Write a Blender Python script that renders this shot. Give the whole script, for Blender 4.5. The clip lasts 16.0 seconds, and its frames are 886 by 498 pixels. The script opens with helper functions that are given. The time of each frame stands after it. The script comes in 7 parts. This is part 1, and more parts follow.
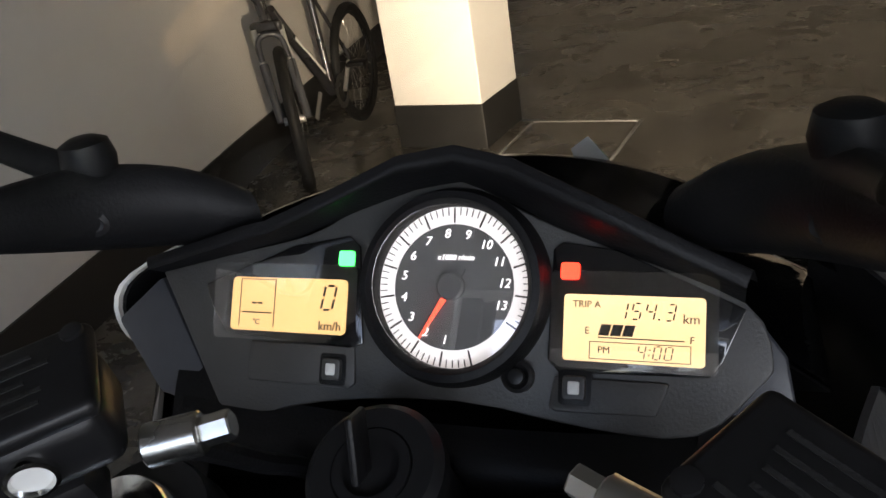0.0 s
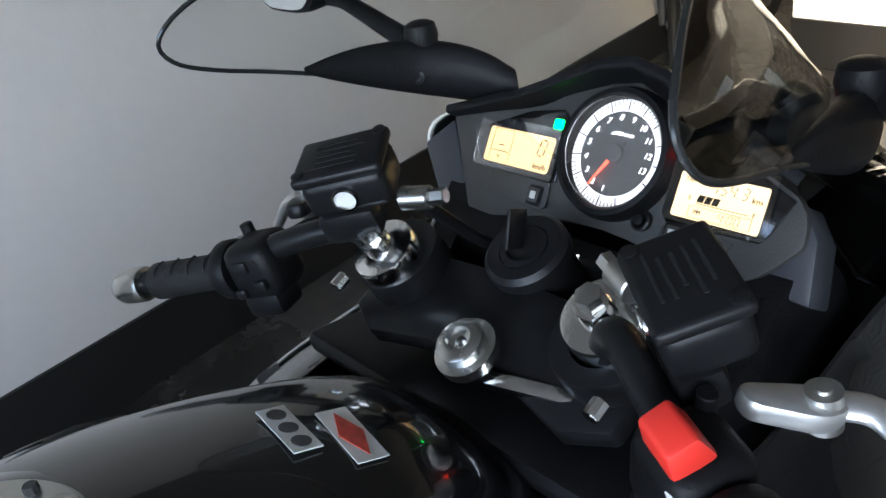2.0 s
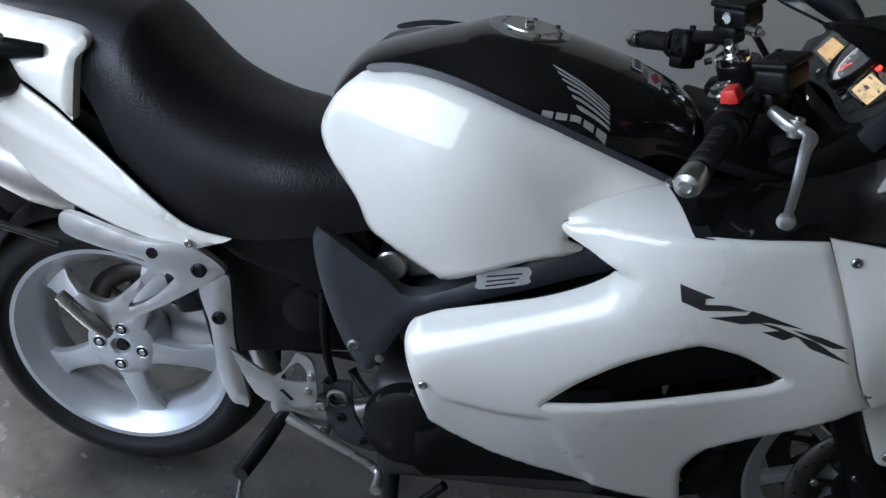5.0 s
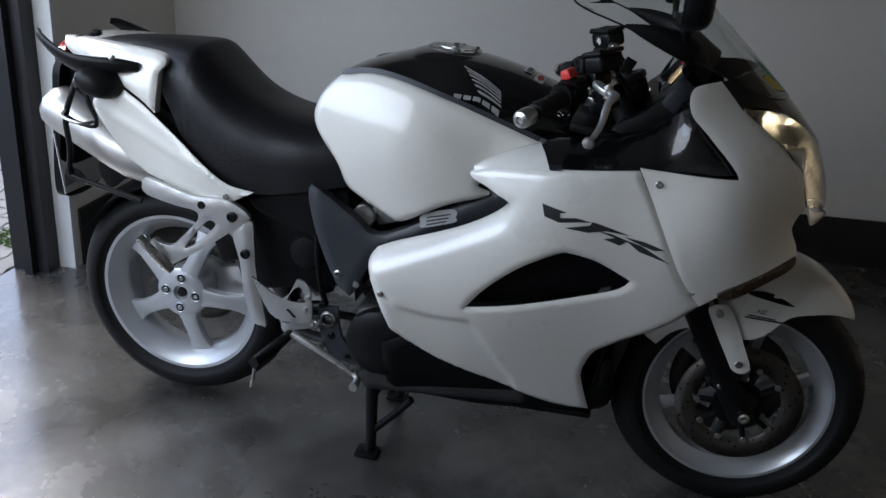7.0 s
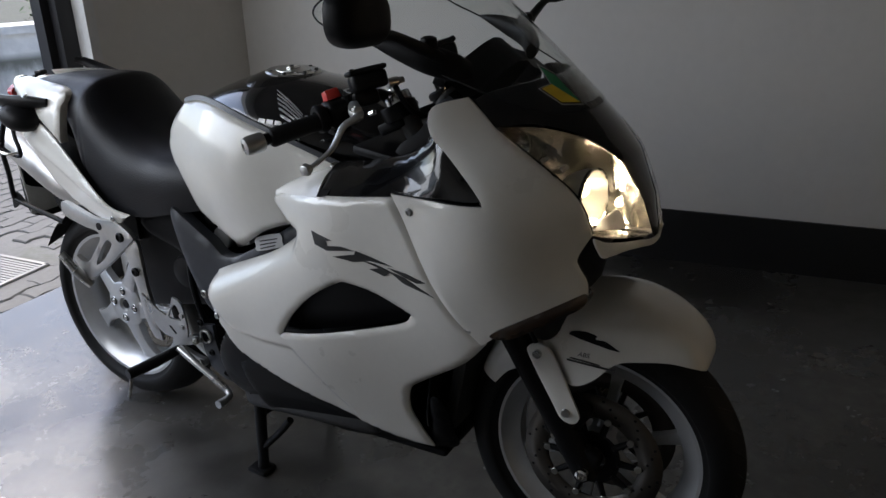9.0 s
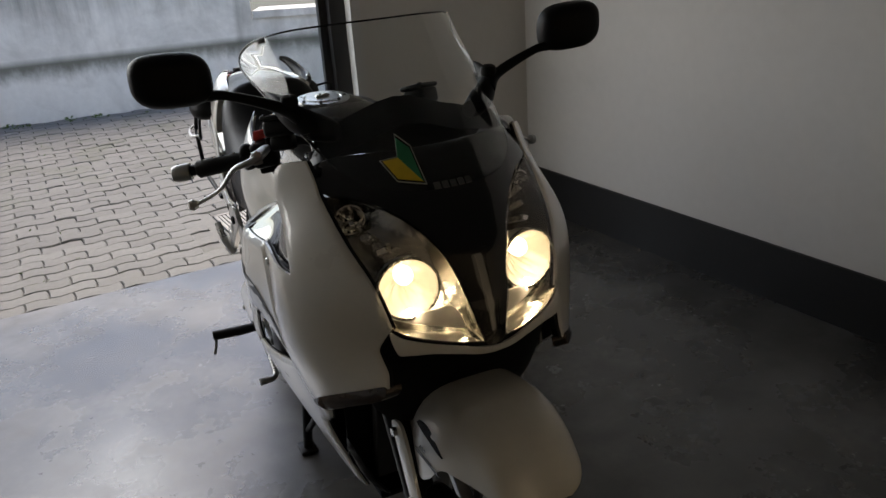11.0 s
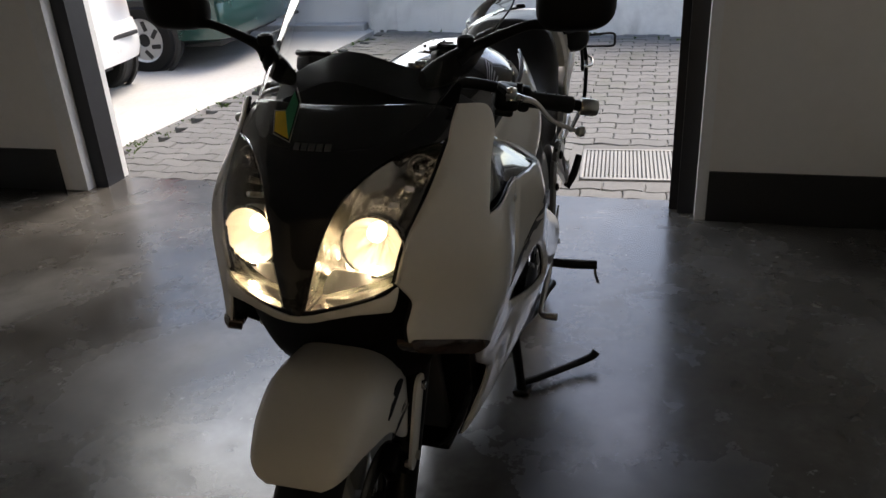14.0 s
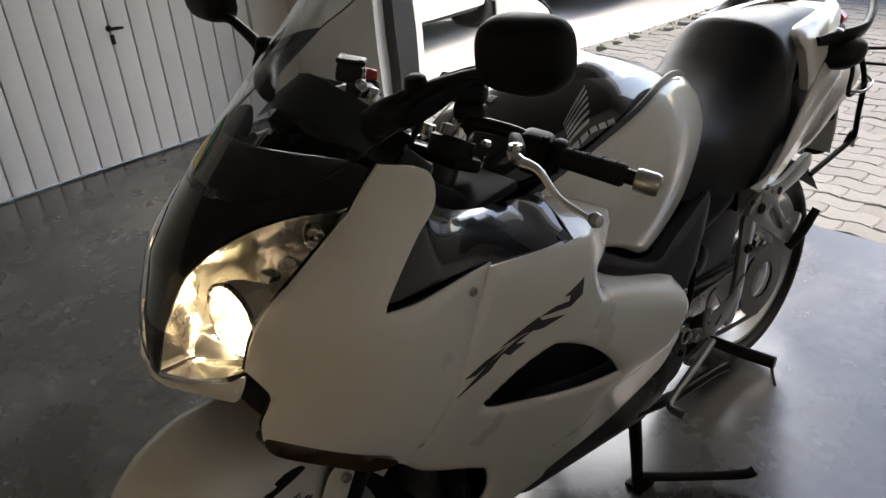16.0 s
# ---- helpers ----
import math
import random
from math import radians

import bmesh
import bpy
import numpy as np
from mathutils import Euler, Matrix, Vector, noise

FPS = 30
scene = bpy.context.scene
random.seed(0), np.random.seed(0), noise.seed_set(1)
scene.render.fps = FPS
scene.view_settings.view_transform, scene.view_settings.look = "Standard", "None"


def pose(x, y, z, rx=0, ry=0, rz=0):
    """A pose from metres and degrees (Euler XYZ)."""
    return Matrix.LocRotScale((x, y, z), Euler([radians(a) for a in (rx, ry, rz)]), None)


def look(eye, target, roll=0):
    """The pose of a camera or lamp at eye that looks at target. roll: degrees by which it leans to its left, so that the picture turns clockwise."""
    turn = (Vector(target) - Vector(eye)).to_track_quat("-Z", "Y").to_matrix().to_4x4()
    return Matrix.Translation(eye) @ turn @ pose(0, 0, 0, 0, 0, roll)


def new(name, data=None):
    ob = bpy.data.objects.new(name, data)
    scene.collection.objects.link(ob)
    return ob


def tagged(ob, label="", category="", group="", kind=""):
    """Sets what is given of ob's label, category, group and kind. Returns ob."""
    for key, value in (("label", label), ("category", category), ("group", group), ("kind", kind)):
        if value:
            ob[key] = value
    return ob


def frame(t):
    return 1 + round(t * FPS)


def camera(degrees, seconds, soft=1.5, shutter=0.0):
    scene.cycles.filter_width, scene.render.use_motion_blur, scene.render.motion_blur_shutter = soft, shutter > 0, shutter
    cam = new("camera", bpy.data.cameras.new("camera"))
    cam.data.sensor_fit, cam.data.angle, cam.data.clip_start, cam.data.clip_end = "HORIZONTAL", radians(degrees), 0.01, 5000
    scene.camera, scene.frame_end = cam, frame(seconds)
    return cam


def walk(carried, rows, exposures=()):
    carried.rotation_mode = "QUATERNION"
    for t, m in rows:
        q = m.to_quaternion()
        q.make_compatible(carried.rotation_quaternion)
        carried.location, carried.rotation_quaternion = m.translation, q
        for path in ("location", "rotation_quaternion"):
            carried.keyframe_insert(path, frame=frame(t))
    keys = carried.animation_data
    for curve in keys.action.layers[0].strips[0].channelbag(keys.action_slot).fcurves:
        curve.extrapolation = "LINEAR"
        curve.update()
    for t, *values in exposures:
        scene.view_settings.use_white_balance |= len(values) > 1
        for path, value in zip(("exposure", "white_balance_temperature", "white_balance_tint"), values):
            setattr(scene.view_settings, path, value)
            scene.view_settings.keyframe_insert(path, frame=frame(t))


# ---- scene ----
cam = camera(57.5, 16.0)

PATH = [
    (0, (0.162, 0.076, 1.279), (-0.563, 1.731, 0.422), -9.8),
    (0.5, (0.182, 0.06, 1.274), (-0.551, 1.736, 0.465), -9.0),
    (1, (0.251, 0.06, 1.273), (-0.599, 1.695, 0.495), -10.0),
    (1.5, (0.306, -0.002, 1.29), (-0.773, 1.47, 0.472), -9.2),
    (2, (0.388, -0.039, 1.326), (-1.033, 1.018, 0.397), -10.7),
    (2.5, (0.53, -0.105, 1.3), (-1.025, 0.783, 0.41), -6.3),
    (3, (0.682, -0.122, 1.313), (-0.978, 0.53, 0.41), -3.9),
    (3.5, (0.861, -0.089, 1.317), (-0.897, 0.190, 0.396), -0.25),
    (4, (1.041, -0.173, 1.359), (-0.668, -0.060, 0.351), 4.4),
    (6.3, (1.631, 0.141, 1.352), (-0.157, -0.229, 0.536), 5.8),
    (6.5, (1.712, 0.172, 1.336), (-0.089, -0.21, 0.554), 5.2),
    (7, (1.856, 0.309, 1.312), (0.036, -0.058, 0.568), 4.7),
    (7.5, (1.875, 0.563, 1.329), (0.065, 0.104, 0.613), 2.8),
    (8, (1.802, 0.858, 1.353), (0.045, 0.212, 0.648), 0.7),
    (8.5, (1.632, 1.04, 1.342), (-0.057, 0.25, 0.619), -0.7),
    (10.8, (0.648, 1.694, 1.451), (-0.265, 0.096, 0.666), -4.2),
    (11, (0.58, 1.775, 1.455), (-0.241, 0.126, 0.675), -4.1),
    (11.2, (0.51, 1.842, 1.46), (-0.195, 0.143, 0.675), -4.5),
    (11.5, (0.4, 1.889, 1.455), (-0.133, 0.138, 0.653), -4.9),
    (12, (0.221, 1.873, 1.435), (-0.097, 0.077, 0.615), -3.3),
    (12.5, (0.009, 1.966, 1.448), (-0.101, 0.14, 0.639), -3.3),
    (13, (-0.187, 2.037, 1.449), (-0.029, 0.211, 0.65), -3.7),
    (13.5, (-0.377, 1.921, 1.42), (-0.03, 0.129, 0.601), -3.4),
    (14, (-0.545, 1.806, 1.435), (-0.049, 0.067, 0.58), -3.4),
    (14.5, (-0.749, 1.714, 1.469), (-0.01, 0.075, 0.594), -4.4),
    (15, (-0.874, 1.575, 1.445), (0.124, 0.083, 0.564), -5.5),
    (15.5, (-0.918, 1.325, 1.455), (0.243, -0.015, 0.530), -4.8),
    (16, (-0.995, 1.110, 1.453), (0.320, -0.078, 0.528), -5.0),
]
EXPOSURES = [(0, 2.35, 6900, 15), (1.0, 2.5, 6700, 15), (2.0, 3.05, 6100, 10), (3.0, 2.55, 6000, 10), (4.0, 2.15, 6000, 10), (6.5, 1.7, 6200, 11), (8.5, 1.45, 6500, 13), (11, 1.35, 7500, 13), (13, 1.45, 7200, 13), (14.5, 1.6, 7500, 14), (16, 2.25, 7700, 14)]
# the motorcycle stands a little askew in the garage; the first half of the way is given in its own frame
ASKEW = Matrix.Translation((0, .75, 0)) @ Matrix.Rotation(radians(-3.3), 4, "Z") @ Matrix.Translation((0, -.75, 0))
walk(cam, [(t, ASKEW @ look(e, g, r) if t < 9 else look(e, g, r)) for t, e, g, r in PATH], EXPOSURES)

# ---- world, sun, exposure ----
world = bpy.data.worlds.new("sky")
world.use_nodes = True
scene.world = world
wn = world.node_tree.nodes
sky = wn.new("ShaderNodeTexSky")
sky.sky_type, sky.sun_disc = "NISHITA", False
sky.sun_elevation, sky.sun_rotation = radians(59.8), radians(215)
sky.dust_density = 1.5
world.node_tree.links.new(sky.outputs[0], wn["Background"].inputs[0])
wn["Background"].inputs[1].default_value = 0.15
sun_data = bpy.data.lights.new("sun", "SUN")
sun_data.energy, sun_data.angle, sun_data.color = 2.0, radians(40), (1.0, 0.96, 0.90)
sun = new("sun", sun_data)
sun.matrix_world = look((0, 0, 0), (0.35, 0.50, -1.0))

# sky light that enters through the upper part of the doorway
door_light = bpy.data.lights.new("doorway_light", "AREA")
door_light.shape, door_light.size, door_light.size_y = "RECTANGLE", 2.2, 0.9
door_light.energy, door_light.color = 10, (0.86, 0.93, 1.0)
new("doorway_light", door_light).matrix_world = look((1.10, -1.66, 1.55), (-.20, -.40, .70))

# ---- helpers of this scene ----
def lerp(a, b, t):
    return a + (b - a) * t


def spline(pts, n=6, closed=False):
    """Smooth points through the given ones; a doubled point makes a corner."""
    P = [Vector(p) for p in pts]
    out, m = [], len(P)
    for i in range(m if closed else m - 1):
        p1, p2 = P[i], P[(i + 1) % m]
        p0 = P[i - 1] if closed or i > 0 else p1
        p3 = P[(i + 2) % m] if closed or i + 2 < m else p2
        if (p2 - p1).length < 1e-6:
            continue
        if (p1 - p0).length < 1e-6:
            p0 = p1 - (p2 - p1) * 0.5
        if (p3 - p2).length < 1e-6:
            p3 = p2 + (p2 - p1) * 0.5
        for k in range(n):
            t = k / n
            out.append(0.5 * ((2 * p1) + (p2 - p0) * t + (2 * p0 - 5 * p1 + 4 * p2 - p3) * t * t + (3 * p1 - p0 - 3 * p2 + p3) * t ** 3))
    if not closed:
        out.append(P[-1])
    return out


def rbf(pts):
    """A smooth sheet c(a, b) through a few given places (a, b, c)."""
    A = np.array(pts, float)
    xy, v, n = A[:, :2], A[:, 2], len(pts)
    d = np.linalg.norm(xy[:, None] - xy[None], axis=2)
    K = np.zeros((n + 3, n + 3))
    K[:n, :n] = d ** 3 + np.eye(n) * 0.0005
    K[:n, n:n + 2], K[:n, n + 2], K[n:n + 2, :n], K[n + 2, :n] = xy, 1, xy.T, 1
    w = np.linalg.solve(K, np.concatenate([v, np.zeros(3)]))
    return lambda a, b: float((np.hypot(xy[:, 0] - a, xy[:, 1] - b) ** 3) @ w[:n] + a * w[n] + b * w[n + 1] + w[n + 2])


def finish(name, bm, mat, parent=None, label="", smooth=True, auto=40):
    me = bpy.data.meshes.new(name)
    if smooth:
        lim = radians(auto)
        for f in bm.faces:
            f.smooth = True
        for e in bm.edges:
            e.smooth = len(e.link_faces) == 2 and e.calc_face_angle(0) < lim
    bm.to_mesh(me)
    bm.free()
    for m in (mat if isinstance(mat, (list, tuple)) else [mat]):
        me.materials.append(m)
    ob = new(name, me)
    if parent is not None:
        ob.parent = parent
    if label:
        tagged(ob, label)
    return ob


def part(name, bm, mat, parent, label="", smooth=True, auto=40):
    return finish(name, bm, mat, parent, label, smooth, auto)


def thing(name, label, category, at=(0, 0, 0), group="", rz=0.0):
    ob = new(name)
    ob.empty_display_size = 0.1
    ob.matrix_world = pose(*at, 0, 0, rz)
    return tagged(ob, label, category, group)


def bm_box(size, at=(0, 0, 0), rot=(0, 0, 0), bevel=0.0, seg=2, bm=None, taper=None):
    new_bm = bmesh.new()
    bmesh.ops.create_cube(new_bm, size=1)
    for v in new_bm.verts:
        if taper and v.co.z > 0:
            v.co.x *= taper[0]
            v.co.y *= taper[1]
        v.co = Vector((v.co.x * size[0], v.co.y * size[1], v.co.z * size[2]))
    if bevel:
        bmesh.ops.bevel(new_bm, geom=new_bm.edges[:], offset=bevel, segments=seg, profile=0.5, affect="EDGES", clamp_overlap=True)
    new_bm.transform(pose(*at, *rot))
    return merge(bm, new_bm)


def merge(bm, other):
    if bm is None:
        return other
    me = bpy.data.meshes.new("tmp")
    other.to_mesh(me)
    other.free()
    bm.from_mesh(me)
    bpy.data.meshes.remove(me)
    return bm


def frame_of(axis):
    z = Vector(axis).normalized()
    return z.to_track_quat("Z", "Y").to_matrix()


def bm_cyl(p0, p1, r0, r1=None, seg=24, bm=None, bevel=0.0):
    """A rod from p0 to p1, with its ends slightly rounded."""
    r1 = r0 if r1 is None else r1
    p0, p1 = Vector(p0), Vector(p1)
    L = (p1 - p0).length
    b = bevel or min(r0, r1, L) * 0.12
    return bm_lathe([(0, 0), (r0 - b, 0), (r0, b), (r1, L - b), (r1 - b, L), (0, L)], p0, p1 - p0, seg, bm)


def bm_lathe(profile, at, axis, seg=32, bm=None):
    """profile: (radius, distance along the axis)."""
    nb = bmesh.new()
    M = frame_of(axis)
    rings = []
    for r, h in profile:
        if r < 1e-6:
            rings.append([nb.verts.new(Vector(at) + M @ Vector((0, 0, h)))])
        else:
            rings.append([nb.verts.new(Vector(at) + M @ Vector((r * math.cos(2 * math.pi * k / seg), r * math.sin(2 * math.pi * k / seg), h))) for k in range(seg)])
    for a, b in zip(rings, rings[1:]):
        for k in range(seg):
            k2 = (k + 1) % seg
            if len(a) == 1 and len(b) == 1:
                continue
            if len(a) == 1:
                nb.faces.new((a[0], b[k2], b[k]))
            elif len(b) == 1:
                nb.faces.new((a[k], a[k2], b[0]))
            else:
                nb.faces.new((a[k], a[k2], b[k2], b[k]))
    bmesh.ops.recalc_face_normals(nb, faces=nb.faces)
    return merge(bm, nb)


def bm_tube(pts, r, seg=10, n=6, bm=None, flat=1.0, closed=False):
    """A bent rod through the points; r may be one radius or one for each point."""
    P = spline(pts, n, closed)
    m = len(pts)
    rs = [r] * len(P) if not isinstance(r, (list, tuple)) else [float(np.interp(i / max(1, len(P) - 1) * (m - 1), range(m), r)) for i in range(len(P))]
    nb = bmesh.new()
    rings, up = [], None
    for i, p in enumerate(P):
        d = (P[(i + 1) % len(P)] if closed or i + 1 < len(P) else p) - (P[i - 1] if closed or i > 0 else p)
        d.normalize()
        if up is None:
            up = Vector((0, 0, 1)) if abs(d.z) < 0.9 else Vector((1, 0, 0))
        side = d.cross(up).normalized()
        up = side.cross(d).normalized()
        rings.append([nb.verts.new(p + rs[i] * (side * math.cos(a) + up * math.sin(a) * flat)) for a in (2 * math.pi * k / seg for k in range(seg))])
    for i in range(len(rings) if closed else len(rings) - 1):
        a, b = rings[i], rings[(i + 1) % len(rings)]
        for k in range(seg):
            nb.faces.new((a[k], a[(k + 1) % seg], b[(k + 1) % seg], b[k]))
    if not closed:
        nb.faces.new(rings[0])
        nb.faces.new(rings[-1])
    bmesh.ops.recalc_face_normals(nb, faces=nb.faces)
    return merge(bm, nb)


def inside(p, poly):
    c, j = False, len(poly) - 1
    for i in range(len(poly)):
        a, b = poly[i], poly[j]
        if (a[1] > p[1]) != (b[1] > p[1]) and p[0] < (b[0] - a[0]) * (p[1] - a[1]) / (b[1] - a[1]) + a[0]:
            c = not c
        j = i
    return c


def edge_dist(p, polys):
    best = 9.0
    for q in polys:
        A = np.array([(v[0], v[1]) for v in q])
        B = np.roll(A, -1, axis=0)
        d = B - A
        t = np.clip(((p[0] - A[:, 0]) * d[:, 0] + (p[1] - A[:, 1]) * d[:, 1]) / np.maximum((d ** 2).sum(1), 1e-12), 0, 1)
        best = min(best, float(np.hypot(A[:, 0] + t * d[:, 0] - p[0], A[:, 1] + t * d[:, 1] - p[1]).min()))
    return best


def bm_panel(outline, fun, axes="yz", side=1, holes=(), step=0.016, thick=0.004, roll=0.012, lift=0.0, sub=5, hole_roll=1.0):
    """A curved shell: an outline in two axes, its third axis by fun; its rim rolls inwards and it has thickness."""
    from mathutils.geometry import delaunay_2d_cdt
    polys = [[(v.x, v.y) for v in spline([(a, b, 0) for a, b in o], sub, True)] for o in (outline, *holes)]
    co, ed = [], []
    for q in polys:
        s = len(co)
        co += [Vector(v) for v in q]
        ed += [(s + i, s + (i + 1) % len(q)) for i in range(len(q))]
    A = np.array(polys[0])
    lo, hi = A.min(0), A.max(0)
    row = 0
    for b in np.arange(lo[1] + step * 0.5, hi[1], step * 0.87):
        row += 1
        for a in np.arange(lo[0] + step * (0.5 if row % 2 else 0.0), hi[0], step):
            p = (float(a), float(b))
            if inside(p, polys[0]) and not any(inside(p, h) for h in polys[1:]) and edge_dist(p, polys) > step * 0.45:
                co.append(Vector(p))
    V, E, F, _, _, _ = delaunay_2d_cdt(co, ed, [], 1, 1e-5)
    mid = [((V[f[0]] + V[f[1]] + V[f[2]]) / 3) for f in F]
    F = [f for f, c in zip(F, mid) if inside(c, polys[0]) and not any(inside(c, h) for h in polys[1:])]
    nb = bmesh.new()
    vs, ws = [], []
    for v in V:
        d = edge_dist(v, polys[:1])
        c = fun(v.x, v.y) + lift
        if roll:
            k = max(0.0, 1 - d / roll)
            c -= roll * 0.55 * (1 - math.sqrt(max(0.0, 1 - k * k)))
            if holes:
                k = max(0.0, 1 - edge_dist(v, polys[1:]) / roll)
                c -= hole_roll * roll * 0.55 * (1 - math.sqrt(max(0.0, 1 - k * k)))
        for lst, cc in ((vs, c), (ws, c - thick)):
            p = {"yz": (side * cc, v.x, v.y), "xz": (side * v.x, cc, v.y), "xy": (side * v.x, v.y, cc)}[axes]
            lst.append(nb.verts.new(p))
    cnt = {}
    for f in F:
        nb.faces.new([vs[i] for i in f])
        nb.faces.new([ws[i] for i in reversed(f)])
        for i in range(len(f)):
            a, b = f[i], f[(i + 1) % len(f)]
            cnt[(a, b)] = 1
    for (a, b) in list(cnt):
        if (b, a) not in cnt:
            nb.faces.new((vs[b], vs[a], ws[a], ws[b]))
    bmesh.ops.recalc_face_normals(nb, faces=nb.faces)
    return nb


def bm_plate(outline, thick, at=(0, 0, 0), rot=(0, 0, 0), bevel=0.0, sub=0, M=None, bm=None):
    """A flat plate of an outline in x and y, thick in z."""
    nb = bmesh.new()
    P = spline([(a, b, 0) for a, b in outline], sub, True) if sub else [Vector((a, b, 0)) for a, b in outline]
    f = nb.faces.new([nb.verts.new(p) for p in P])
    r = bmesh.ops.extrude_face_region(nb, geom=[f])
    bmesh.ops.translate(nb, verts=[g for g in r["geom"] if isinstance(g, bmesh.types.BMVert)], vec=(0, 0, thick))
    bmesh.ops.recalc_face_normals(nb, faces=nb.faces)
    if bevel:
        bmesh.ops.bevel(nb, geom=[e for e in nb.edges if e.calc_face_angle(0) > 0.8], offset=bevel, segments=2, profile=0.5, affect="EDGES", clamp_overlap=True)
    nb.transform(M if M is not None else pose(*at, *rot))
    return merge(bm, nb)


def bm_loft(sections, n=4, caps=True, closed=True, bm=None):
    """A skin over rings of the same number of points, smooth from ring to ring."""
    cols = [spline([s[i] for s in sections], n) for i in range(len(sections[0]))]
    nb = bmesh.new()
    grid = [[nb.verts.new(c[j]) for c in cols] for j in range(len(cols[0]))]
    m = len(cols)
    for a, b in zip(grid, grid[1:]):
        for k in range(m if closed else m - 1):
            nb.faces.new((a[k], a[(k + 1) % m], b[(k + 1) % m], b[k]))
    if caps and closed:
        nb.faces.new(grid[0])
        nb.faces.new(grid[-1])
    bmesh.ops.recalc_face_normals(nb, faces=nb.faces)
    return merge(bm, nb)


# ---- materials ----
def material(name, color=(0.5, 0.5, 0.5), rough=0.5, metal=0.0, coat=0.0, vary=0.12, scale=6.0, bump=0.0, bump_scale=120.0, fine=60.0, emit=None, strength=0.0, rough_vary=0.1, coat_rough=0.05, dirt=None, dirt_amount=0.0, dirt_scale=2.0):
    """Base colour with large and fine variation, gloss variation and fine relief."""
    m = bpy.data.materials.new(name)
    m.use_nodes = True
    N, L = m.node_tree.nodes, m.node_tree.links
    B = N["Principled BSDF"]
    tc = N.new("ShaderNodeTexCoord")
    n1, n2 = N.new("ShaderNodeTexNoise"), N.new("ShaderNodeTexNoise")
    n1.inputs["Scale"].default_value, n2.inputs["Scale"].default_value = scale, fine
    n1.inputs["Detail"].default_value, n2.inputs["Detail"].default_value = 6, 4
    for n in (n1, n2):
        L.new(tc.outputs["Object"], n.inputs["Vector"])
    mix = N.new("ShaderNodeMix")
    mix.data_type, mix.inputs[0].default_value = "FLOAT", 0.4
    L.new(n1.outputs[0], mix.inputs[2])
    L.new(n2.outputs[0], mix.inputs[3])
    mr = N.new("ShaderNodeMapRange")
    mr.inputs[1].default_value, mr.inputs[2].default_value = 0.3, 0.7
    mr.inputs[3].default_value, mr.inputs[4].default_value = 1 - vary, 1 + vary
    L.new(mix.outputs[0], mr.inputs[0])
    mul = N.new("ShaderNodeVectorMath")
    mul.operation = "SCALE"
    mul.inputs[0].default_value = color
    L.new(mr.outputs[0], mul.inputs["Scale"])
    col = mul.outputs[0]
    if dirt:
        n3, r3, mx = N.new("ShaderNodeTexNoise"), N.new("ShaderNodeMapRange"), N.new("ShaderNodeMix")
        n3.inputs["Scale"].default_value, n3.inputs["Detail"].default_value, n3.inputs["Roughness"].default_value = dirt_scale, 9, 0.68
        n3.inputs["Distortion"].default_value = 0.4
        L.new(tc.outputs["Object"], n3.inputs["Vector"])
        r3.inputs[1].default_value, r3.inputs[2].default_value, r3.inputs[4].default_value = 0.5, 0.72, dirt_amount
        L.new(n3.outputs[0], r3.inputs[0])
        mx.data_type = "RGBA"
        L.new(r3.outputs[0], mx.inputs[0])
        L.new(col, mx.inputs[6])
        mx.inputs[7].default_value = (*dirt, 1)
        col = mx.outputs[2]
    L.new(col, B.inputs["Base Color"])
    rr = N.new("ShaderNodeMapRange")
    rr.inputs[1].default_value, rr.inputs[2].default_value = 0.25, 0.75
    rr.inputs[3].default_value, rr.inputs[4].default_value = max(0.02, rough - rough_vary), min(1, rough + rough_vary)
    L.new(n1.outputs[0], rr.inputs[0])
    L.new(rr.outputs[0], B.inputs["Roughness"])
    B.inputs["Metallic"].default_value = metal
    B.inputs["Coat Weight"].default_value, B.inputs["Coat Roughness"].default_value = coat, coat_rough
    if bump:
        nb_, bp = N.new("ShaderNodeTexNoise"), N.new("ShaderNodeBump")
        nb_.inputs["Scale"].default_value, nb_.inputs["Detail"].default_value = bump_scale, 5
        L.new(tc.outputs["Object"], nb_.inputs["Vector"])
        bp.inputs["Strength"].default_value, bp.inputs["Distance"].default_value = bump, 0.004
        L.new(nb_.outputs[0], bp.inputs["Height"])
        L.new(bp.outputs[0], B.inputs["Normal"])
    if emit:
        B.inputs["Emission Color"].default_value = (*emit, 1)
        B.inputs["Emission Strength"].default_value = strength
    return m


def glass(name, color=(1, 1, 1), rough=0.0, ior=1.45):
    m = bpy.data.materials.new(name)
    m.use_nodes = True
    B = m.node_tree.nodes["Principled BSDF"]
    B.inputs["Base Color"].default_value = (*color, 1)
    B.inputs["Transmission Weight"].default_value = 1
    B.inputs["Roughness"].default_value, B.inputs["IOR"].default_value = rough, ior
    return m


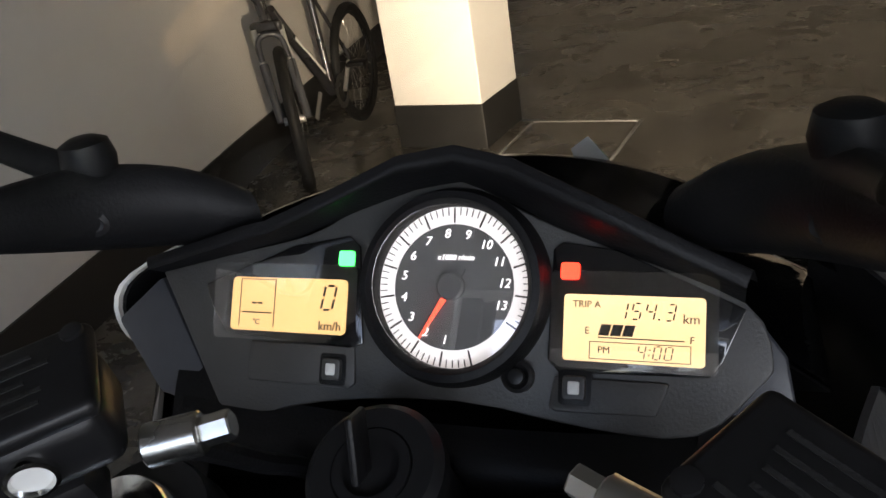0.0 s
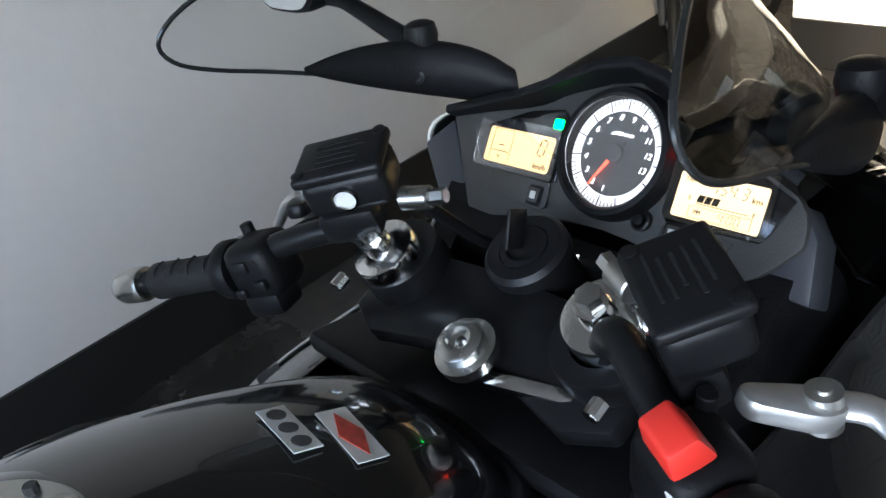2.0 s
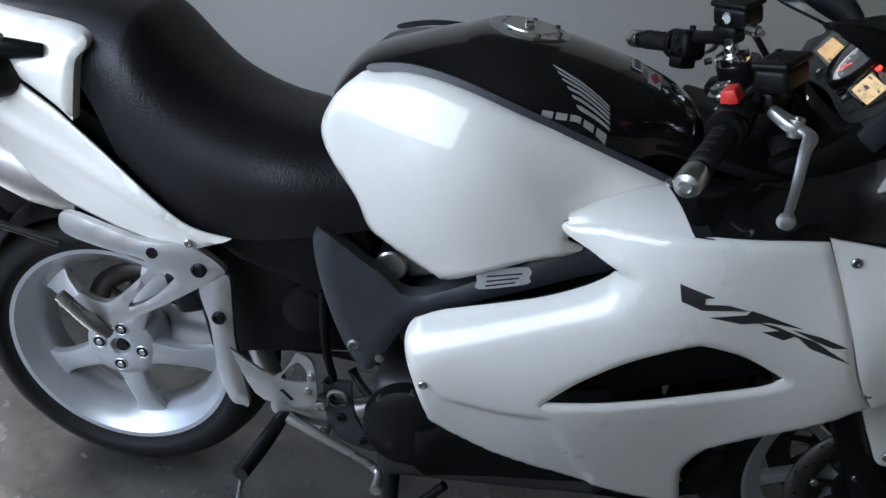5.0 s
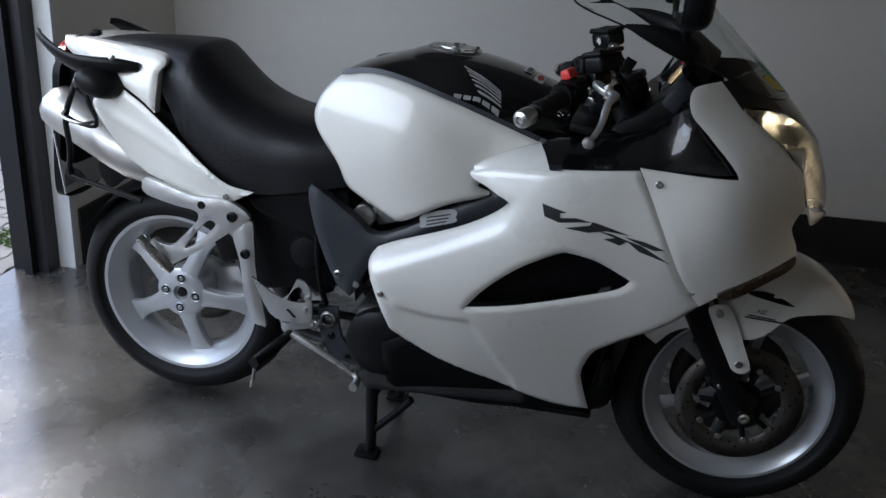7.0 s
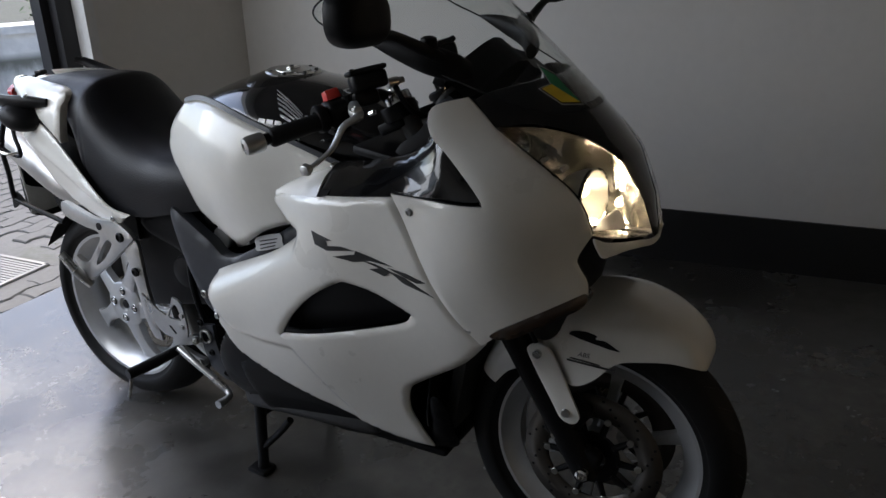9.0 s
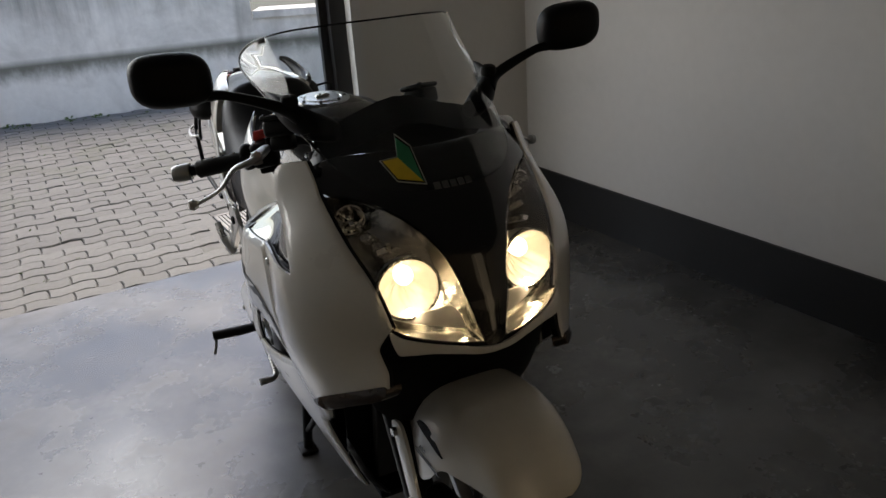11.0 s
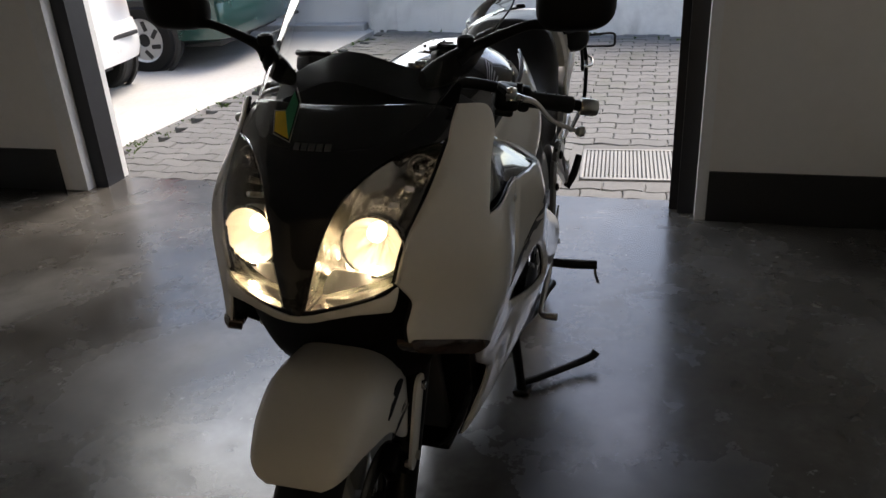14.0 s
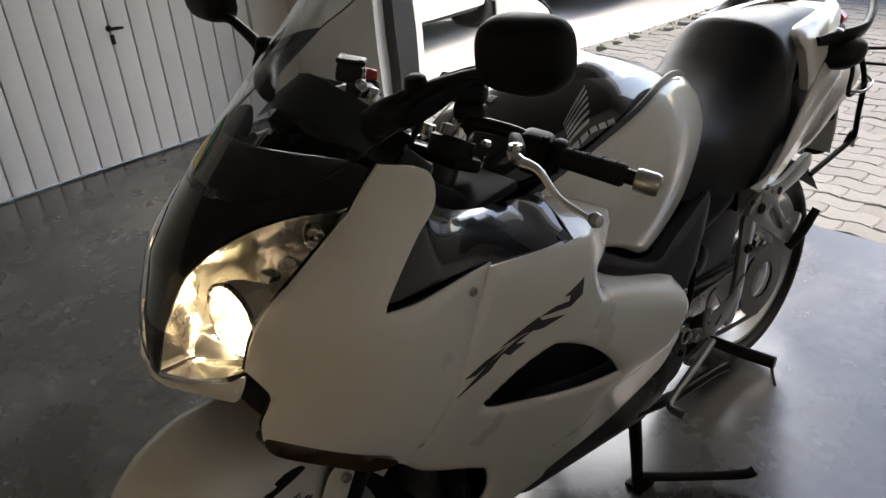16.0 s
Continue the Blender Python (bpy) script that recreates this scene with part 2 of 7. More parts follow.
M_WHITE = material("pearl_white_paint", (0.74, 0.72, 0.665), 0.3, coat=0.9, vary=0.03, rough_vary=0.04, coat_rough=0.04)
M_BLACK = material("gloss_black_paint", (0.004, 0.004, 0.0045), 0.22, coat=0.95, vary=0.1, coat_rough=0.03, rough_vary=0.05)
M_PLASTIC = material("black_plastic", (0.005, 0.005, 0.0055), 0.46, vary=0.15, bump=0.12, bump_scale=500)
M_SATIN = material("satin_black_metal", (0.007, 0.007, 0.0075), 0.38, metal=0.0, vary=0.2, bump=0.05)
M_RUBBER = material("tyre_rubber", (0.009, 0.009, 0.009), 0.62, vary=0.2, bump=0.1, bump_scale=200)
M_GRIP = material("grip_rubber", (0.011, 0.011, 0.011), 0.6, vary=0.2, bump=0.2, bump_scale=300)
M_SEAT = material("black_vinyl", (0.007, 0.007, 0.0085), 0.42, vary=0.12, bump=0.25, bump_scale=260)
for m_, level in ((M_BLACK, .25), (M_PLASTIC, .14), (M_SATIN, .18), (M_RUBBER, .2), (M_GRIP, .2), (M_SEAT, .25)):
    m_.node_tree.nodes["Principled BSDF"].inputs["Specular IOR Level"].default_value = level
M_DASH = material("grey_dash_plastic", (0.034, 0.034, 0.033), 0.5, vary=0.08, bump=0.12, bump_scale=600)
M_FRAME = material("dark_grey_frame_paint", (0.035, 0.038, 0.045), 0.42, vary=0.15, bump=0.05)
M_ALU = material("silver_aluminium", (0.55, 0.55, 0.54), 0.32, metal=0.85, vary=0.1, bump=0.05, bump_scale=200)
M_RIM = material("silver_rim_paint", (0.50, 0.51, 0.52), 0.36, metal=0.55, coat=0.3, vary=0.06)
M_CHROME = material("bright_metal", (0.72, 0.72, 0.70), 0.16, metal=1.0, vary=0.08)
M_MACHINED = material("turned_aluminium", (0.80, 0.80, 0.79), 0.2, metal=1.0, vary=0.08, bump=0.05, bump_scale=400)
M_STEEL = material("brushed_steel", (0.5, 0.5, 0.48), 0.3, metal=1.0, vary=0.12, bump=0.06)
M_SILENCER = material("satin_silencer_steel", (0.56, 0.55, 0.53), 0.42, metal=0.9, vary=0.1, bump=0.04)
M_DARKMETAL = material("dark_engine_metal", (0.05, 0.05, 0.05), 0.5, metal=0.4, vary=0.3, bump=0.15)
M_DISC = material("brake_disc_steel", (0.10, 0.09, 0.08), 0.42, metal=0.8, vary=0.1)
M_RED = material("red_switch", (0.62, 0.03, 0.02), 0.42, vary=0.08)
M_SILVERPRINT = material("silver_print", (0.42, 0.42, 0.42), 0.35, metal=0.5, vary=0.04)
M_DIMPRINT = material("dim_grey_print", (0.11, 0.11, 0.11), 0.4, vary=0.06)
M_GREYPRINT = material("dark_grey_print", (0.03, 0.03, 0.03), 0.4, vary=0.05)
M_LCD = material("amber_lcd", (0.42, 0.34, 0.20), 0.35, vary=0.05, emit=(1.0, 0.68, 0.33), strength=0.24)
M_LCDORANGE = material("orange_lcd", (0.40, 0.28, 0.13), 0.35, vary=0.08, emit=(1.0, 0.58, 0.22), strength=0.20)
M_LCDINK = material("lcd_ink", (0.01, 0.01, 0.008), 0.4)
M_GREEN = material("green_lamp", (0.05, 0.6, 0.15), 0.3, emit=(0.01, 1.0, 0.10), strength=1.2)
M_REDLAMP = material("red_lamp", (0.6, 0.05, 0.03), 0.3, emit=(1.0, 0.02, 0.008), strength=1.6)
M_DIALW = material("white_dial_ring", (0.75, 0.74, 0.73), 0.4, vary=0.02, emit=(1.0, 0.95, 0.92), strength=0.10)
M_DIALG = material("grey_dial_face", (0.06, 0.06, 0.06), 0.5, vary=0.05)
M_DIALPRINT = material("white_dial_print", (0.8, 0.8, 0.8), 0.5, vary=0.02, emit=(1, 1, 1), strength=0.3)
M_NEEDLE = material("red_needle", (0.75, 0.04, 0.02), 0.4, emit=(1.0, 0.08, 0.04), strength=0.5)
M_PALE = material("pale_plastic", (0.55, 0.55, 0.53), 0.4)
M_LABEL = material("silver_label", (0.62, 0.63, 0.63), 0.35, metal=0.2)
M_REFLECT = material("headlight_reflector", (0.85, 0.85, 0.84), 0.08, metal=1.0, vary=0.03)
M_BOWL = material("fluted_reflector", (0.55, 0.54, 0.51), 0.32, metal=0.45, vary=0.15, fine=40, bump=0.7, bump_scale=40)
M_SHELF = material("white_lower_reflector", (0.90, 0.89, 0.86), 0.4, vary=0.08, fine=60, bump=0.5, bump_scale=60)
M_BACK = material("faceted_reflector", (0.70, 0.69, 0.66), 0.10, metal=1.0, vary=0.15, bump=1.0, bump_scale=28, rough_vary=0.06)
M_COVER = glass("clear_instrument_cover", (1, 1, 1), 0.0, 1.62)
M_EDGE = material("dark_screen_edge", (0.014, 0.015, 0.015), 0.2, vary=0.1)
M_BULB = material("headlight_bulb", (1, 0.9, 0.7), 0.3, emit=(1.0, 0.80, 0.52), strength=1.9)
M_PARK = material("position_bulb", (1, 0.9, 0.7), 0.3, emit=(1.0, 0.82, 0.55), strength=42.0)
M_YELLOW = material("yellow_badge", (0.85, 0.62, 0.05), 0.4)
M_BADGEGREEN = material("green_badge", (0.03, 0.28, 0.14), 0.4)
M_ORANGE = material("dark_smoked_lens", (0.035, 0.020, 0.012), 0.2, coat=0.5)
M_TAILRED = material("red_lens", (0.45, 0.02, 0.02), 0.2, coat=0.6)
M_SCREEN = glass("clear_windscreen", (0.93, 0.95, 0.94), 0.0, 1.3)
M_LENS = glass("headlight_lens", (0.98, 0.98, 0.98), 0.0, 1.25)
M_MIRROR = material("mirror_glass", (0.85, 0.86, 0.87), 0.03, metal=1.0, vary=0.01, rough_vary=0.01)
M_WALL = material("wall_paint", (0.66, 0.64, 0.605), 0.75, vary=0.04, scale=1.2, fine=25, bump=0.12, bump_scale=60, dirt=(0.54, 0.515, 0.48), dirt_amount=0.25)
M_STICKRED = material("red_printed_sticker", (0.42, 0.05, 0.03), 0.4, vary=0.5, scale=120, fine=300)
M_SKIRT = material("dark_skirting_paint", (0.010, 0.010, 0.010), 0.55, vary=0.25, scale=3, bump=0.1, bump_scale=70)
# far wall: shade is put into its colour, so it bounces less light
M_FAR = material("darkened_far_wall", (0.36, 0.345, 0.325), 0.8, vary=0.1, scale=1.5, bump=0.1, bump_scale=60)
# unseen ceiling, toned dark to hold down the bounced light
M_CEIL = material("darkened_ceiling_paint", (0.18, 0.175, 0.17), 0.85, vary=0.05, scale=2, bump=0.1, bump_scale=60)


def floor_material():
    """Polished grey concrete: soft clouds, small worn scabs and patchy gloss."""
    m = material("polished_concrete", (0.086, 0.082, 0.075), 0.24, vary=0.42, scale=1.5, fine=30, bump=0.12, bump_scale=20, rough_vary=0.14)
    N, L = m.node_tree.nodes, m.node_tree.links
    B = N["Principled BSDF"]
    B.inputs["Specular IOR Level"].default_value = 1.0
    tc = N.new("ShaderNodeTexCoord")
    col = B.inputs["Base Color"].links[0].from_socket
    # clouds of older polish, then scabs where the skin has broken
    for scale, detail, rough, lo, hi, amount, tone in ((2.0, 8, .60, .42, .62, .80, (.022, .020, .017)), (7.5, 10, .66, .48, .66, .55, (.020, .018, .015)), (60.0, 6, .6, .60, .74, .30, (.11, .105, .095))):
        nz, mr, mx = N.new("ShaderNodeTexNoise"), N.new("ShaderNodeMapRange"), N.new("ShaderNodeMix")
        nz.inputs["Scale"].default_value, nz.inputs["Detail"].default_value, nz.inputs["Roughness"].default_value = scale, detail, rough
        L.new(tc.outputs["Object"], nz.inputs["Vector"])
        mr.inputs[1].default_value, mr.inputs[2].default_value, mr.inputs[4].default_value = lo, hi, amount
        L.new(nz.outputs[0], mr.inputs[0])
        mx.data_type = "RGBA"
        L.new(mr.outputs[0], mx.inputs[0])
        L.new(col, mx.inputs[6])
        mx.inputs[7].default_value = (*tone, 1)
        col = mx.outputs[2]
        if scale == 7.5:
            scab = mr.outputs[0]
    L.new(col, B.inputs["Base Color"])
    # the scabs are rougher and lie a little lower
    add = N.new("ShaderNodeMath")
    add.operation = "MULTIPLY_ADD"
    add.inputs[1].default_value = 0.16
    L.new(scab, add.inputs[0])
    L.new(B.inputs["Roughness"].links[0].from_socket, add.inputs[2])
    L.new(add.outputs[0], B.inputs["Roughness"])
    b2 = N.new("ShaderNodeBump")
    b2.invert = True
    b2.inputs["Strength"].default_value, b2.inputs["Distance"].default_value = 0.12, 0.004
    L.new(scab, b2.inputs["Height"])
    L.new(B.inputs["Normal"].links[0].from_socket, b2.inputs["Normal"])
    L.new(b2.outputs[0], B.inputs["Normal"])
    return m


def pave_material(name, color, dirt):
    m = material(name, color, 0.85, vary=0.2, scale=2.0, fine=40, bump=0.4, bump_scale=90, dirt=dirt, dirt_amount=0.5, dirt_scale=3.0)
    N, L = m.node_tree.nodes, m.node_tree.links
    B = N["Principled BSDF"]
    src = B.inputs["Base Color"].links[0].from_socket
    oi, ri, mr, mul = N.new("ShaderNodeObjectInfo"), N.new("ShaderNodeNewGeometry"), N.new("ShaderNodeMapRange"), N.new("ShaderNodeVectorMath")
    add = N.new("ShaderNodeMath")
    L.new(oi.outputs["Random"], add.inputs[0])
    L.new(ri.outputs["Random Per Island"], add.inputs[1])
    fr = N.new("ShaderNodeMath")
    fr.operation = "FRACT"
    L.new(add.outputs[0], fr.inputs[0])
    L.new(fr.outputs[0], mr.inputs[0])
    mr.inputs[3].default_value, mr.inputs[4].default_value = 1.0, 1.2
    mul.operation = "SCALE"
    L.new(src, mul.inputs[0])
    L.new(mr.outputs[0], mul.inputs["Scale"])
    L.new(mul.outputs[0], B.inputs["Base Color"])
    return m


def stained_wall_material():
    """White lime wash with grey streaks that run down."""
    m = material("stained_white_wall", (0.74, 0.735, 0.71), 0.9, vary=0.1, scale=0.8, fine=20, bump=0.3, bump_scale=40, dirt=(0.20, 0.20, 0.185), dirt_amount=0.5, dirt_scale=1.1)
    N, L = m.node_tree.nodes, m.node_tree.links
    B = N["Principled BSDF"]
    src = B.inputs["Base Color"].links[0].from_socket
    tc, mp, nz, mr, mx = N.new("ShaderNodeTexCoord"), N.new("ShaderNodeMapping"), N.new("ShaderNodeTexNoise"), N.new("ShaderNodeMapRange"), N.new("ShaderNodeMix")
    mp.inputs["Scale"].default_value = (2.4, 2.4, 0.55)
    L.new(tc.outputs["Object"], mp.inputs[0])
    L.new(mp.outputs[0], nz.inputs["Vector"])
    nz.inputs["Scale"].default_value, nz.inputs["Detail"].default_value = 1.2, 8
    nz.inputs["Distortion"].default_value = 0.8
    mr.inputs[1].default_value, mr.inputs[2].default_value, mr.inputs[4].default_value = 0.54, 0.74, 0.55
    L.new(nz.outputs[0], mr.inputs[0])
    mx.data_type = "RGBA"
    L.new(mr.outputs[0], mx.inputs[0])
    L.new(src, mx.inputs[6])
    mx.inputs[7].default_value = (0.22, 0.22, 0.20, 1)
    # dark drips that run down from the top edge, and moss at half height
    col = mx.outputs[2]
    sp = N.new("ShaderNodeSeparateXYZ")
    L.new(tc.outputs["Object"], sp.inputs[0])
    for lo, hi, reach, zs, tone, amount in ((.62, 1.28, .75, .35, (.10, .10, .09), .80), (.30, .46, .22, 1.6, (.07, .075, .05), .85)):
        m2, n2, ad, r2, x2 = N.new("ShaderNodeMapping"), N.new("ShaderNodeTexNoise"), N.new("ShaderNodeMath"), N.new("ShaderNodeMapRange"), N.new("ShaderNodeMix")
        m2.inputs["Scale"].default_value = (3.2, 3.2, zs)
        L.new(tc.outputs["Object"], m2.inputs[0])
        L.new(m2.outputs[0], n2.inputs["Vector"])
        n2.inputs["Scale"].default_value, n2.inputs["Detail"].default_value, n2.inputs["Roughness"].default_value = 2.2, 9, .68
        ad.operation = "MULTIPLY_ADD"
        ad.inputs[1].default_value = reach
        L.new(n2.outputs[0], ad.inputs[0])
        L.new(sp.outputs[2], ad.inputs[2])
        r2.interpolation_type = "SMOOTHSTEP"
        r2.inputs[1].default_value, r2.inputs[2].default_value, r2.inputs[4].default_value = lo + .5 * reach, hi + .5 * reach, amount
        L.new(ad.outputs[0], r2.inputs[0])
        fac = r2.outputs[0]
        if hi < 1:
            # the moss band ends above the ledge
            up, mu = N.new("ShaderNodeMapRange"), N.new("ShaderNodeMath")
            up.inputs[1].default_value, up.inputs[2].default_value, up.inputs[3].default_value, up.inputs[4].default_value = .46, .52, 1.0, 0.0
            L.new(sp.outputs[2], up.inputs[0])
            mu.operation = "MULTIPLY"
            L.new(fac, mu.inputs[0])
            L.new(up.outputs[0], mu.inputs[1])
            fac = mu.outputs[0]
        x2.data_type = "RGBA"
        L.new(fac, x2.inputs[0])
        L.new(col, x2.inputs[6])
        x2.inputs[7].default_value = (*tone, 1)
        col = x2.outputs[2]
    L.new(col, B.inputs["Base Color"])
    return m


M_FLOOR = floor_material()
M_PAVE = pave_material("grey_paving_block", (0.108, 0.109, 0.108), (0.065, 0.078, 0.045))
M_SOIL = material("joint_sand", (0.075, 0.078, 0.062), 0.95, vary=0.3, bump=0.5, bump_scale=60)
M_LANE = material("pale_concrete_lane", (0.40, 0.395, 0.385), 0.85, vary=0.12, scale=0.8, fine=30, bump=0.3, bump_scale=50, dirt=(0.24, 0.24, 0.23), dirt_amount=0.5, dirt_scale=0.8)
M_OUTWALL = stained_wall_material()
M_WHITEDOOR = material("white_door_paint", (0.72, 0.71, 0.68), 0.5, vary=0.04, bump=0.03)
M_JAMB = material("white_jamb_paint", (0.66, 0.66, 0.65), 0.6, vary=0.06, bump=0.1, dirt=(0.3, 0.3, 0.29), dirt_amount=0.4)
M_RAIL = material("dark_door_frame", (0.010, 0.010, 0.012), 0.45, vary=0.2)
M_GRATE = material("galvanised_grate", (0.22, 0.22, 0.215), 0.55, metal=0.5, vary=0.15, bump=0.1)

# ---- structure ----
# rear wall line (with the doorway) and left wall line, slightly out of square with the motorcycle
H = 2.55
REAR = 0.2
LEFT = 6.5
ca, sa = math.cos(radians(REAR)), math.sin(radians(REAR))


def rear_pt(s, d=0.0):
    """s metres along the rear wall from its corner with the left wall; d metres behind its inner face."""
    return Vector((-1.60 + s * ca + d * sa, -1.56 + s * sa - d * ca, 0))


def left_pt(s, d=0.0):
    cl, sl = math.cos(radians(LEFT)), math.sin(radians(LEFT))
    return Vector((-1.60 - s * sl - d * cl, -1.56 + s * cl - d * sl, 0))


def wall_block(name, a, b, thick_dir, z0, z1, mat):
    """An upright block between two plan points, thick along thick_dir."""
    t = Vector(thick_dir)
    bm = bmesh.new()
    lo = [bm.verts.new((p.x, p.y, z0)) for p in (a, b, b + t, a + t)]
    hi = [bm.verts.new((v.co.x, v.co.y, z1)) for v in lo]
    bm.faces.new(lo[::-1])
    bm.faces.new(hi)
    for i in range(4):
        bm.faces.new((lo[i], lo[(i + 1) % 4], hi[(i + 1) % 4], hi[i]))
    bmesh.ops.recalc_face_normals(bm, faces=bm.faces)
    return bm


SK = 0.222
S_L, S_R, S_END = 0.835, 4.01, 4.70
rd = rear_pt(0, 1) - rear_pt(0, 0)
bm = wall_block("w", rear_pt(-0.2), rear_pt(S_L), rd * 0.24, 0, H, M_WALL)
bm = merge(bm, wall_block("w", rear_pt(S_R), rear_pt(S_END + 0.2), rd * 0.24, 0, H, M_WALL))
bm = merge(bm, wall_block("w", rear_pt(S_L), rear_pt(S_R), rd * 0.24, 2.04, H, M_WALL))
tagged(finish("wall_rear", bm, M_WALL, smooth=False), "cream painted garage wall with a wide open doorway", "wall", kind="structure")
LINE = [Vector(p) for p in ((-1.60, -1.60, 0), (-2.65, 9.5, 0), (-2.65, 10.5, 0))]
bm = None
for a, b in zip(LINE, LINE[1:]):
    bm = merge(bm, wall_block("w", a, b, (-.2, 0, 0), 0, H, M_WALL))
tagged(finish("wall_left", bm, M_WALL, smooth=False), "pale grey painted garage wall", "wall", kind="structure")
RX = 3.10
bm = wall_block("w", Vector((RX, -1.54, 0)), Vector((RX, -1.46, 0)), (0.2, 0, 0), 0, H, M_WALL)
bm = merge(bm, wall_block("w", Vector((RX, 1.20, 0)), Vector((RX, 10.5, 0)), (0.2, 0, 0), 0, H, M_WALL))
bm = merge(bm, wall_block("w", Vector((RX, -1.46, 0)), Vector((RX, 1.20, 0)), (0.2, 0, 0), 2.15, H, M_WALL))
tagged(finish("wall_right", bm, M_WALL, smooth=False), "cream painted garage wall round a closed white door", "wall", kind="structure")
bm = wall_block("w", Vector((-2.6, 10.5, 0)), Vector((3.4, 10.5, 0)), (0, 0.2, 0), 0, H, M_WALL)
tagged(finish("wall_front", bm, M_FAR, smooth=False), "plain far garage wall with shade put into its paint", "wall", kind="structure")
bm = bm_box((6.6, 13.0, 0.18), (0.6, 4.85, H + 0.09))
tagged(finish("ceiling", bm, M_CEIL, smooth=False), "plain unseen garage ceiling, darkened to dim the bounce", "ceiling", kind="structure")
bm = bm_box((6.6, 12.74, 0.12), (0.6, 4.61, -0.06))
tagged(finish("floor", bm, M_FLOOR, smooth=False), "polished grey concrete garage floor with dark stains", "floor", kind="structure")
bm = wall_block("w", rear_pt(0.0), rear_pt(S_L), -rd * 0.012, 0, SK, M_SKIRT)
for a, b in zip(LINE, LINE[1:]):
    bm = merge(bm, wall_block("w", a + Vector((0, .052 if a is LINE[0] else 0, 0)), b, (.012, 0, 0), 0, SK, M_SKIRT))
bm = merge(bm, wall_block("w", rear_pt(S_R + 0.05), rear_pt(S_END), -rd * 0.012, 0, SK, M_SKIRT))
tagged(finish("baseboard", bm, M_SKIRT, smooth=False), "dark painted skirting band along the garage walls", "baseboard", kind="structure")
# doorway frame: dark door rails and white jambs
bm = wall_block("j", rear_pt(S_L, -0.004), rear_pt(S_L + 0.045, -0.004), rd * 0.25, 0, 2.2, M_JAMB)
bm = merge(bm, wall_block("j", rear_pt(S_R - 0.09, -0.004), rear_pt(S_R, -0.004), rd * 0.25, 0, 2.2, M_JAMB))
bm = merge(bm, wall_block("j", rear_pt(S_R - 0.16, 0.202), rear_pt(S_R - 0.09, 0.202), rd * 0.05, 0, 2.2, M_JAMB))
tagged(finish("trim", bm, M_JAMB, smooth=False), "white painted jambs of the doorway", "door jamb", kind="structure")
bm = wall_block("j", rear_pt(S_L + 0.045, 0.06), rear_pt(S_L + 0.115, 0.06), rd * 0.14, 0, 2.2, M_RAIL)
bm = merge(bm, wall_block("j", rear_pt(S_L + 0.045, 0.10), rear_pt(S_L + 0.15, 0.10), rd * 0.03, 0, 2.2, M_RAIL))
bm = merge(bm, wall_block("j", rear_pt(S_R - 0.17, 0.06), rear_pt(S_R - 0.09, 0.06), rd * 0.14, 0, 2.2, M_RAIL))
bm = merge(bm, wall_block("j", rear_pt(S_L + 0.045, 0.06), rear_pt(S_R - 0.09, 0.06), rd * 0.14, 2.13, 2.22, M_RAIL))
tagged(finish("door_frame", bm, M_RAIL, smooth=False), "dark steel frame of the open garage doorway", "door frame", kind="structure")
# square pillar ahead
pil = thing("pillar", "white painted square pillar with a dark painted foot", "pillar", (-1.09, 3.94, 0), rz=-11)
tagged(pil, kind="structure")
part("shaft", bm_box((0.485, 0.43, H - SK), (0, 0, SK + (H - SK) / 2), bevel=0.006), M_WHITEDOOR, pil, smooth=False)
part("foot", bm_box((0.495, 0.44, SK), (0, 0, SK / 2), bevel=0.006), M_SKIRT, pil, "dark painted foot", smooth=False)

# ---- outside ground ----
bm = bmesh.new()
vs = [bm.verts.new(p) for p in ((-400, -400, -0.075), (400, -400, -0.075), (400, 400, -0.075), (-400, 400, -0.075))]
bm.faces.new(vs)
tagged(finish("ground", bm, M_SOIL, smooth=False), "dark earth and joint sand under the yard", "ground", kind="structure")
bm = bm_plate([(2.60, -1.80), (14, -1.80), (14, -9.5), (2.2, -9.5), (2.28, -5.4), (2.40, -3.95), (2.53, -3.1), (2.60, -2.3)], 0.075, (0, 0, -0.078))
tagged(finish("road", bm, M_LANE, smooth=False), "pale worn concrete lane across the yard", "road", kind="structure")
WA, WB, WC = Vector((2.25, -6.10, 0)), Vector((-1.35, -5.55, 0)), Vector((-7.5, -2.0, 0))
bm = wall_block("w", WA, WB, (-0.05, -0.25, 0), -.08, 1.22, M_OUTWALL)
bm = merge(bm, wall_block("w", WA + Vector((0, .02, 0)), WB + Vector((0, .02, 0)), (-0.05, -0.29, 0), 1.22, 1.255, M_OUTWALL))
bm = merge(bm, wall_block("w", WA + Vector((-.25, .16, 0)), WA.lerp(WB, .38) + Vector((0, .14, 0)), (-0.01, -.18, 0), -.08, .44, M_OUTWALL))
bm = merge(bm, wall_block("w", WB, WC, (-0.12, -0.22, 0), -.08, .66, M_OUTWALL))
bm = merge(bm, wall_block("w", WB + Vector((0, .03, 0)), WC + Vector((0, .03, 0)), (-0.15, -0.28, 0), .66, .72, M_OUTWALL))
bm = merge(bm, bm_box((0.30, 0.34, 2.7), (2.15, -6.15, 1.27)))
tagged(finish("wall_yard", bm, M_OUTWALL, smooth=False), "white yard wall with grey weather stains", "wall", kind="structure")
bm = bm_box((11.0, 0.25, 2.8), (7.6, -6.22, 1.3))
tagged(finish("wall_lane", bm, M_JAMB, smooth=False), "bright white wall behind the parked cars", "wall", kind="structure")

# ---- the motorcycle ----
bike = thing("motorcycle", "white and black sport touring motorcycle standing on its centre stand", "motorcycle")

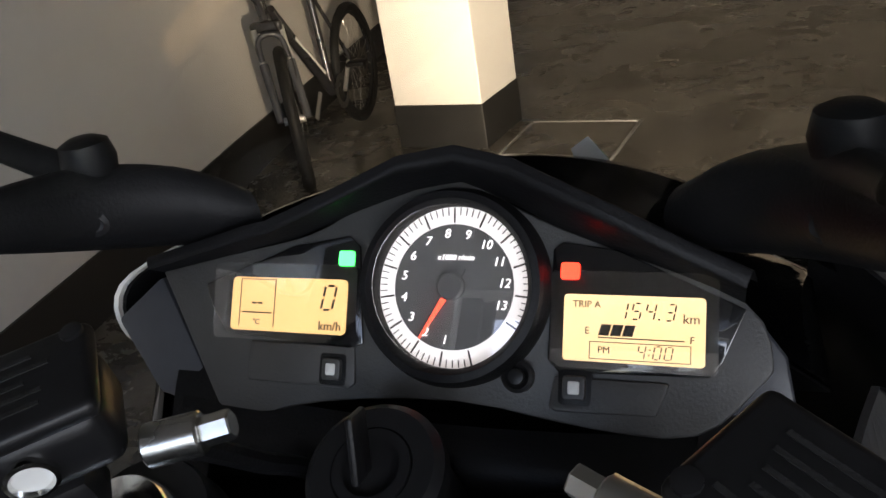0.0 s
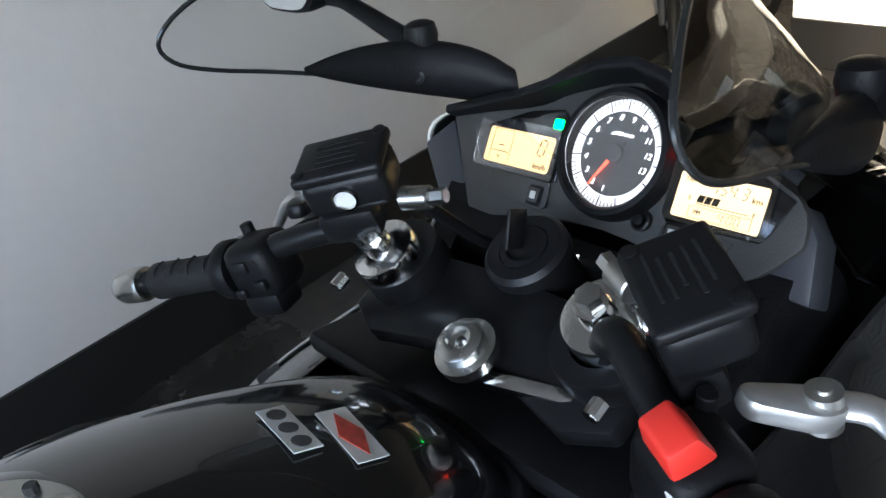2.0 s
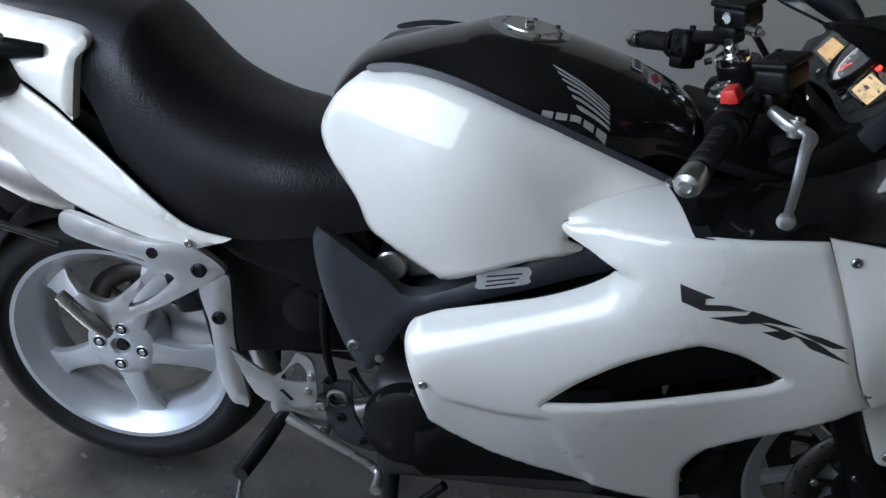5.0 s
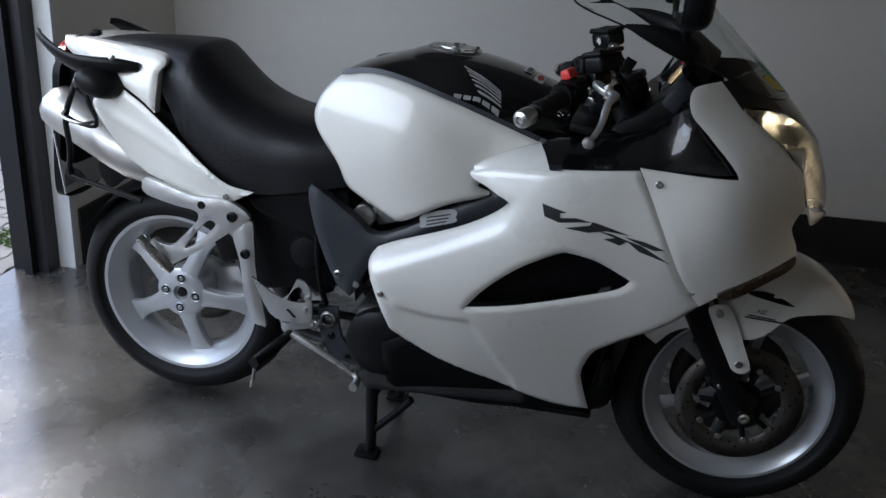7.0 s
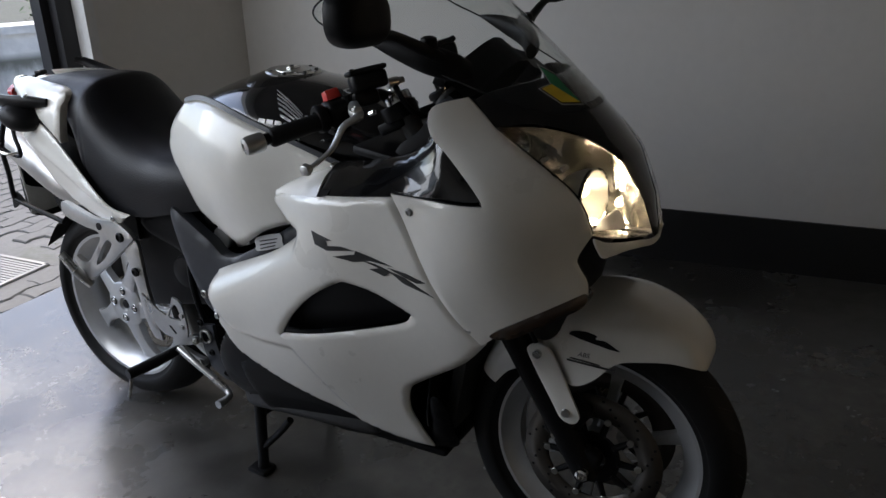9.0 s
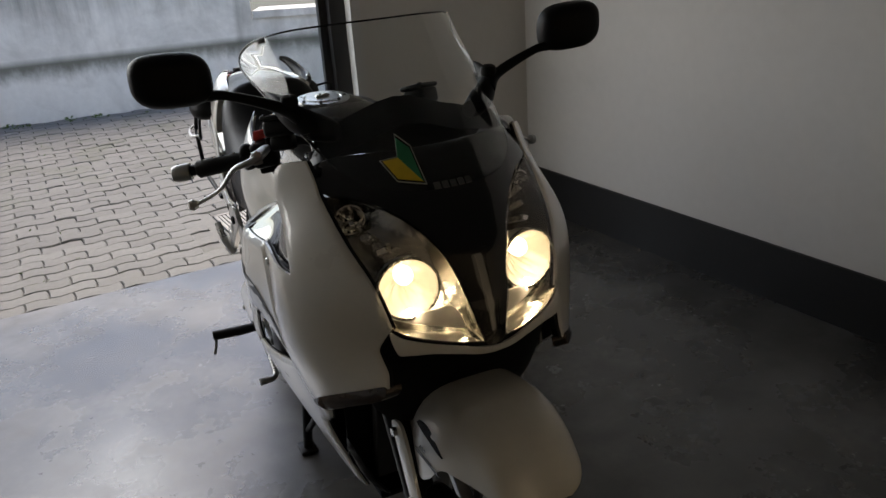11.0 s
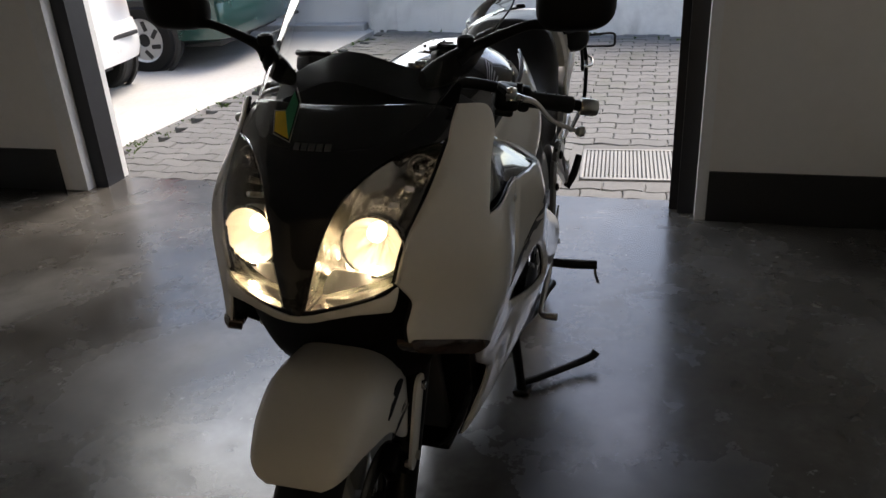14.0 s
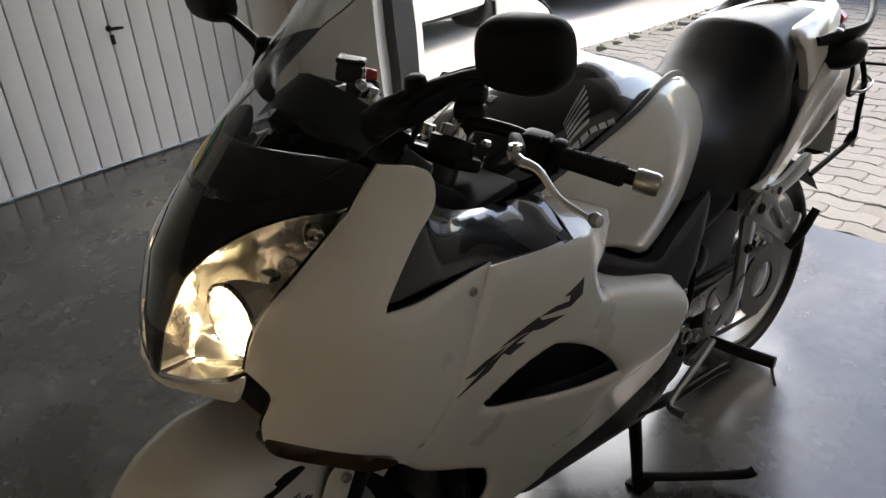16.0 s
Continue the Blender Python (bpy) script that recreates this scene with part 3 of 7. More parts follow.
# half width of the fairing, tank and tail over the side view (forward, up, out)
fair_x = rbf([(-.149, .526, .262), (.044, .52, .262), (.39, .645, .256), (.411, .872, .272), (.197, .871, .278), (.55, .908, .276), (.183, .805, .292), (.434, .724, .282), (.346, .252, .135), (.692, .717, .172), (.45, 1.024, .252), (.52, 1.005, .226), (.17, .36, .195), (-.08, .45, .238), (.32, .39, .185), (.53, .64, .250), (.655, .84, .206), (.58, .955, .236), (.09, .875, .235), (.04, .855, .205), (.63, .77, .220)])
tank_x = rbf([(-.275, .995, .125), (-.211, 1.008, .138), (-.036, .969, .172), (.152, .911, .150), (.024, .826, .182), (.06, .786, .176), (-.125, .686, .168), (-.23, .732, .160), (-.290, .80, .158), (-.350, .90, .135), (-.14, .85, .206), (-.09, .78, .200), (-.22, .9, .180), (-.02, .87, .192), (-.14, .96, .180)])
tail_x = rbf([(-1.045, .988, .075), (-.957, .992, .10), (-.855, .988, .122), (-.76, .984, .135), (-.73, .965, .150), (-.745, .942, .158), (-.75, .848, .172), (-.845, .903, .165), (-.95, .935, .135), (-1.03, .962, .095), (-.90, .85, .158), (-.83, .72, .158), (-.65, .75, .192), (-.492, .692, .195), (-.58, .66, .188), (-.773, .687, .165)])


def nose_y(x, z):
    """How far forward the front of the nose and screen lies."""
    base = float(np.interp(z, (.55, .70, .80, .87, .95, 1.0, 1.04, 1.08, 1.10, 1.18, 1.27, 1.35), (.76, .79, .785, .77, .735, .69, .648, .603, .582, .49, .385, .30)))
    return base - float(np.interp(z, (.80, .84, .93, 1.0, 1.05, 1.3), (2.2, 2.4, 2.3, 2.9, 3.2, 3.4))) * x * x


MID = [(0.027, 0.829), (0.066, 0.846), (0.12, 0.858), (0.195, 0.871), (0.29, 0.882), (0.371, 0.892), (0.371, 0.892), (0.425, 0.797), (0.493, 0.669), (0.54, 0.611), (0.54, 0.611), (0.493, 0.557), (0.435, 0.512), (0.366, 0.463), (0.336, 0.434), (0.320, 0.375), (0.328, 0.325), (0.350, 0.252), (0.350, 0.252), (0.262, 0.257), (0.13, 0.299), (-0.015, 0.350), (-0.12, 0.415), (-0.14, 0.445), (-0.167, 0.521), (-0.189, 0.586), (-0.179, 0.614), (-0.152, 0.63), (-0.001, 0.696), (0.084, 0.747), (0.115, 0.782), (0.075, 0.802), (0.029, 0.815)]
VENT = [(0.047, 0.528), (0.047, 0.528), (0.088, 0.584), (0.158, 0.65), (0.231, 0.695), (0.259, 0.702), (0.319, 0.688), (0.39, 0.651), (0.39, 0.651), (0.362, 0.622), (0.26, 0.584), (0.141, 0.548)]
COWL = [(0.445, 1.057), (0.447, 1.014), (0.483, 0.978), (0.535, 0.929), (0.555, 0.903), (0.539, 0.899), (0.400, 0.898), (0.369, 0.899), (0.369, 0.899), (0.4215, 0.804), (0.488, 0.679), (0.537, 0.614), (0.537, 0.614), (0.602, 0.667), (0.690, 0.707), (0.716, 0.728), (0.716, 0.728), (0.711, 0.752), (0.698, 0.776), (0.694, 0.796), (0.712, 0.834), (0.712, 0.838), (0.700, 0.880), (0.676, 0.920), (0.618, 0.970), (0.545, 1.022), (0.545, 1.022), (0.520, 1.048), (0.496, 1.072), (0.496, 1.072)]
cowl_x = rbf([(.545, 1.022, .196), (.496, 1.072, .205), (.445, 1.057, .247), (.618, .970, .190), (.676, .920, .180), (.700, .880, .171), (.712, .838, .160), (.694, .792, .152), (.711, .752, .172), (.716, .728, .176), (.690, .707, .200), (.555, .903, .276), (.45, .90, .276), (.411, .872, .272), (.434, .724, .282), (.53, .64, .250), (.560, .95, .250), (.64, .84, .230), (.63, .77, .246), (.447, 1.014, .254), (.66, .88, .203), (.60, .91, .243), (.48, .80, .286), (.602, .667, .244), (.58, .955, .232), (.545, .985, .232)])
INFILL = [(0.176, 0.909), (0.26, 0.925), (0.367, 0.958), (0.444, 1.016), (0.444, 1.016), (0.554, 0.904), (0.554, 0.904), (0.401, 0.888), (0.196, 0.87), (0.196, 0.87)]
TANKSIDE = [(-0.293, 0.986), (-0.231, 0.998), (-0.146, 0.992), (-0.04, 0.965), (0.049, 0.935), (0.181, 0.888), (0.181, 0.888), (0.106, 0.821), (0.037, 0.79), (0.063, 0.768), (-0.032, 0.733), (-0.134, 0.672), (-0.169, 0.679), (-0.242, 0.715), (-0.275, 0.738), (-0.299, 0.79), (-0.347, 0.847), (-0.364, 0.889), (-0.348, 0.937), (-0.315, 0.974)]
TAILUP = [(-1.045, .988), (-1.045, .988), (-.957, .992), (-.855, .989), (-.765, .985), (-.732, .974), (-.731, .958), (-.745, .940), (-.747, .90), (-.750, .848), (-.750, .848), (-.79, .876), (-.845, .903), (-.95, .935), (-1.03, .962)]
TAILLOW = [(-.905, .885), (-.855, .899), (-.793, .871), (-.755, .846), (-.682, .795), (-.616, .745), (-.555, .709), (-.489, .697), (-.489, .697), (-.555, .660), (-.59, .655), (-.67, .657), (-.78, .683), (-.815, .70), (-.85, .719), (-.885, .772), (-.92, .836)]
BELLY = [(-.155, .37), (-.155, .37), (-.05, .42), (.098, .388), (.230, .344), (.342, .296), (.342, .296), (.365, .40), (.39, .40), (.40, .30), (.384, .237), (.298, .213), (.090, .187), (-.101, .203), (-.147, .210)]


def belly_x(a, b):
    return min(fair_x(a, b), .235) - .010 - max(0, .30 - b) * .25


STEP = [(-.22, .62), (-.187, .585), (-.112, .503), (-.027, .492), (.062, .498), (.132, .373), (.165, .33), (.20, .18), (-.12, .20), (-.30, .50)]


def side_x(a, b):
    """The side fairing's skin: an upper shoulder that leans in and a shallow step low down."""
    x = fair_x(a, b)
    d = ((a + .16) * .15 - (b - .625) * .275) / .3133
    if a < .15 and d > -.03:
        k = max(0.0, 1 - abs(d) / .060) * min(1.0, (.15 - a) / .04) * min(1.0, (d + .03) / .03)
        x -= .040 * k * k
    if inside((a, b), STEP):
        x -= .007 * min(1.0, edge_dist((a, b), [STEP]) / .012)
    return x


def infill_x(a, b):
    """The infill leans inwards towards the tank and stands up near the cowl."""
    e = float(np.interp(a, (.166, .196, .401, .554), (.868, .870, .888, .904)))
    k = min(1.0, max(0.0, (.46 - a) / .22))
    return lerp(fair_x(a, b) - .014, fair_x(a, e) - .010 - max(0.0, b - e) * 2.0, k)


def tank_side_x(a, b):
    """The tank cover's skin, cut back ahead of a slanting crease."""
    d = (a + .131) * .780 + (b - .97) * .625
    top_ = float(np.interp(a, (-.293, -.231, -.146, -.04, .049, .181), (.986, .998, .992, .965, .935, .888)))
    return tank_x(a, b) - .15 * max(0.0, d) * min(1.0, max(0.0, (.16 - a) / .10)) * min(1.0, max(0.0, (top_ - b) / .07))


def tail_low_x(a, b):
    """The lower tail panel, folded inwards below a slanting crease."""
    d = .80 - .395 * (a + .79) - b
    return tail_x(a, b) - .16 * max(0.0, d) + .006 * max(0.0, 1 - abs(d) / .02)


for sd in (1, -1):
    fairing = part("side_fairing", bm_panel(MID, side_x, side=sd, holes=[VENT], step=.0095), M_WHITE, bike, "pearl white side fairing with an air outlet")
    part("fairing_liner", bm_panel(MID, side_x, side=sd, holes=[VENT], step=.022, lift=-.0065, roll=.010, thick=.003), M_PLASTIC, fairing, "matt black inner face")
    part("air_outlet", bm_panel([(a + (a - .22) * .12, b + (b - .6) * .12) for a, b in VENT], lambda a, b: fair_x(a, b) - 0.045, side=sd, roll=0, step=.03), M_PLASTIC, fairing, "black recess of the air outlet")
    cowl = part("upper_cowl", bm_panel(COWL, cowl_x, side=sd, roll=.004, step=.011), M_WHITE, bike, "pearl white upper cowl round the headlight")
    part("cowl_liner", bm_panel(COWL, cowl_x, side=sd, lift=-.0065, roll=.006, thick=.003), M_PLASTIC, cowl, "matt black inner face")
    part("cowl_infill", bm_panel(INFILL, infill_x, side=sd, roll=.004, step=.014), M_BLACK, bike, "gloss black infill panel")
    part("belly_pan", bm_panel(BELLY, belly_x, side=sd, roll=.02), M_PLASTIC, bike, "matt black belly pan")
    part("tank_cover", bm_panel(TANKSIDE, tank_side_x, side=sd, roll=.016, lift=.010, step=.011), M_WHITE, bike, "pearl white tank side cover")
    edge_ = TANKSIDE[:6]
    part("pinstripe", bm_panel([(a, b + .001) for a, b in edge_] + [(a, b + .011) for a, b in edge_[::-1]], lambda a, b: tank_x(a, b) + .0085, side=sd, roll=0, thick=.004), M_FRAME, bike, "dark grey pinstripe above the tank cover")
    part("tail_panel", bm_panel(TAILUP, tail_x, side=sd, roll=.016, thick=.022, sub=6, step=.010), M_WHITE, bike, "white upper tail panel")
    part("tail_panel", bm_panel(TAILLOW, tail_low_x, side=sd, roll=.008, step=.011), M_WHITE, bike, "white lower tail panel")
    # shelf that folds inwards from the fairing's upper edge to the tank, with its dark strip and screw
    outer = [Vector((side_x(a, b) - .003, a, b - .001)) for a, b in ((.030, .829), (.066, .845), (.12, .857), (.16, .864), (.196, .870))]
    inner = [Vector(p) for p in ((.196, .030, .838), (.184, .068, .862), (.174, .112, .882), (.168, .142, .893), (.166, .160, .898))]
    secs_ = []
    for o_, i_ in zip(outer, inner):
        m_ = o_.lerp(i_, .5) + Vector((.004, 0, .007))
        row_ = spline([o_, m_, i_, i_ + Vector((-.012, 0, -.022))], 4)
        secs_.append([(sd * p.x, p.y, p.z) for p in row_])
    shelf = part("fairing_shelf", bm_loft(secs_, 3, closed=False), M_WHITE, fairing, "white shelf above the side fairing")
    sol_ = shelf.modifiers.new("thickness", "SOLIDIFY")
    sol_.thickness = .003
    strip = bmesh.new()
    q_ = [strip.verts.new((sd * x, y, z)) for x, y, z in ((.166, .160, .8990), (side_x(.196, .870) - .003, .196, .8705), (side_x(.222, .872) - .004, .222, .8730), (.168, .188, .9060))]
    strip.faces.new(q_)
    bmesh.ops.solidify(strip, geom=strip.faces[:], thickness=.003)
    part("shelf_strip", strip, M_FRAME, fairing, "dark grey strip across the shelf", smooth=False)
    part("screw", bm_lathe([(0, 0), (.0085, 0), (.0085, .003), (.0065, .0045), (.003, .0045), (.003, .002), (0, .002)], (sd * .174, .166, .9025), (sd * .35, 0, .94), 18), M_STEEL, bike)
    # fixing screws
    for a, b, fx in ((-.149, .526, fair_x), (.411, .872, fair_x), (-.560, .676, tail_x), (.515, .648, fair_x)):
        x = fx(a, b)
        part("screw", bm_lathe([(0, 0), (.0075, 0), (.0075, .002), (.006, .0035), (.003, .0035), (.003, .002), (0, .002)], (sd * (x - .001), a, b), (sd, 0, 0), 14), M_STEEL, bike)


def ring_dome(y, zt, zb, w, n=12, p=0.75, q=0.55):
    """A section across the motorcycle: flat-topped dome with straight flanks."""
    out = []
    for k in range(-n, n + 1):
        u = abs(k) / n * math.pi / 2
        out.append((math.copysign(w * math.sin(u) ** p, k) if k else 0.0, y, zb + (zt - zb) * math.cos(u) ** q if abs(k) < n else zb))
    return out


tank_st = [(-.372, .895, .80, .04), (-.362, .935, .78, .085), (-.318, .985, .77, .122), (-.22, 1.026, .76, .150), (-.14, 1.046, .75, .170), (-.064, 1.051, .75, .184), (.016, 1.042, .75, .174), (.10, 1.022, .75, .150), (.168, .998, .76, .122), (.21, .968, .77, .112), (.24, .92, .78, .10), (.245, .84, .79, .09)]
tank_st = [(y, zt, min(.87, zt - .05), w) for y, zt, zb, w in tank_st]
tank = part("fuel_tank", bm_loft([ring_dome(*s, p=1.05, q=.55) for s in tank_st], 5), M_BLACK, bike, "gloss black fuel tank")
seat_st = [(-1.0, .976, .962, .05), (-.96, .987, .955, .07), (-.90, .996, .95, .088), (-.82, 1.003, .94, .105), (-.745, 1.007, .88, .130), (-.69, 1.008, .80, .156), (-.672, 1.004, .785, .160), (-.655, .990, .77, .164), (-.622, .957, .742, .168), (-.58, .921, .71, .172), (-.53, .893, .69, .175), (-.465, .873, .69, .173), (-.39, .864, .705, .170), (-.32, .862, .72, .158), (-.27, .866, .73, .145)]
seat = part("seat", bm_loft([ring_dome(*s, p=.7, q=.5) for s in seat_st], 5), M_SEAT, bike, "stepped black vinyl seat")

# ---- tank details: filler cap, wing emblem and lettering as plain shapes, stickers ----


def tank_surface(y, x):
    """A place on the tank's skin above (x, y), and its outward normal."""
    cols = list(zip(*tank_st))
    f = lambda yy: [float(np.interp(yy, cols[0], c)) for c in cols[1:]]

    def z(xx, yy):
        zt, zb, w = f(yy)
        s = min(.999, abs(xx) / w) ** (1 / 1.05)
        return zb + (zt - zb) * max(1e-6, math.cos(math.asin(s))) ** .55
    e = .004
    n = Vector((-(z(x + e, y) - z(x - e, y)), -(z(x, y + e) - z(x, y - e)), 2 * e)).normalized()
    return Vector((x, y, z(x, y))), n


cp, cn = tank_surface(-.072, 0)
cn = Vector((0, .06, 1)).normalized()
part("cap_collar", bm_lathe([(.055, .003), (.066, .002), (.078, -.002), (.092, -.008), (.108, -.018), (.12, -.03)], cp - cn * .004, cn, 56), M_BLACK, tank, "raised black collar round the cap")
cp = cp - cn * .004
cap = part("filler_cap", bm_lathe([(0, -.004), (.062, -.004), (.064, .002), (.061, .0055), (.045, .0065), (.043, .004), (.041, .004), (.040, .008), (.0, .009)], cp + cn * .001, cn, 48), M_STEEL, bike, "brushed steel filler cap with a lock flap")
for k in range(7):
    a = 2 * math.pi * k / 7 + .3
    part("bolt", bm_cyl(cp + Vector((.052 * math.cos(a), .052 * math.sin(a), .004)), cp + Vector((.052 * math.cos(a), .052 * math.sin(a), .0095)), .0042, seg=8), M_DARKMETAL, cap)
part("lock_flap", bm_box((.034, .016, .006), cp + cn * .012, (3, 0, 0), .003), M_CHROME, cap)
part("keyhole", bm_box((.003, .012, .002), cp + cn * .0165 + Vector((.006, 0, 0)), (3, 0, 0)), M_SATIN, cap)


for sd in (1, -1):
    # wing of swept feathers and a row of plain bars below it, laid on the tank's shoulder
    def shoulder(u, v):
        a = (lerp(.172, .106, v), lerp(-.038, -.030, v))
        b = (lerp(.158, .108, v), .068)
        return (lerp(a[0], b[0], u), lerp(a[1], b[1], u))

    def tank_print(o, name):
        part(name, bm_panel([shoulder(*p) for p in o], lambda x, y: tank_surface(y, x)[0].z, axes="xy", side=sd, step=.005, thick=.0006, roll=0, lift=.0062 if name == "letter_bar" else .0042, sub=3), M_SILVERPRINT, tank)
    for k in range(6):
        t = k / 5
        u0, v0 = lerp(.0, .46, t), lerp(1.0, .24, t)
        u1, v1 = lerp(.92, .97, t), lerp(.46, .145, t)
        tank_print([(u0, v0), (u0, v0), (lerp(u0, u1, .5), lerp(v0, v1, .5) + .020), (u1, v1 + .024), (u1, v1 + .024), (u1 + .012, v1 - .006), (u1 + .012, v1 - .006), (lerp(u0, u1, .45), lerp(v0, v1, .45) - .030), (u0 + .05, v0 - .06)], "wing_feather")
    for k in range(5):
        a = .02 + k * .195
        tank_print([(a, .015), (a, .015), (a + .155, .015), (a + .155, .015), (a + .155, .078), (a + .155, .078), (a, .078), (a, .078)], "letter_bar")
    # side lettering as slanted bars
    for o in ([(.190, .805), (.241, .794), (.228, .791), (.230, .781), (.262, .785), (.292, .780), (.267, .777), (.229, .771), (.198, .779)], [(.242, .761), (.291, .773), (.295, .781), (.317, .776), (.373, .761), (.324, .765), (.289, .757)], [(.308, .763), (.336, .760), (.371, .749), (.397, .743), (.459, .711), (.395, .729), (.373, .745)], [(.322, .747), (.345, .753), (.366, .746), (.354, .737)], [(.362, .757), (.403, .752), (.444, .740), (.425, .736), (.400, .743)]):
        part("letter_bar", bm_panel(o, fair_x, side=sd, step=.01, thick=.001, roll=0, lift=.0016, sub=1), M_GREYPRINT, bike)
for x, y, w, h, mat in ((.010, .103, .052, .019, M_LABEL), (.032, .131, .054, .022, M_PALE)):
    p, n = tank_surface(y, x)
    S = Matrix.Translation(p + n * .0012) @ Matrix((Vector((1, 0, 0)).cross(n).cross(n) * -1, n.cross(Vector((1, 0, 0))), n)).transposed().to_4x4() @ pose(0, 0, 0, 0, 0, -4)
    st = part("sticker", bm_plate([(-w / 2, -h / 2), (w / 2, -h / 2), (w / 2, h / 2), (-w / 2, h / 2)], .0008, M=S), mat, tank, "small printed sticker", smooth=False)
    if mat is M_PALE:
        part("sticker_print", bm_plate([(-w * .42, 0), (0, -h * .40), (w * .42, 0), (0, h * .40)], .0006, M=S @ Matrix.Translation((0, 0, .0008))), M_STICKRED, tank, "red diamond print", smooth=False)
    else:
        for k in (-1, 0, 1):
            part("sticker_print", bm_lathe([(0, 0), (.0062, 0), (.0062, .0006), (0, .0006)], S @ Vector((k * .0165, 0, .0008)), n, 24), M_DIALG, tank, "", smooth=False)

# ---- nose, headlights, screen, mirrors ----
HL = [(.196, 1.021), (.196, 1.021), (.190, .970), (.180, .920), (.171, .880), (.160, .838), (.160, .838), (.138, .828), (.11, .821), (.06, .812), (.02, .806), (.02, .806), (.036, .872), (.050, .925), (.070, .965), (.105, .998), (.150, 1.017)]
NOSE = [(0, .797), (.016, .803), (.033, .872), (.047, .925), (.067, .967), (.102, 1.002), (.149, 1.022), (.194, 1.026), (.202, 1.050), (.185, 1.066), (.15, 1.078), (.08, 1.086), (0, 1.088)]
NOSE_ALL = NOSE + [(-a, b) for a, b in NOSE[-2:0:-1]]
part("nose_cowl", bm_panel(NOSE_ALL, nose_y, axes="xz", roll=.004, step=.014), M_BLACK, bike, "gloss black nose between the headlights")
LIP = [(0, .794), (.03, .798), (.06, .805), (.11, .814), (.14, .821), (.157, .830), (.152, .797), (.135, .795), (.10, .797), (.06, .792), (.03, .786), (0, .784)]
part("cowl_lip", bm_panel(LIP + [(-a, b) for a, b in LIP[-2:0:-1]], nose_y, axes="xz", roll=.006, lift=.002, step=.010, sub=4), M_WHITE, bike, "white lip below the headlights")
part("inner_fairing", bm_panel([(-.17, .83), (0, .80), (.17, .83), (.19, .74), (.16, .62), (.09, .58), (0, .60), (-.09, .58), (-.16, .62), (-.19, .74)], lambda x, z: .67 - 1.2 * x * x + (z - .7) * .25, axes="xz", roll=.02, step=.03), M_PLASTIC, bike, "matt black inner fairing under the nose")

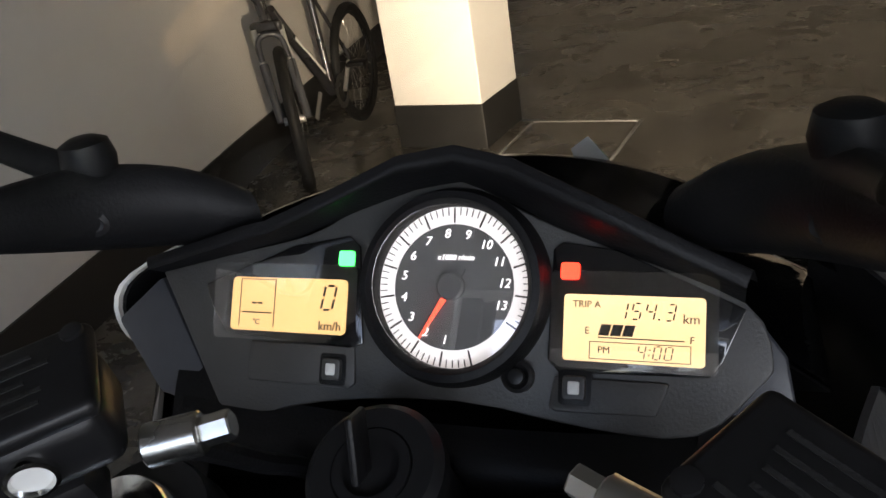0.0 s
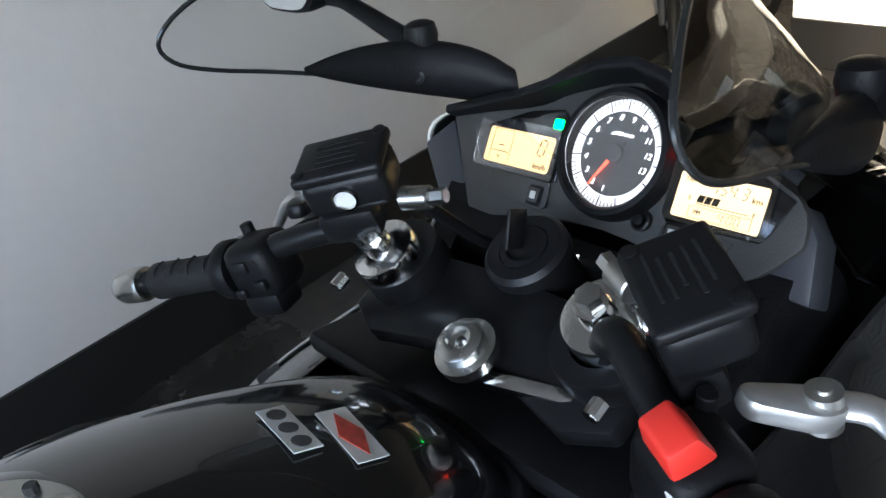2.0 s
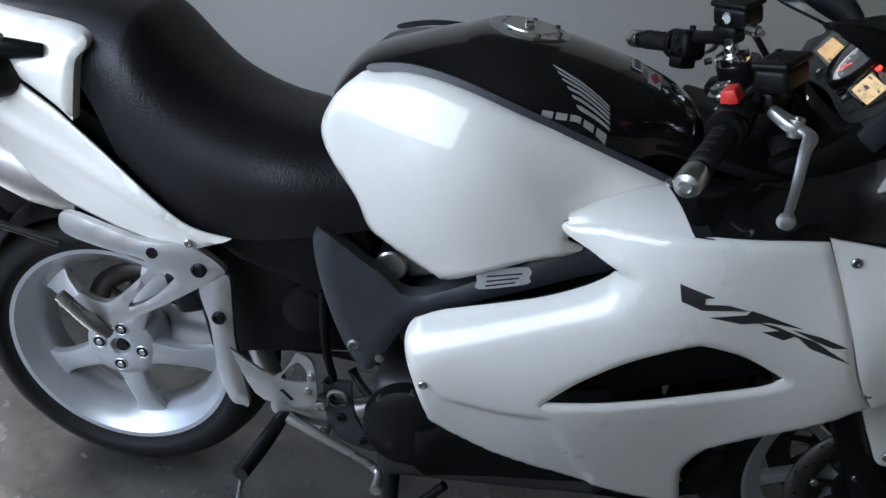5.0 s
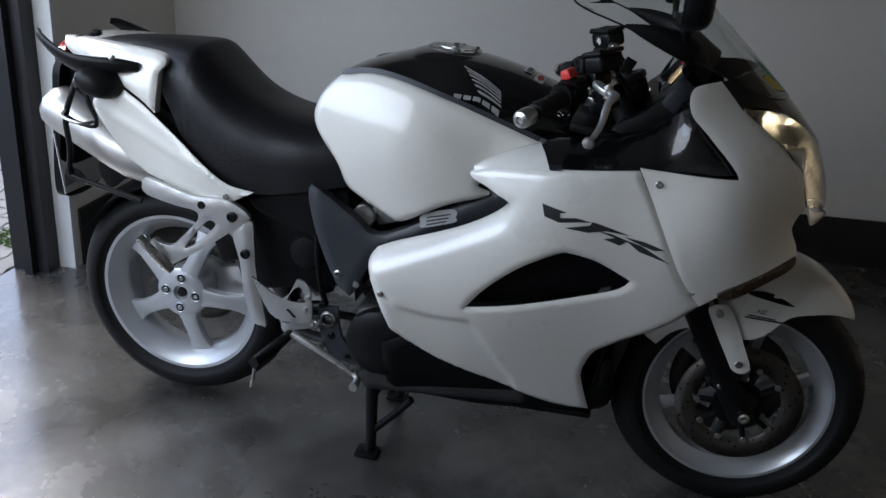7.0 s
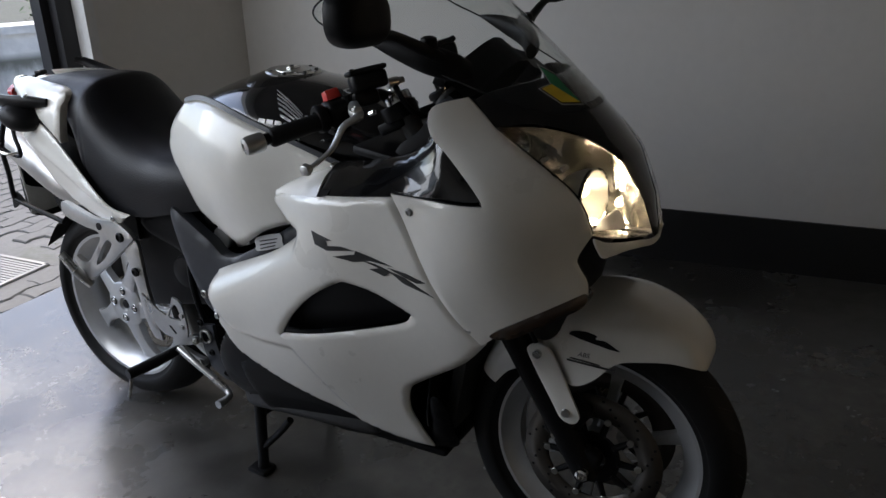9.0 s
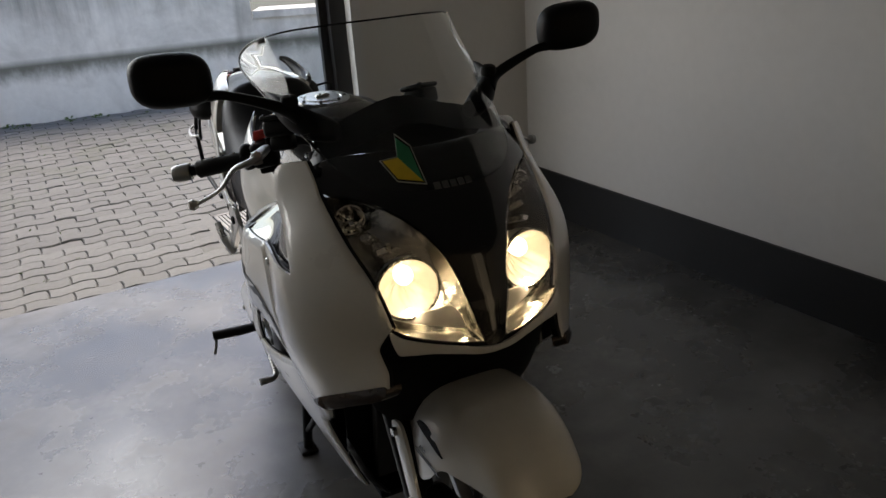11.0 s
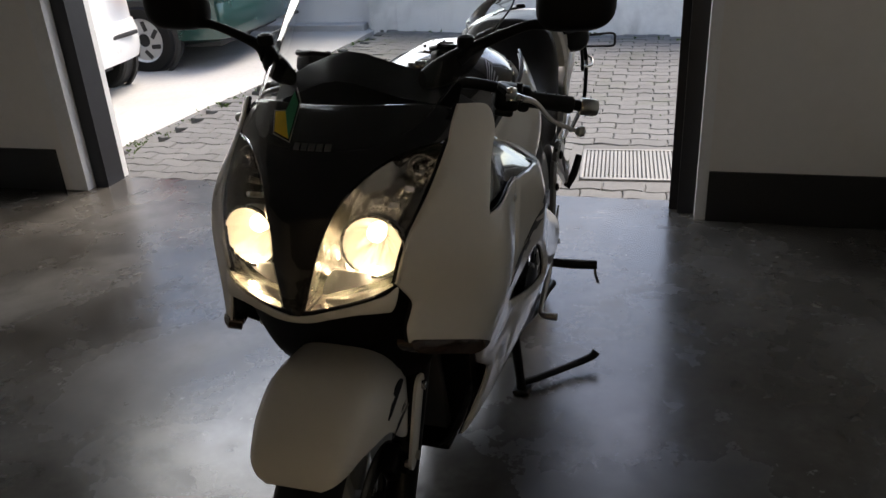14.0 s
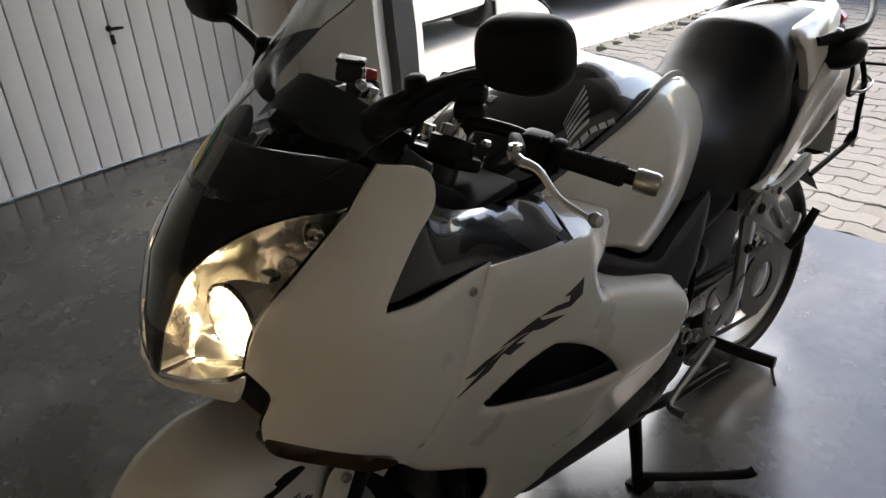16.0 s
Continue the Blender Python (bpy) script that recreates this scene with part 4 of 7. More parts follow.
for sd in (1, -1):
    hl = part("headlight", bm_panel(HL, lambda x, z: nose_y(x, z) - .112, axes="xz", side=sd, roll=0, step=.02), M_BACK, bike, "lit clear headlight")
    part("headlight_back", bm_panel(HL, lambda x, z: nose_y(x, z) - .120, axes="xz", side=sd, roll=0, step=.03, thick=.003), M_PLASTIC, hl, "black back of the headlight")
    bmw = bmesh.new()
    # side walls of the housing between reflector and lens
    P = spline([(a, b, 0) for a, b in HL], 4, True)
    va = [bmw.verts.new((sd * p.x, nose_y(p.x, p.y) - .113, p.y)) for p in P]
    vb = [bmw.verts.new((sd * p.x * .985, nose_y(p.x, p.y) - .004, p.y)) for p in P]
    for i in range(len(P)):
        j = (i + 1) % len(P)
        bmw.faces.new((va[i], va[j], vb[j], vb[i]))
    part("housing", bmw, M_BACK, hl)
    lens = part("lens", bm_panel(HL, nose_y, axes="xz", side=sd, roll=.004, step=.018, thick=.0025, lift=.001), M_LENS, hl, "clear plastic lens")
    lens.visible_shadow = False
    c = Vector((sd * .108, .672, .888))
    ax = Vector((sd * .12, 1, .06)).normalized()
    # clear bowl with upright flutes, deeper than it is wide at the back
    bowl = bm_lathe([(.010, -.036), (.022, -.033), (.034, -.022), (.044, -.004), (.049, .014), (.051, .026), (.053, .026), (.051, .010), (.045, -.008), (.034, -.026), (.010, -.040)], c, ax, 72)
    for v in bowl.verts:
        o = v.co - c
        v.co += ax * (.0036 * math.sin(o.x * 2 * math.pi / .0095))
    part("bowl", bowl, M_BOWL, hl, "round mirror bowl with upright flutes", auto=60)
    part("bowl_ring", bm_lathe([(.050, .022), (.054, .022), (.055, .028), (.050, .028)], c, ax, 48), M_CHROME, hl)
    part("bulb", bm_lathe([(0, -.028), (.012, -.024), (.016, -.008), (.0155, .004), (.010, .012), (0, .015)], c + Vector((0, 0, .014)), ax, 20), M_BULB, hl, "glowing bulb")
    # stepped trim of the dark upper half
    for k in range(4):
        q = Vector((sd * (.128 + .014 * k), .640 - .030 * k, .940 + .014 * k))
        part("reflector_step", bm_box((.020, .030, .012), q, (20 + 12 * k, sd * 18, sd * (-25 - 8 * k)), .002, 1), M_REFLECT, hl)
    part("reflector_shelf", bm_panel([(.155, .842), (.155, .842), (.135, .834), (.06, .818), (.03, .814), (.045, .850), (.075, .848), (.115, .842)], lambda x, z: nose_y(x, z) - .045, axes="xz", side=sd, roll=.004, step=.012), M_SHELF, hl, "bright lower reflector")
    u = Vector((sd * .160, .575, .982))
    part("bowl", bm_lathe([(.006, -.02), (.018, -.014), (.024, .006), (.026, .006), (.019, -.018), (.006, -.024)], u, ax, 28), M_REFLECT, hl)
    part("bulb", bm_lathe([(0, -.015), (.005, -.014), (.005, .004), (0, .007)], u, ax, 12), M_CHROME, hl)
    part("bulb", bm_lathe([(0, -.01), (.005, -.01), (.005, .004), (0, .007)], (sd * .052, .715, .838), ax, 12), M_PARK, hl, "glowing position bulb")
    # extra bulb, added only to brighten the lower reflector
    part("bulb", bm_lathe([(0, -.01), (.005, -.01), (.005, .004), (0, .007)], (sd * .112, .700, .846), ax, 12), M_PARK, hl, "added lower bulb that brightens the reflector")
    # the light that the lit bulb throws ahead
    ld_ = bpy.data.lights.new("headlight_beam", "SPOT")
    ld_.energy, ld_.spot_size, ld_.spot_blend, ld_.shadow_soft_size, ld_.color = 150, radians(80), 0.9, .03, (1.0, .82, .58)
    lo = new("headlight_beam", ld_)
    lo.matrix_world = ASKEW @ look(c + ax * .17, c + ax * 4 + Vector((0, 0, -.15)))

SCR = [(0, 1.035), (.10, 1.035), (.160, 1.06), (.196, 1.115), (.218, 1.160), (.228, 1.180), (.231, 1.196), (.226, 1.217), (.208, 1.241), (.165, 1.262), (.09, 1.272), (0, 1.275)]
SCR_ALL = SCR + [(-a, b) for a, b in SCR[-2:0:-1]]
def screen_y(x, z):
    """The screen's skin: the nose's line, wrapped further back at its sides."""
    return nose_y(x, z) + .004 - 15 * max(0.0, abs(x) - .15) ** 2


ws = part("windscreen", bm_panel(SCR_ALL, screen_y, axes="xz", roll=0, step=.02, thick=.003), M_SCREEN, bike, "clear curved windscreen")
ws.visible_shadow = False
part("screen_edge", bm_tube([(x, screen_y(x, z) - .0015, z) for x, z in (SCR[2:] + [(-a, b) for a, b in SCR[-2:1:-1]])], .0019, 8, 4), M_EDGE, bike, "polished edge of the windscreen")
# painted badge of two leaning leaves
BADGE = [(.047, 1.045), (.083, 1.050), (.095, 1.074), (.071, 1.078), (.063, 1.105), (.048, 1.090)]
bx_, bz_ = .070, 1.073
part("badge_edge", bm_panel([(bx_ + (a - bx_) * 1.18, bz_ + (b - bz_) * 1.18) for a, b in BADGE], nose_y, axes="xz", step=.01, thick=.001, roll=0, lift=.0045, sub=1), M_PALE, bike, "pale badge outline")
part("badge_field", bm_panel([(bx_ + (a - bx_) * 1.11, bz_ + (b - bz_) * 1.11) for a, b in BADGE], nose_y, axes="xz", step=.01, thick=.001, roll=0, lift=.0054, sub=1), M_PLASTIC, bike, "black badge ground")
for o, mat in (((0, 1, 2, 3), M_YELLOW), ((0, 3, 4, 5), M_BADGEGREEN)):
    part("badge_leaf", bm_panel([BADGE[k] for k in o], nose_y, axes="xz", step=.01, thick=.001, roll=0, lift=.0064, sub=1), mat, bike, "yellow and green leaf badge")
for k in range(5):
    part("letter_bar", bm_panel([(-.034 + k * .014, 1.041), (-.023 + k * .014, 1.041), (-.023 + k * .014, 1.032), (-.034 + k * .014, 1.032)], nose_y, axes="xz", step=.02, thick=.001, roll=0, lift=.003, sub=1), M_DIMPRINT, bike)

for sd in (1, -1):
    base = Vector((sd * .196, .416, 1.140))
    head = Vector((sd * .384, .410, 1.221))
    mir = part("mirror", bm_tube([base + Vector((sd * -.01, .02, -.01)), base + Vector((sd * .02, 0, .012)), lerp(base, head, .55), head + Vector((sd * -.045, .005, -.03)), head + Vector((sd * -.02, .008, -.012))], [.013, .0105, .008, .010, .016], 12, 6), M_PLASTIC, bike, "black mirror stalk")
    part("knob", bm_lathe([(0, -.012), (.014, -.010), (.016, 0), (.014, .010), (.008, .013), (0, .014)], base + Vector((0, 0, .018)), (0, 0, 1), 20), M_PLASTIC, mir)
    sec = []
    for d, s in ((.030, .25), (.026, .7), (.012, .95), (-.008, 1.0), (-.020, .97)):
        sec.append([head + Vector((sd * (.066 * s * math.copysign(abs(math.cos(a)) ** .62, math.cos(a))), d, .045 * s * math.copysign(abs(math.sin(a)) ** .7, math.sin(a)) + .012 * s * math.cos(a) * .4)) for a in (2 * math.pi * k / 32 for k in range(32))])
    part("shell", bm_loft(sec, 3), M_PLASTIC, mir, "black rounded mirror shell")
    g = [(.060 * math.copysign(abs(math.cos(a)) ** .62, math.cos(a)), .040 * math.copysign(abs(math.sin(a)) ** .7, math.sin(a)) + .004 * math.cos(a)) for a in (2 * math.pi * k / 32 for k in range(32))]
    pg = part("mirror_glass", bm_plate([(sd * a, b) for a, b in g][::sd], .001), M_MIRROR, mir, "mirror glass", smooth=False)
    pg.matrix_world = Matrix.Translation(head + Vector((0, -.0225, 0))) @ pose(0, 0, 0, 90, 0, 0)
    # black blade between dash and screen, which runs back to a point and carries the mirror
    cov = []
    for x, y, z, w, h_ in ((.128, .462, 1.102, .010, .016), (.150, .452, 1.110, .015, .024), (.175, .435, 1.120, .015, .027), (.196, .405, 1.131, .013, .026), (.206, .365, 1.143, .010, .020), (.211, .330, 1.152, .006, .012), (.213, .300, 1.159, .002, .003)):
        cov.append([(sd * (x + w * math.cos(a)), y + w * .8 * math.cos(a), z + h_ * math.sin(a)) for a in (2 * math.pi * k / 16 for k in range(16))])
    cv = part("screen_blade", bm_loft(cov, 4), M_PLASTIC, bike, "black pointed blade below the windscreen")
    part("screw", bm_lathe([(0, 0), (.007, 0), (.007, .002), (.004, .003), (0, .001)], (sd * .186, .396, 1.126), (sd * -.6, -.8, .1), 16), M_SATIN, cv)
    part("front_indicator", bm_panel([(.565, .652), (.615, .684), (.690, .722), (.714, .730), (.710, .706), (.655, .676), (.600, .648)], lambda a, b: cowl_x(a, max(b, .70)) + .006, side=sd, roll=.010, thick=.028), M_ORANGE, bike, "dark front indicator lens")

# ---- dash and instruments ----
DO, DU = Vector((.008, .420, 1.068)), Vector((0, .55, .835)).normalized()
DX = Vector((1, 0, 0))
DN = DX.cross(DU)
DM = Matrix((DX, DU, DN)).transposed().to_4x4()
DM.translation = DO


def dash_plate(name, outline, thick, lift, mat, parent, label="", bevel=0.0, sub=0):
    return part(name, bm_plate(outline, thick, M=DM @ Matrix.Translation((0, 0, lift)), bevel=bevel, sub=sub), mat, parent, label, auto=30)


def disc_pts(cx, cy, r, n=48):
    return [(cx + r * math.cos(2 * math.pi * k / n), cy + r * math.sin(2 * math.pi * k / n)) for k in range(n)]


def rect(cx, cy, w, h, c=0.0):
    if not c:
        return [(cx - w / 2, cy - h / 2), (cx + w / 2, cy - h / 2), (cx + w / 2, cy + h / 2), (cx - w / 2, cy + h / 2)]
    out = []
    for sx, sy, a0 in ((1, -1, -90), (1, 1, 0), (-1, 1, 90), (-1, -1, 180)):
        for k in range(5):
            a = radians(a0 + k * 22.5)
            out.append((cx + sx * (w / 2 - c) + c * math.cos(a), cy + sy * (h / 2 - c) + c * math.sin(a)))
    return out


def words(text, at, size, mat, parent, M=None, lift=.0, align="CENTER", turn=0.0, thick=.0003, italic=0.0):
    cu = bpy.data.curves.new("words", "FONT")
    cu.body, cu.size, cu.align_x, cu.align_y, cu.extrude, cu.shear = text, size, align, "CENTER", thick, italic
    tmp = new("words", cu)
    me = bpy.data.meshes.new_from_object(tmp)
    bpy.data.objects.remove(tmp)
    bpy.data.curves.remove(cu)
    me.materials.clear()
    me.materials.append(mat)
    me.transform((M or DM) @ Matrix.Translation((at[0], at[1], lift)) @ Matrix.Rotation(radians(turn), 4, "Z"))
    ob = new("lettering", me)
    ob.parent = parent
    return ob


FACE = [(-.191, .013), (-.191, .013), (-.140, .025), (-.088, .037), (-.054, .054), (-.014, .0655), (0, .067), (.014, .064), (.047, .0466), (.091, .0295), (.149, .0065), (.162, -.020), (.155, -.034), (.128, -.058), (.078, -.059), (.006, -.051), (-.075, -.058), (-.123, -.0715), (-.136, -.074), (-.136, -.074)]
dash = dash_plate("dash_panel", FACE, .012, -.014, M_DASH, bike, "grey plastic dash panel", .002, 3)
# hood: rises from the panel's upper edge, rolls over and falls away behind
HOOD = [(-.195, .0135, .006), (-.150, .0245, .012), (-.118, .032, .018), (-.103, .0345, .02), (-.0715, .048, .02), (-.025, .0695, .02), (.0065, .0745, .02), (.037, .0670, .02), (.0665, .0525, .02), (.094, .0395, .02), (.120, .027, .014), (.150, .0135, .006)]
FOOT = [(-.191, .0125), (-.140, .0245), (-.115, .0305), (-.100, .034), (-.070, .0455), (-.022, .062), (.004, .066), (.033, .0545), (.062, .040), (.091, .029), (.118, .019), (.149, .006)]
rows_ = [[DM @ Vector((a, b, -.004)) for a, b in FOOT], [DM @ Vector((lerp(f[0], h_[0], .7), lerp(f[1], h_[1], .7), h_[2] * .8)) for f, h_ in zip(FOOT, HOOD)], [DM @ Vector(h_) for h_ in HOOD], [DM @ Vector((a * 1.01, b + .0045, c)) for a, b, c in HOOD], [DM @ Vector((a * 1.02, b + .008, c - .007)) for a, b, c in HOOD], [DM @ Vector((a * 1.03, b + .006, -.05)) for a, b, c in HOOD]]
part("dash_hood", bm_loft(rows_, 3, closed=False), M_PLASTIC, bike, "black hood round the dash")
# flat side box beyond the panel's end, with a pale edge strip of the cowl
for o in ([(-.229, -.018), (-.196, .0115), (-.140, -.0715), (-.190, -.0615)], [(.168, -.018), (.151, .004), (.134, -.058), (.176, -.062)]):
    dash_plate("side_box", o, .035, -.042, M_FRAME, bike, "dark side box beside the dash", .004)
# raised pads that carry the two push buttons
for o in ([(-.121, -.026), (-.053, -.026), (-.0515, -.046), (-.055, -.049), (-.121, -.0485)], [(.060, -.034), (.116, -.034), (.110, -.050), (.061, -.0515), (.0575, -.049)]):
    dash_plate("button_pad", o, .003, -.002, M_DASH, dash, "", .001)
# rev counter
bez = part("rev_counter", bm_lathe([(.043, .0), (.043, .010), (.046, .014), (.050, .013), (.053, .004), (.053, -.004)], DM @ Vector((.004, .009, 0)), DN, 64), M_PLASTIC, bike, "round white-rimmed rev counter")
TC = (.004, .009)
dash_plate("dial_rim", disc_pts(*TC, .0432), .001, .0005, M_DIALW, bez, "white dial rim")
dash_plate("dial_face", disc_pts(*TC, .0335), .001, .0018, M_DIALG, bez, "dark grey dial face")
for k in range(0, 66):
    a = radians(287 - k * 23.5 * 13.5 / 65)
    big = k % 5 == 0
    r0, r1 = (.0345 if big else .0385), .0425
    c, s = math.cos(a), math.sin(a)
    w = .0005 if big else .00028
    o = [(TC[0] + r0 * c - w * s, TC[1] + r0 * s + w * c), (TC[0] + r0 * c + w * s, TC[1] + r0 * s - w * c), (TC[0] + r1 * c + w * s, TC[1] + r1 * s - w * c), (TC[0] + r1 * c - w * s, TC[1] + r1 * s + w * c)]
    if big or k % 1 == 0:
        dash_plate("dial_mark", o, .0004, .0016, M_LCDINK, bez)
for k in range(1, 14):
    a = radians(287 - k * 23.5)
    words(str(k), (TC[0] + .0285 * math.cos(a), TC[1] + .0285 * math.sin(a)), .0068, M_DIALPRINT, bez, lift=.0031, italic=.2)
words("x1000 r/min", (TC[0] + .001, TC[1] + .0155), .0042, M_DIALPRINT, bez, lift=.0031, italic=.2)
na = radians(239)
nd, nn = Vector((math.cos(na), math.sin(na), 0)), Vector((-math.sin(na), math.cos(na), 0))
dash_plate("needle", [(TC[0] + (nd * a + nn * b).x, TC[1] + (nd * a + nn * b).y) for a, b in ((.006, -.0016), (.033, -.0004), (.033, .0004), (.006, .0016))], .0008, .0045, M_NEEDLE, bez, "red needle")
part("needle_hub", bm_lathe([(0, 0), (.0075, 0), (.0075, .003), (.0065, .004), (0, .004)], DM @ Vector((*TC, .004)), DN, 28), M_DIALG, bez)
dash_plate("needle_tail", [(TC[0] + (nd * a + nn * b).x, TC[1] + (nd * a + nn * b).y) for a, b in ((-.005, -.002), (-.012, -.0016), (-.012, .0016), (-.005, .002))], .001, .0045, M_DIALG, bez)

SEGMENTS = {"0": "abcdef", "1": "bc", "3": "abcdg", "4": "bcfg", "5": "acdfg"}


def seven(text, at, h, parent):
    """Leaning seven-segment figures, each stroke a plate of its own."""
    w, g, t = h * .52, h * .86, h * .095
    x = at[0] - (sum(.38 if ch in ".:" else 1 for ch in text) - 1) * g / 2
    for ch in text:
        if ch in ".:":
            x -= g * .31
            for dy in ((-h * .46,) if ch == "." else (-h * .2, h * .2)):
                dash_plate("segment", rect(x + dy * .18, at[1] + dy, t * 1.2, t * 1.2), .0003, .0022, M_LCDINK, parent)
            x += g * .69
            continue
        for k in SEGMENTS[ch]:
            if k in "adg":
                y = at[1] + {"a": h / 2, "d": -h / 2, "g": 0}[k]
                o = [(-w / 2 + t, 0), (-w / 2 + t * 1.6, t / 2), (w / 2 - t * 1.6, t / 2), (w / 2 - t, 0), (w / 2 - t * 1.6, -t / 2), (-w / 2 + t * 1.6, -t / 2)]
                o = [(x + a + (y + b - at[1]) * .18, y + b) for a, b in o]
            else:
                sx, sy = (1 if k in "bc" else -1), (1 if k in "bf" else -1)
                o = [(t / 2, h * .06), (t / 2, h * .44), (-t / 2, h * .48), (-t / 2, h * .06)]
                o = [(x + sx * w / 2 + a + sy * b * .18, at[1] + sy * b) for a, b in o]
            dash_plate("segment", o, .0003, .0022, M_LCDINK, parent)
        x += g


# two displays with their dark surrounds
BEZL = [(-.155, .006), (-.095, .030), (-.060, .036), (-.053, .030), (-.048, -.024), (-.056, -.027), (-.138, -.022), (-.15, -.006)]
BEZR = [(.057, .030), (.062, .034), (.090, .030), (.150, .003), (.140, -.022), (.134, -.030), (.062, -.032), (.056, -.026)]
dl = dash_plate("display", BEZL, .002, -.001, M_BLACK, bike, "amber speed display in a dark surround", .0008)
dash_plate("lcd", rect(-.0968, -.0045, .076, .031, .003), .0008, .0012, M_LCDORANGE, dl, "lit amber display")
seven("0", (-.0700, .0005), .0135, dl)
words("km/h", (-.0685, -.0155), .0072, M_LCDINK, dl, lift=.0024)
words("--", (-.117, -.003), .012, M_LCDINK, dl, lift=.0024)
words("\u00b0C", (-.117, -.015), .0045, M_LCDINK, dl, lift=.0024)
dash_plate("rule", rect(-.117, -.0095, .020, .0008), .0003, .0022, M_LCDINK, dl)
for o in (rect(-.117, .0098, .024, .0005), rect(-.1053, -.004, .0005, .027), rect(-.1287, -.004, .0005, .027)):
    dash_plate("rule", o, .0003, .0022, M_LCDINK, dl)
words("SELECT", (-.090, -.038), .0082, M_DIMPRINT, dl, lift=.0004)
dr = dash_plate("display", BEZR, .002, -.001, M_BLACK, bike, "amber trip and clock display in a dark surround", .0008)
dash_plate("lcd", rect(.098, -.009, .068, .033, .002), .0008, .0012, M_LCD, dr, "lit amber display")
words("TRIP A", (.0755, .0025), .0048, M_LCDINK, dr, lift=.0024)
seven("154.3", (.1045, .0), .0078, dr)
words("km", (.1255, -.003), .0065, M_LCDINK, dr, lift=.0024)
words("E", (.076, -.0105), .005, M_LCDINK, dr, lift=.0024)
words("F", (.126, -.013), .005, M_LCDINK, dr, lift=.0024)
for k in range(3):
    o = [(.0815 + k * .0058, -.0125), (.0865 + k * .0058, -.0125), (.088 + k * .0058, -.0070), (.083 + k * .0058, -.0070)]
    dash_plate("fuel_bar", o, .0003, .0022, M_LCDINK, dr)
dash_plate("rule", rect(.102, -.0135, .041, .0006), .0003, .0022, M_LCDINK, dr)
words("PM", (.0845, -.0197), .0048, M_LCDINK, dr, lift=.0024)
seven("4:00", (.109, -.0197), .0062, dr)
for o in (rect(.1015, -.0157, .048, .0004), rect(.1015, -.0240, .048, .0004), rect(.0775, -.0198, .0004, .0083), rect(.1255, -.0198, .0004, .0083)):
    dash_plate("rule", o, .0003, .0022, M_LCDINK, dr)
words("RESET", (.0905, -.0395), .0082, M_DIMPRINT, dr, lift=.0004)
dash_plate("indicator_lamp", rect(-.0605, .023, .0095, .0085, .0015), .0012, .0012, M_GREEN, dl, "lit green neutral lamp")
dash_plate("indicator_lamp", rect(.0665, .019, .0095, .0085, .0015), .0012, .0012, M_REDLAMP, dr, "lit red lamp")
for cx, par in ((-.0655, dl), (.0705, dr)):
    dash_plate("button_frame", rect(cx, -.0390, .0175, .0185, .003), .002, -.001, M_SATIN, par, "", .0005)
    dash_plate("button", rect(cx, -.0390, .0115, .0120, .002), .004, .0, M_DASH, par, "square push button", .001)
    dash_plate("button", rect(cx, -.0390, .0060, .0065, .001), .0045, .0, M_PALE, par, "", .0005)
part("trip_knob", bm_lathe([(.0085, -.002), (.0085, .002), (.0065, .003), (.004, .001), (.004, .005), (0, .006)], DM @ Vector((.041, -.0355, 0)), DN, 20), M_SATIN, bike, "small round knob")
# clear covers over the dial and the displays
COVER = DM @ Matrix.Translation((0, 0, .0095)) @ Matrix.Rotation(radians(5.4), 4, "X") @ Matrix.Rotation(radians(2.5), 4, "Y")
FLAT = DM @ Matrix.Translation((0, 0, .0050)) @ Matrix.Rotation(radians(3.0), 4, "X")
for o, par in ((disc_pts(*TC, .0428), bez), (rect(-.098, -.003, .094, .044, .003), dl), (rect(.098, -.005, .080, .048, .003), dr)):
    cg = part("clear_cover", bm_plate(o, .0006, M=COVER if par is bez else FLAT), M_COVER, par, "clear instrument cover", smooth=False)
    cg.visible_shadow = False
# added dark plates that fill the gaps below the steering head
part("head_filler", bm_box((.36, .26, .02), (0, .345, .925), (-8, 0, 0), .008), M_PLASTIC, bike, "added black filler plate round the steering head")
part("tank_gap_filler", bm_box((.47, .36, .016), (0, .29, .845), (0, 0, 0), .006), M_PLASTIC, bike, "added black filler plate between tank and cowl")
# lower dash shroud
part("dash_shroud", bm_loft([[DM @ Vector((a, -.058 - .006 * math.cos(a * 12), -.006)) for a in np.linspace(-.17, .15, 9)], [DM @ Vector((a * .95, -.085, .004)) for a in np.linspace(-.17, .15, 9)], [DM @ Vector((a * .9, -.12, -.02)) for a in np.linspace(-.17, .15, 9)], [DM @ Vector((a * .9, -.20, -.09)) for a in np.linspace(-.17, .15, 9)]], 3, closed=False), M_PLASTIC, bike, "black lower dash shroud")
for sd in (1, -1):
    # side boxes between dash and cowl
    part("dash_side", bm_panel([(.30, .90), (.31, .95), (.36, .985), (.40, 1.025), (.43, 1.03), (.46, .99), (.46, .92)], lambda a, b: .170 + (a - .38) * .15, side=sd, roll=.008, thick=.03), M_PLASTIC, bike, "dark side cover beside the dash")

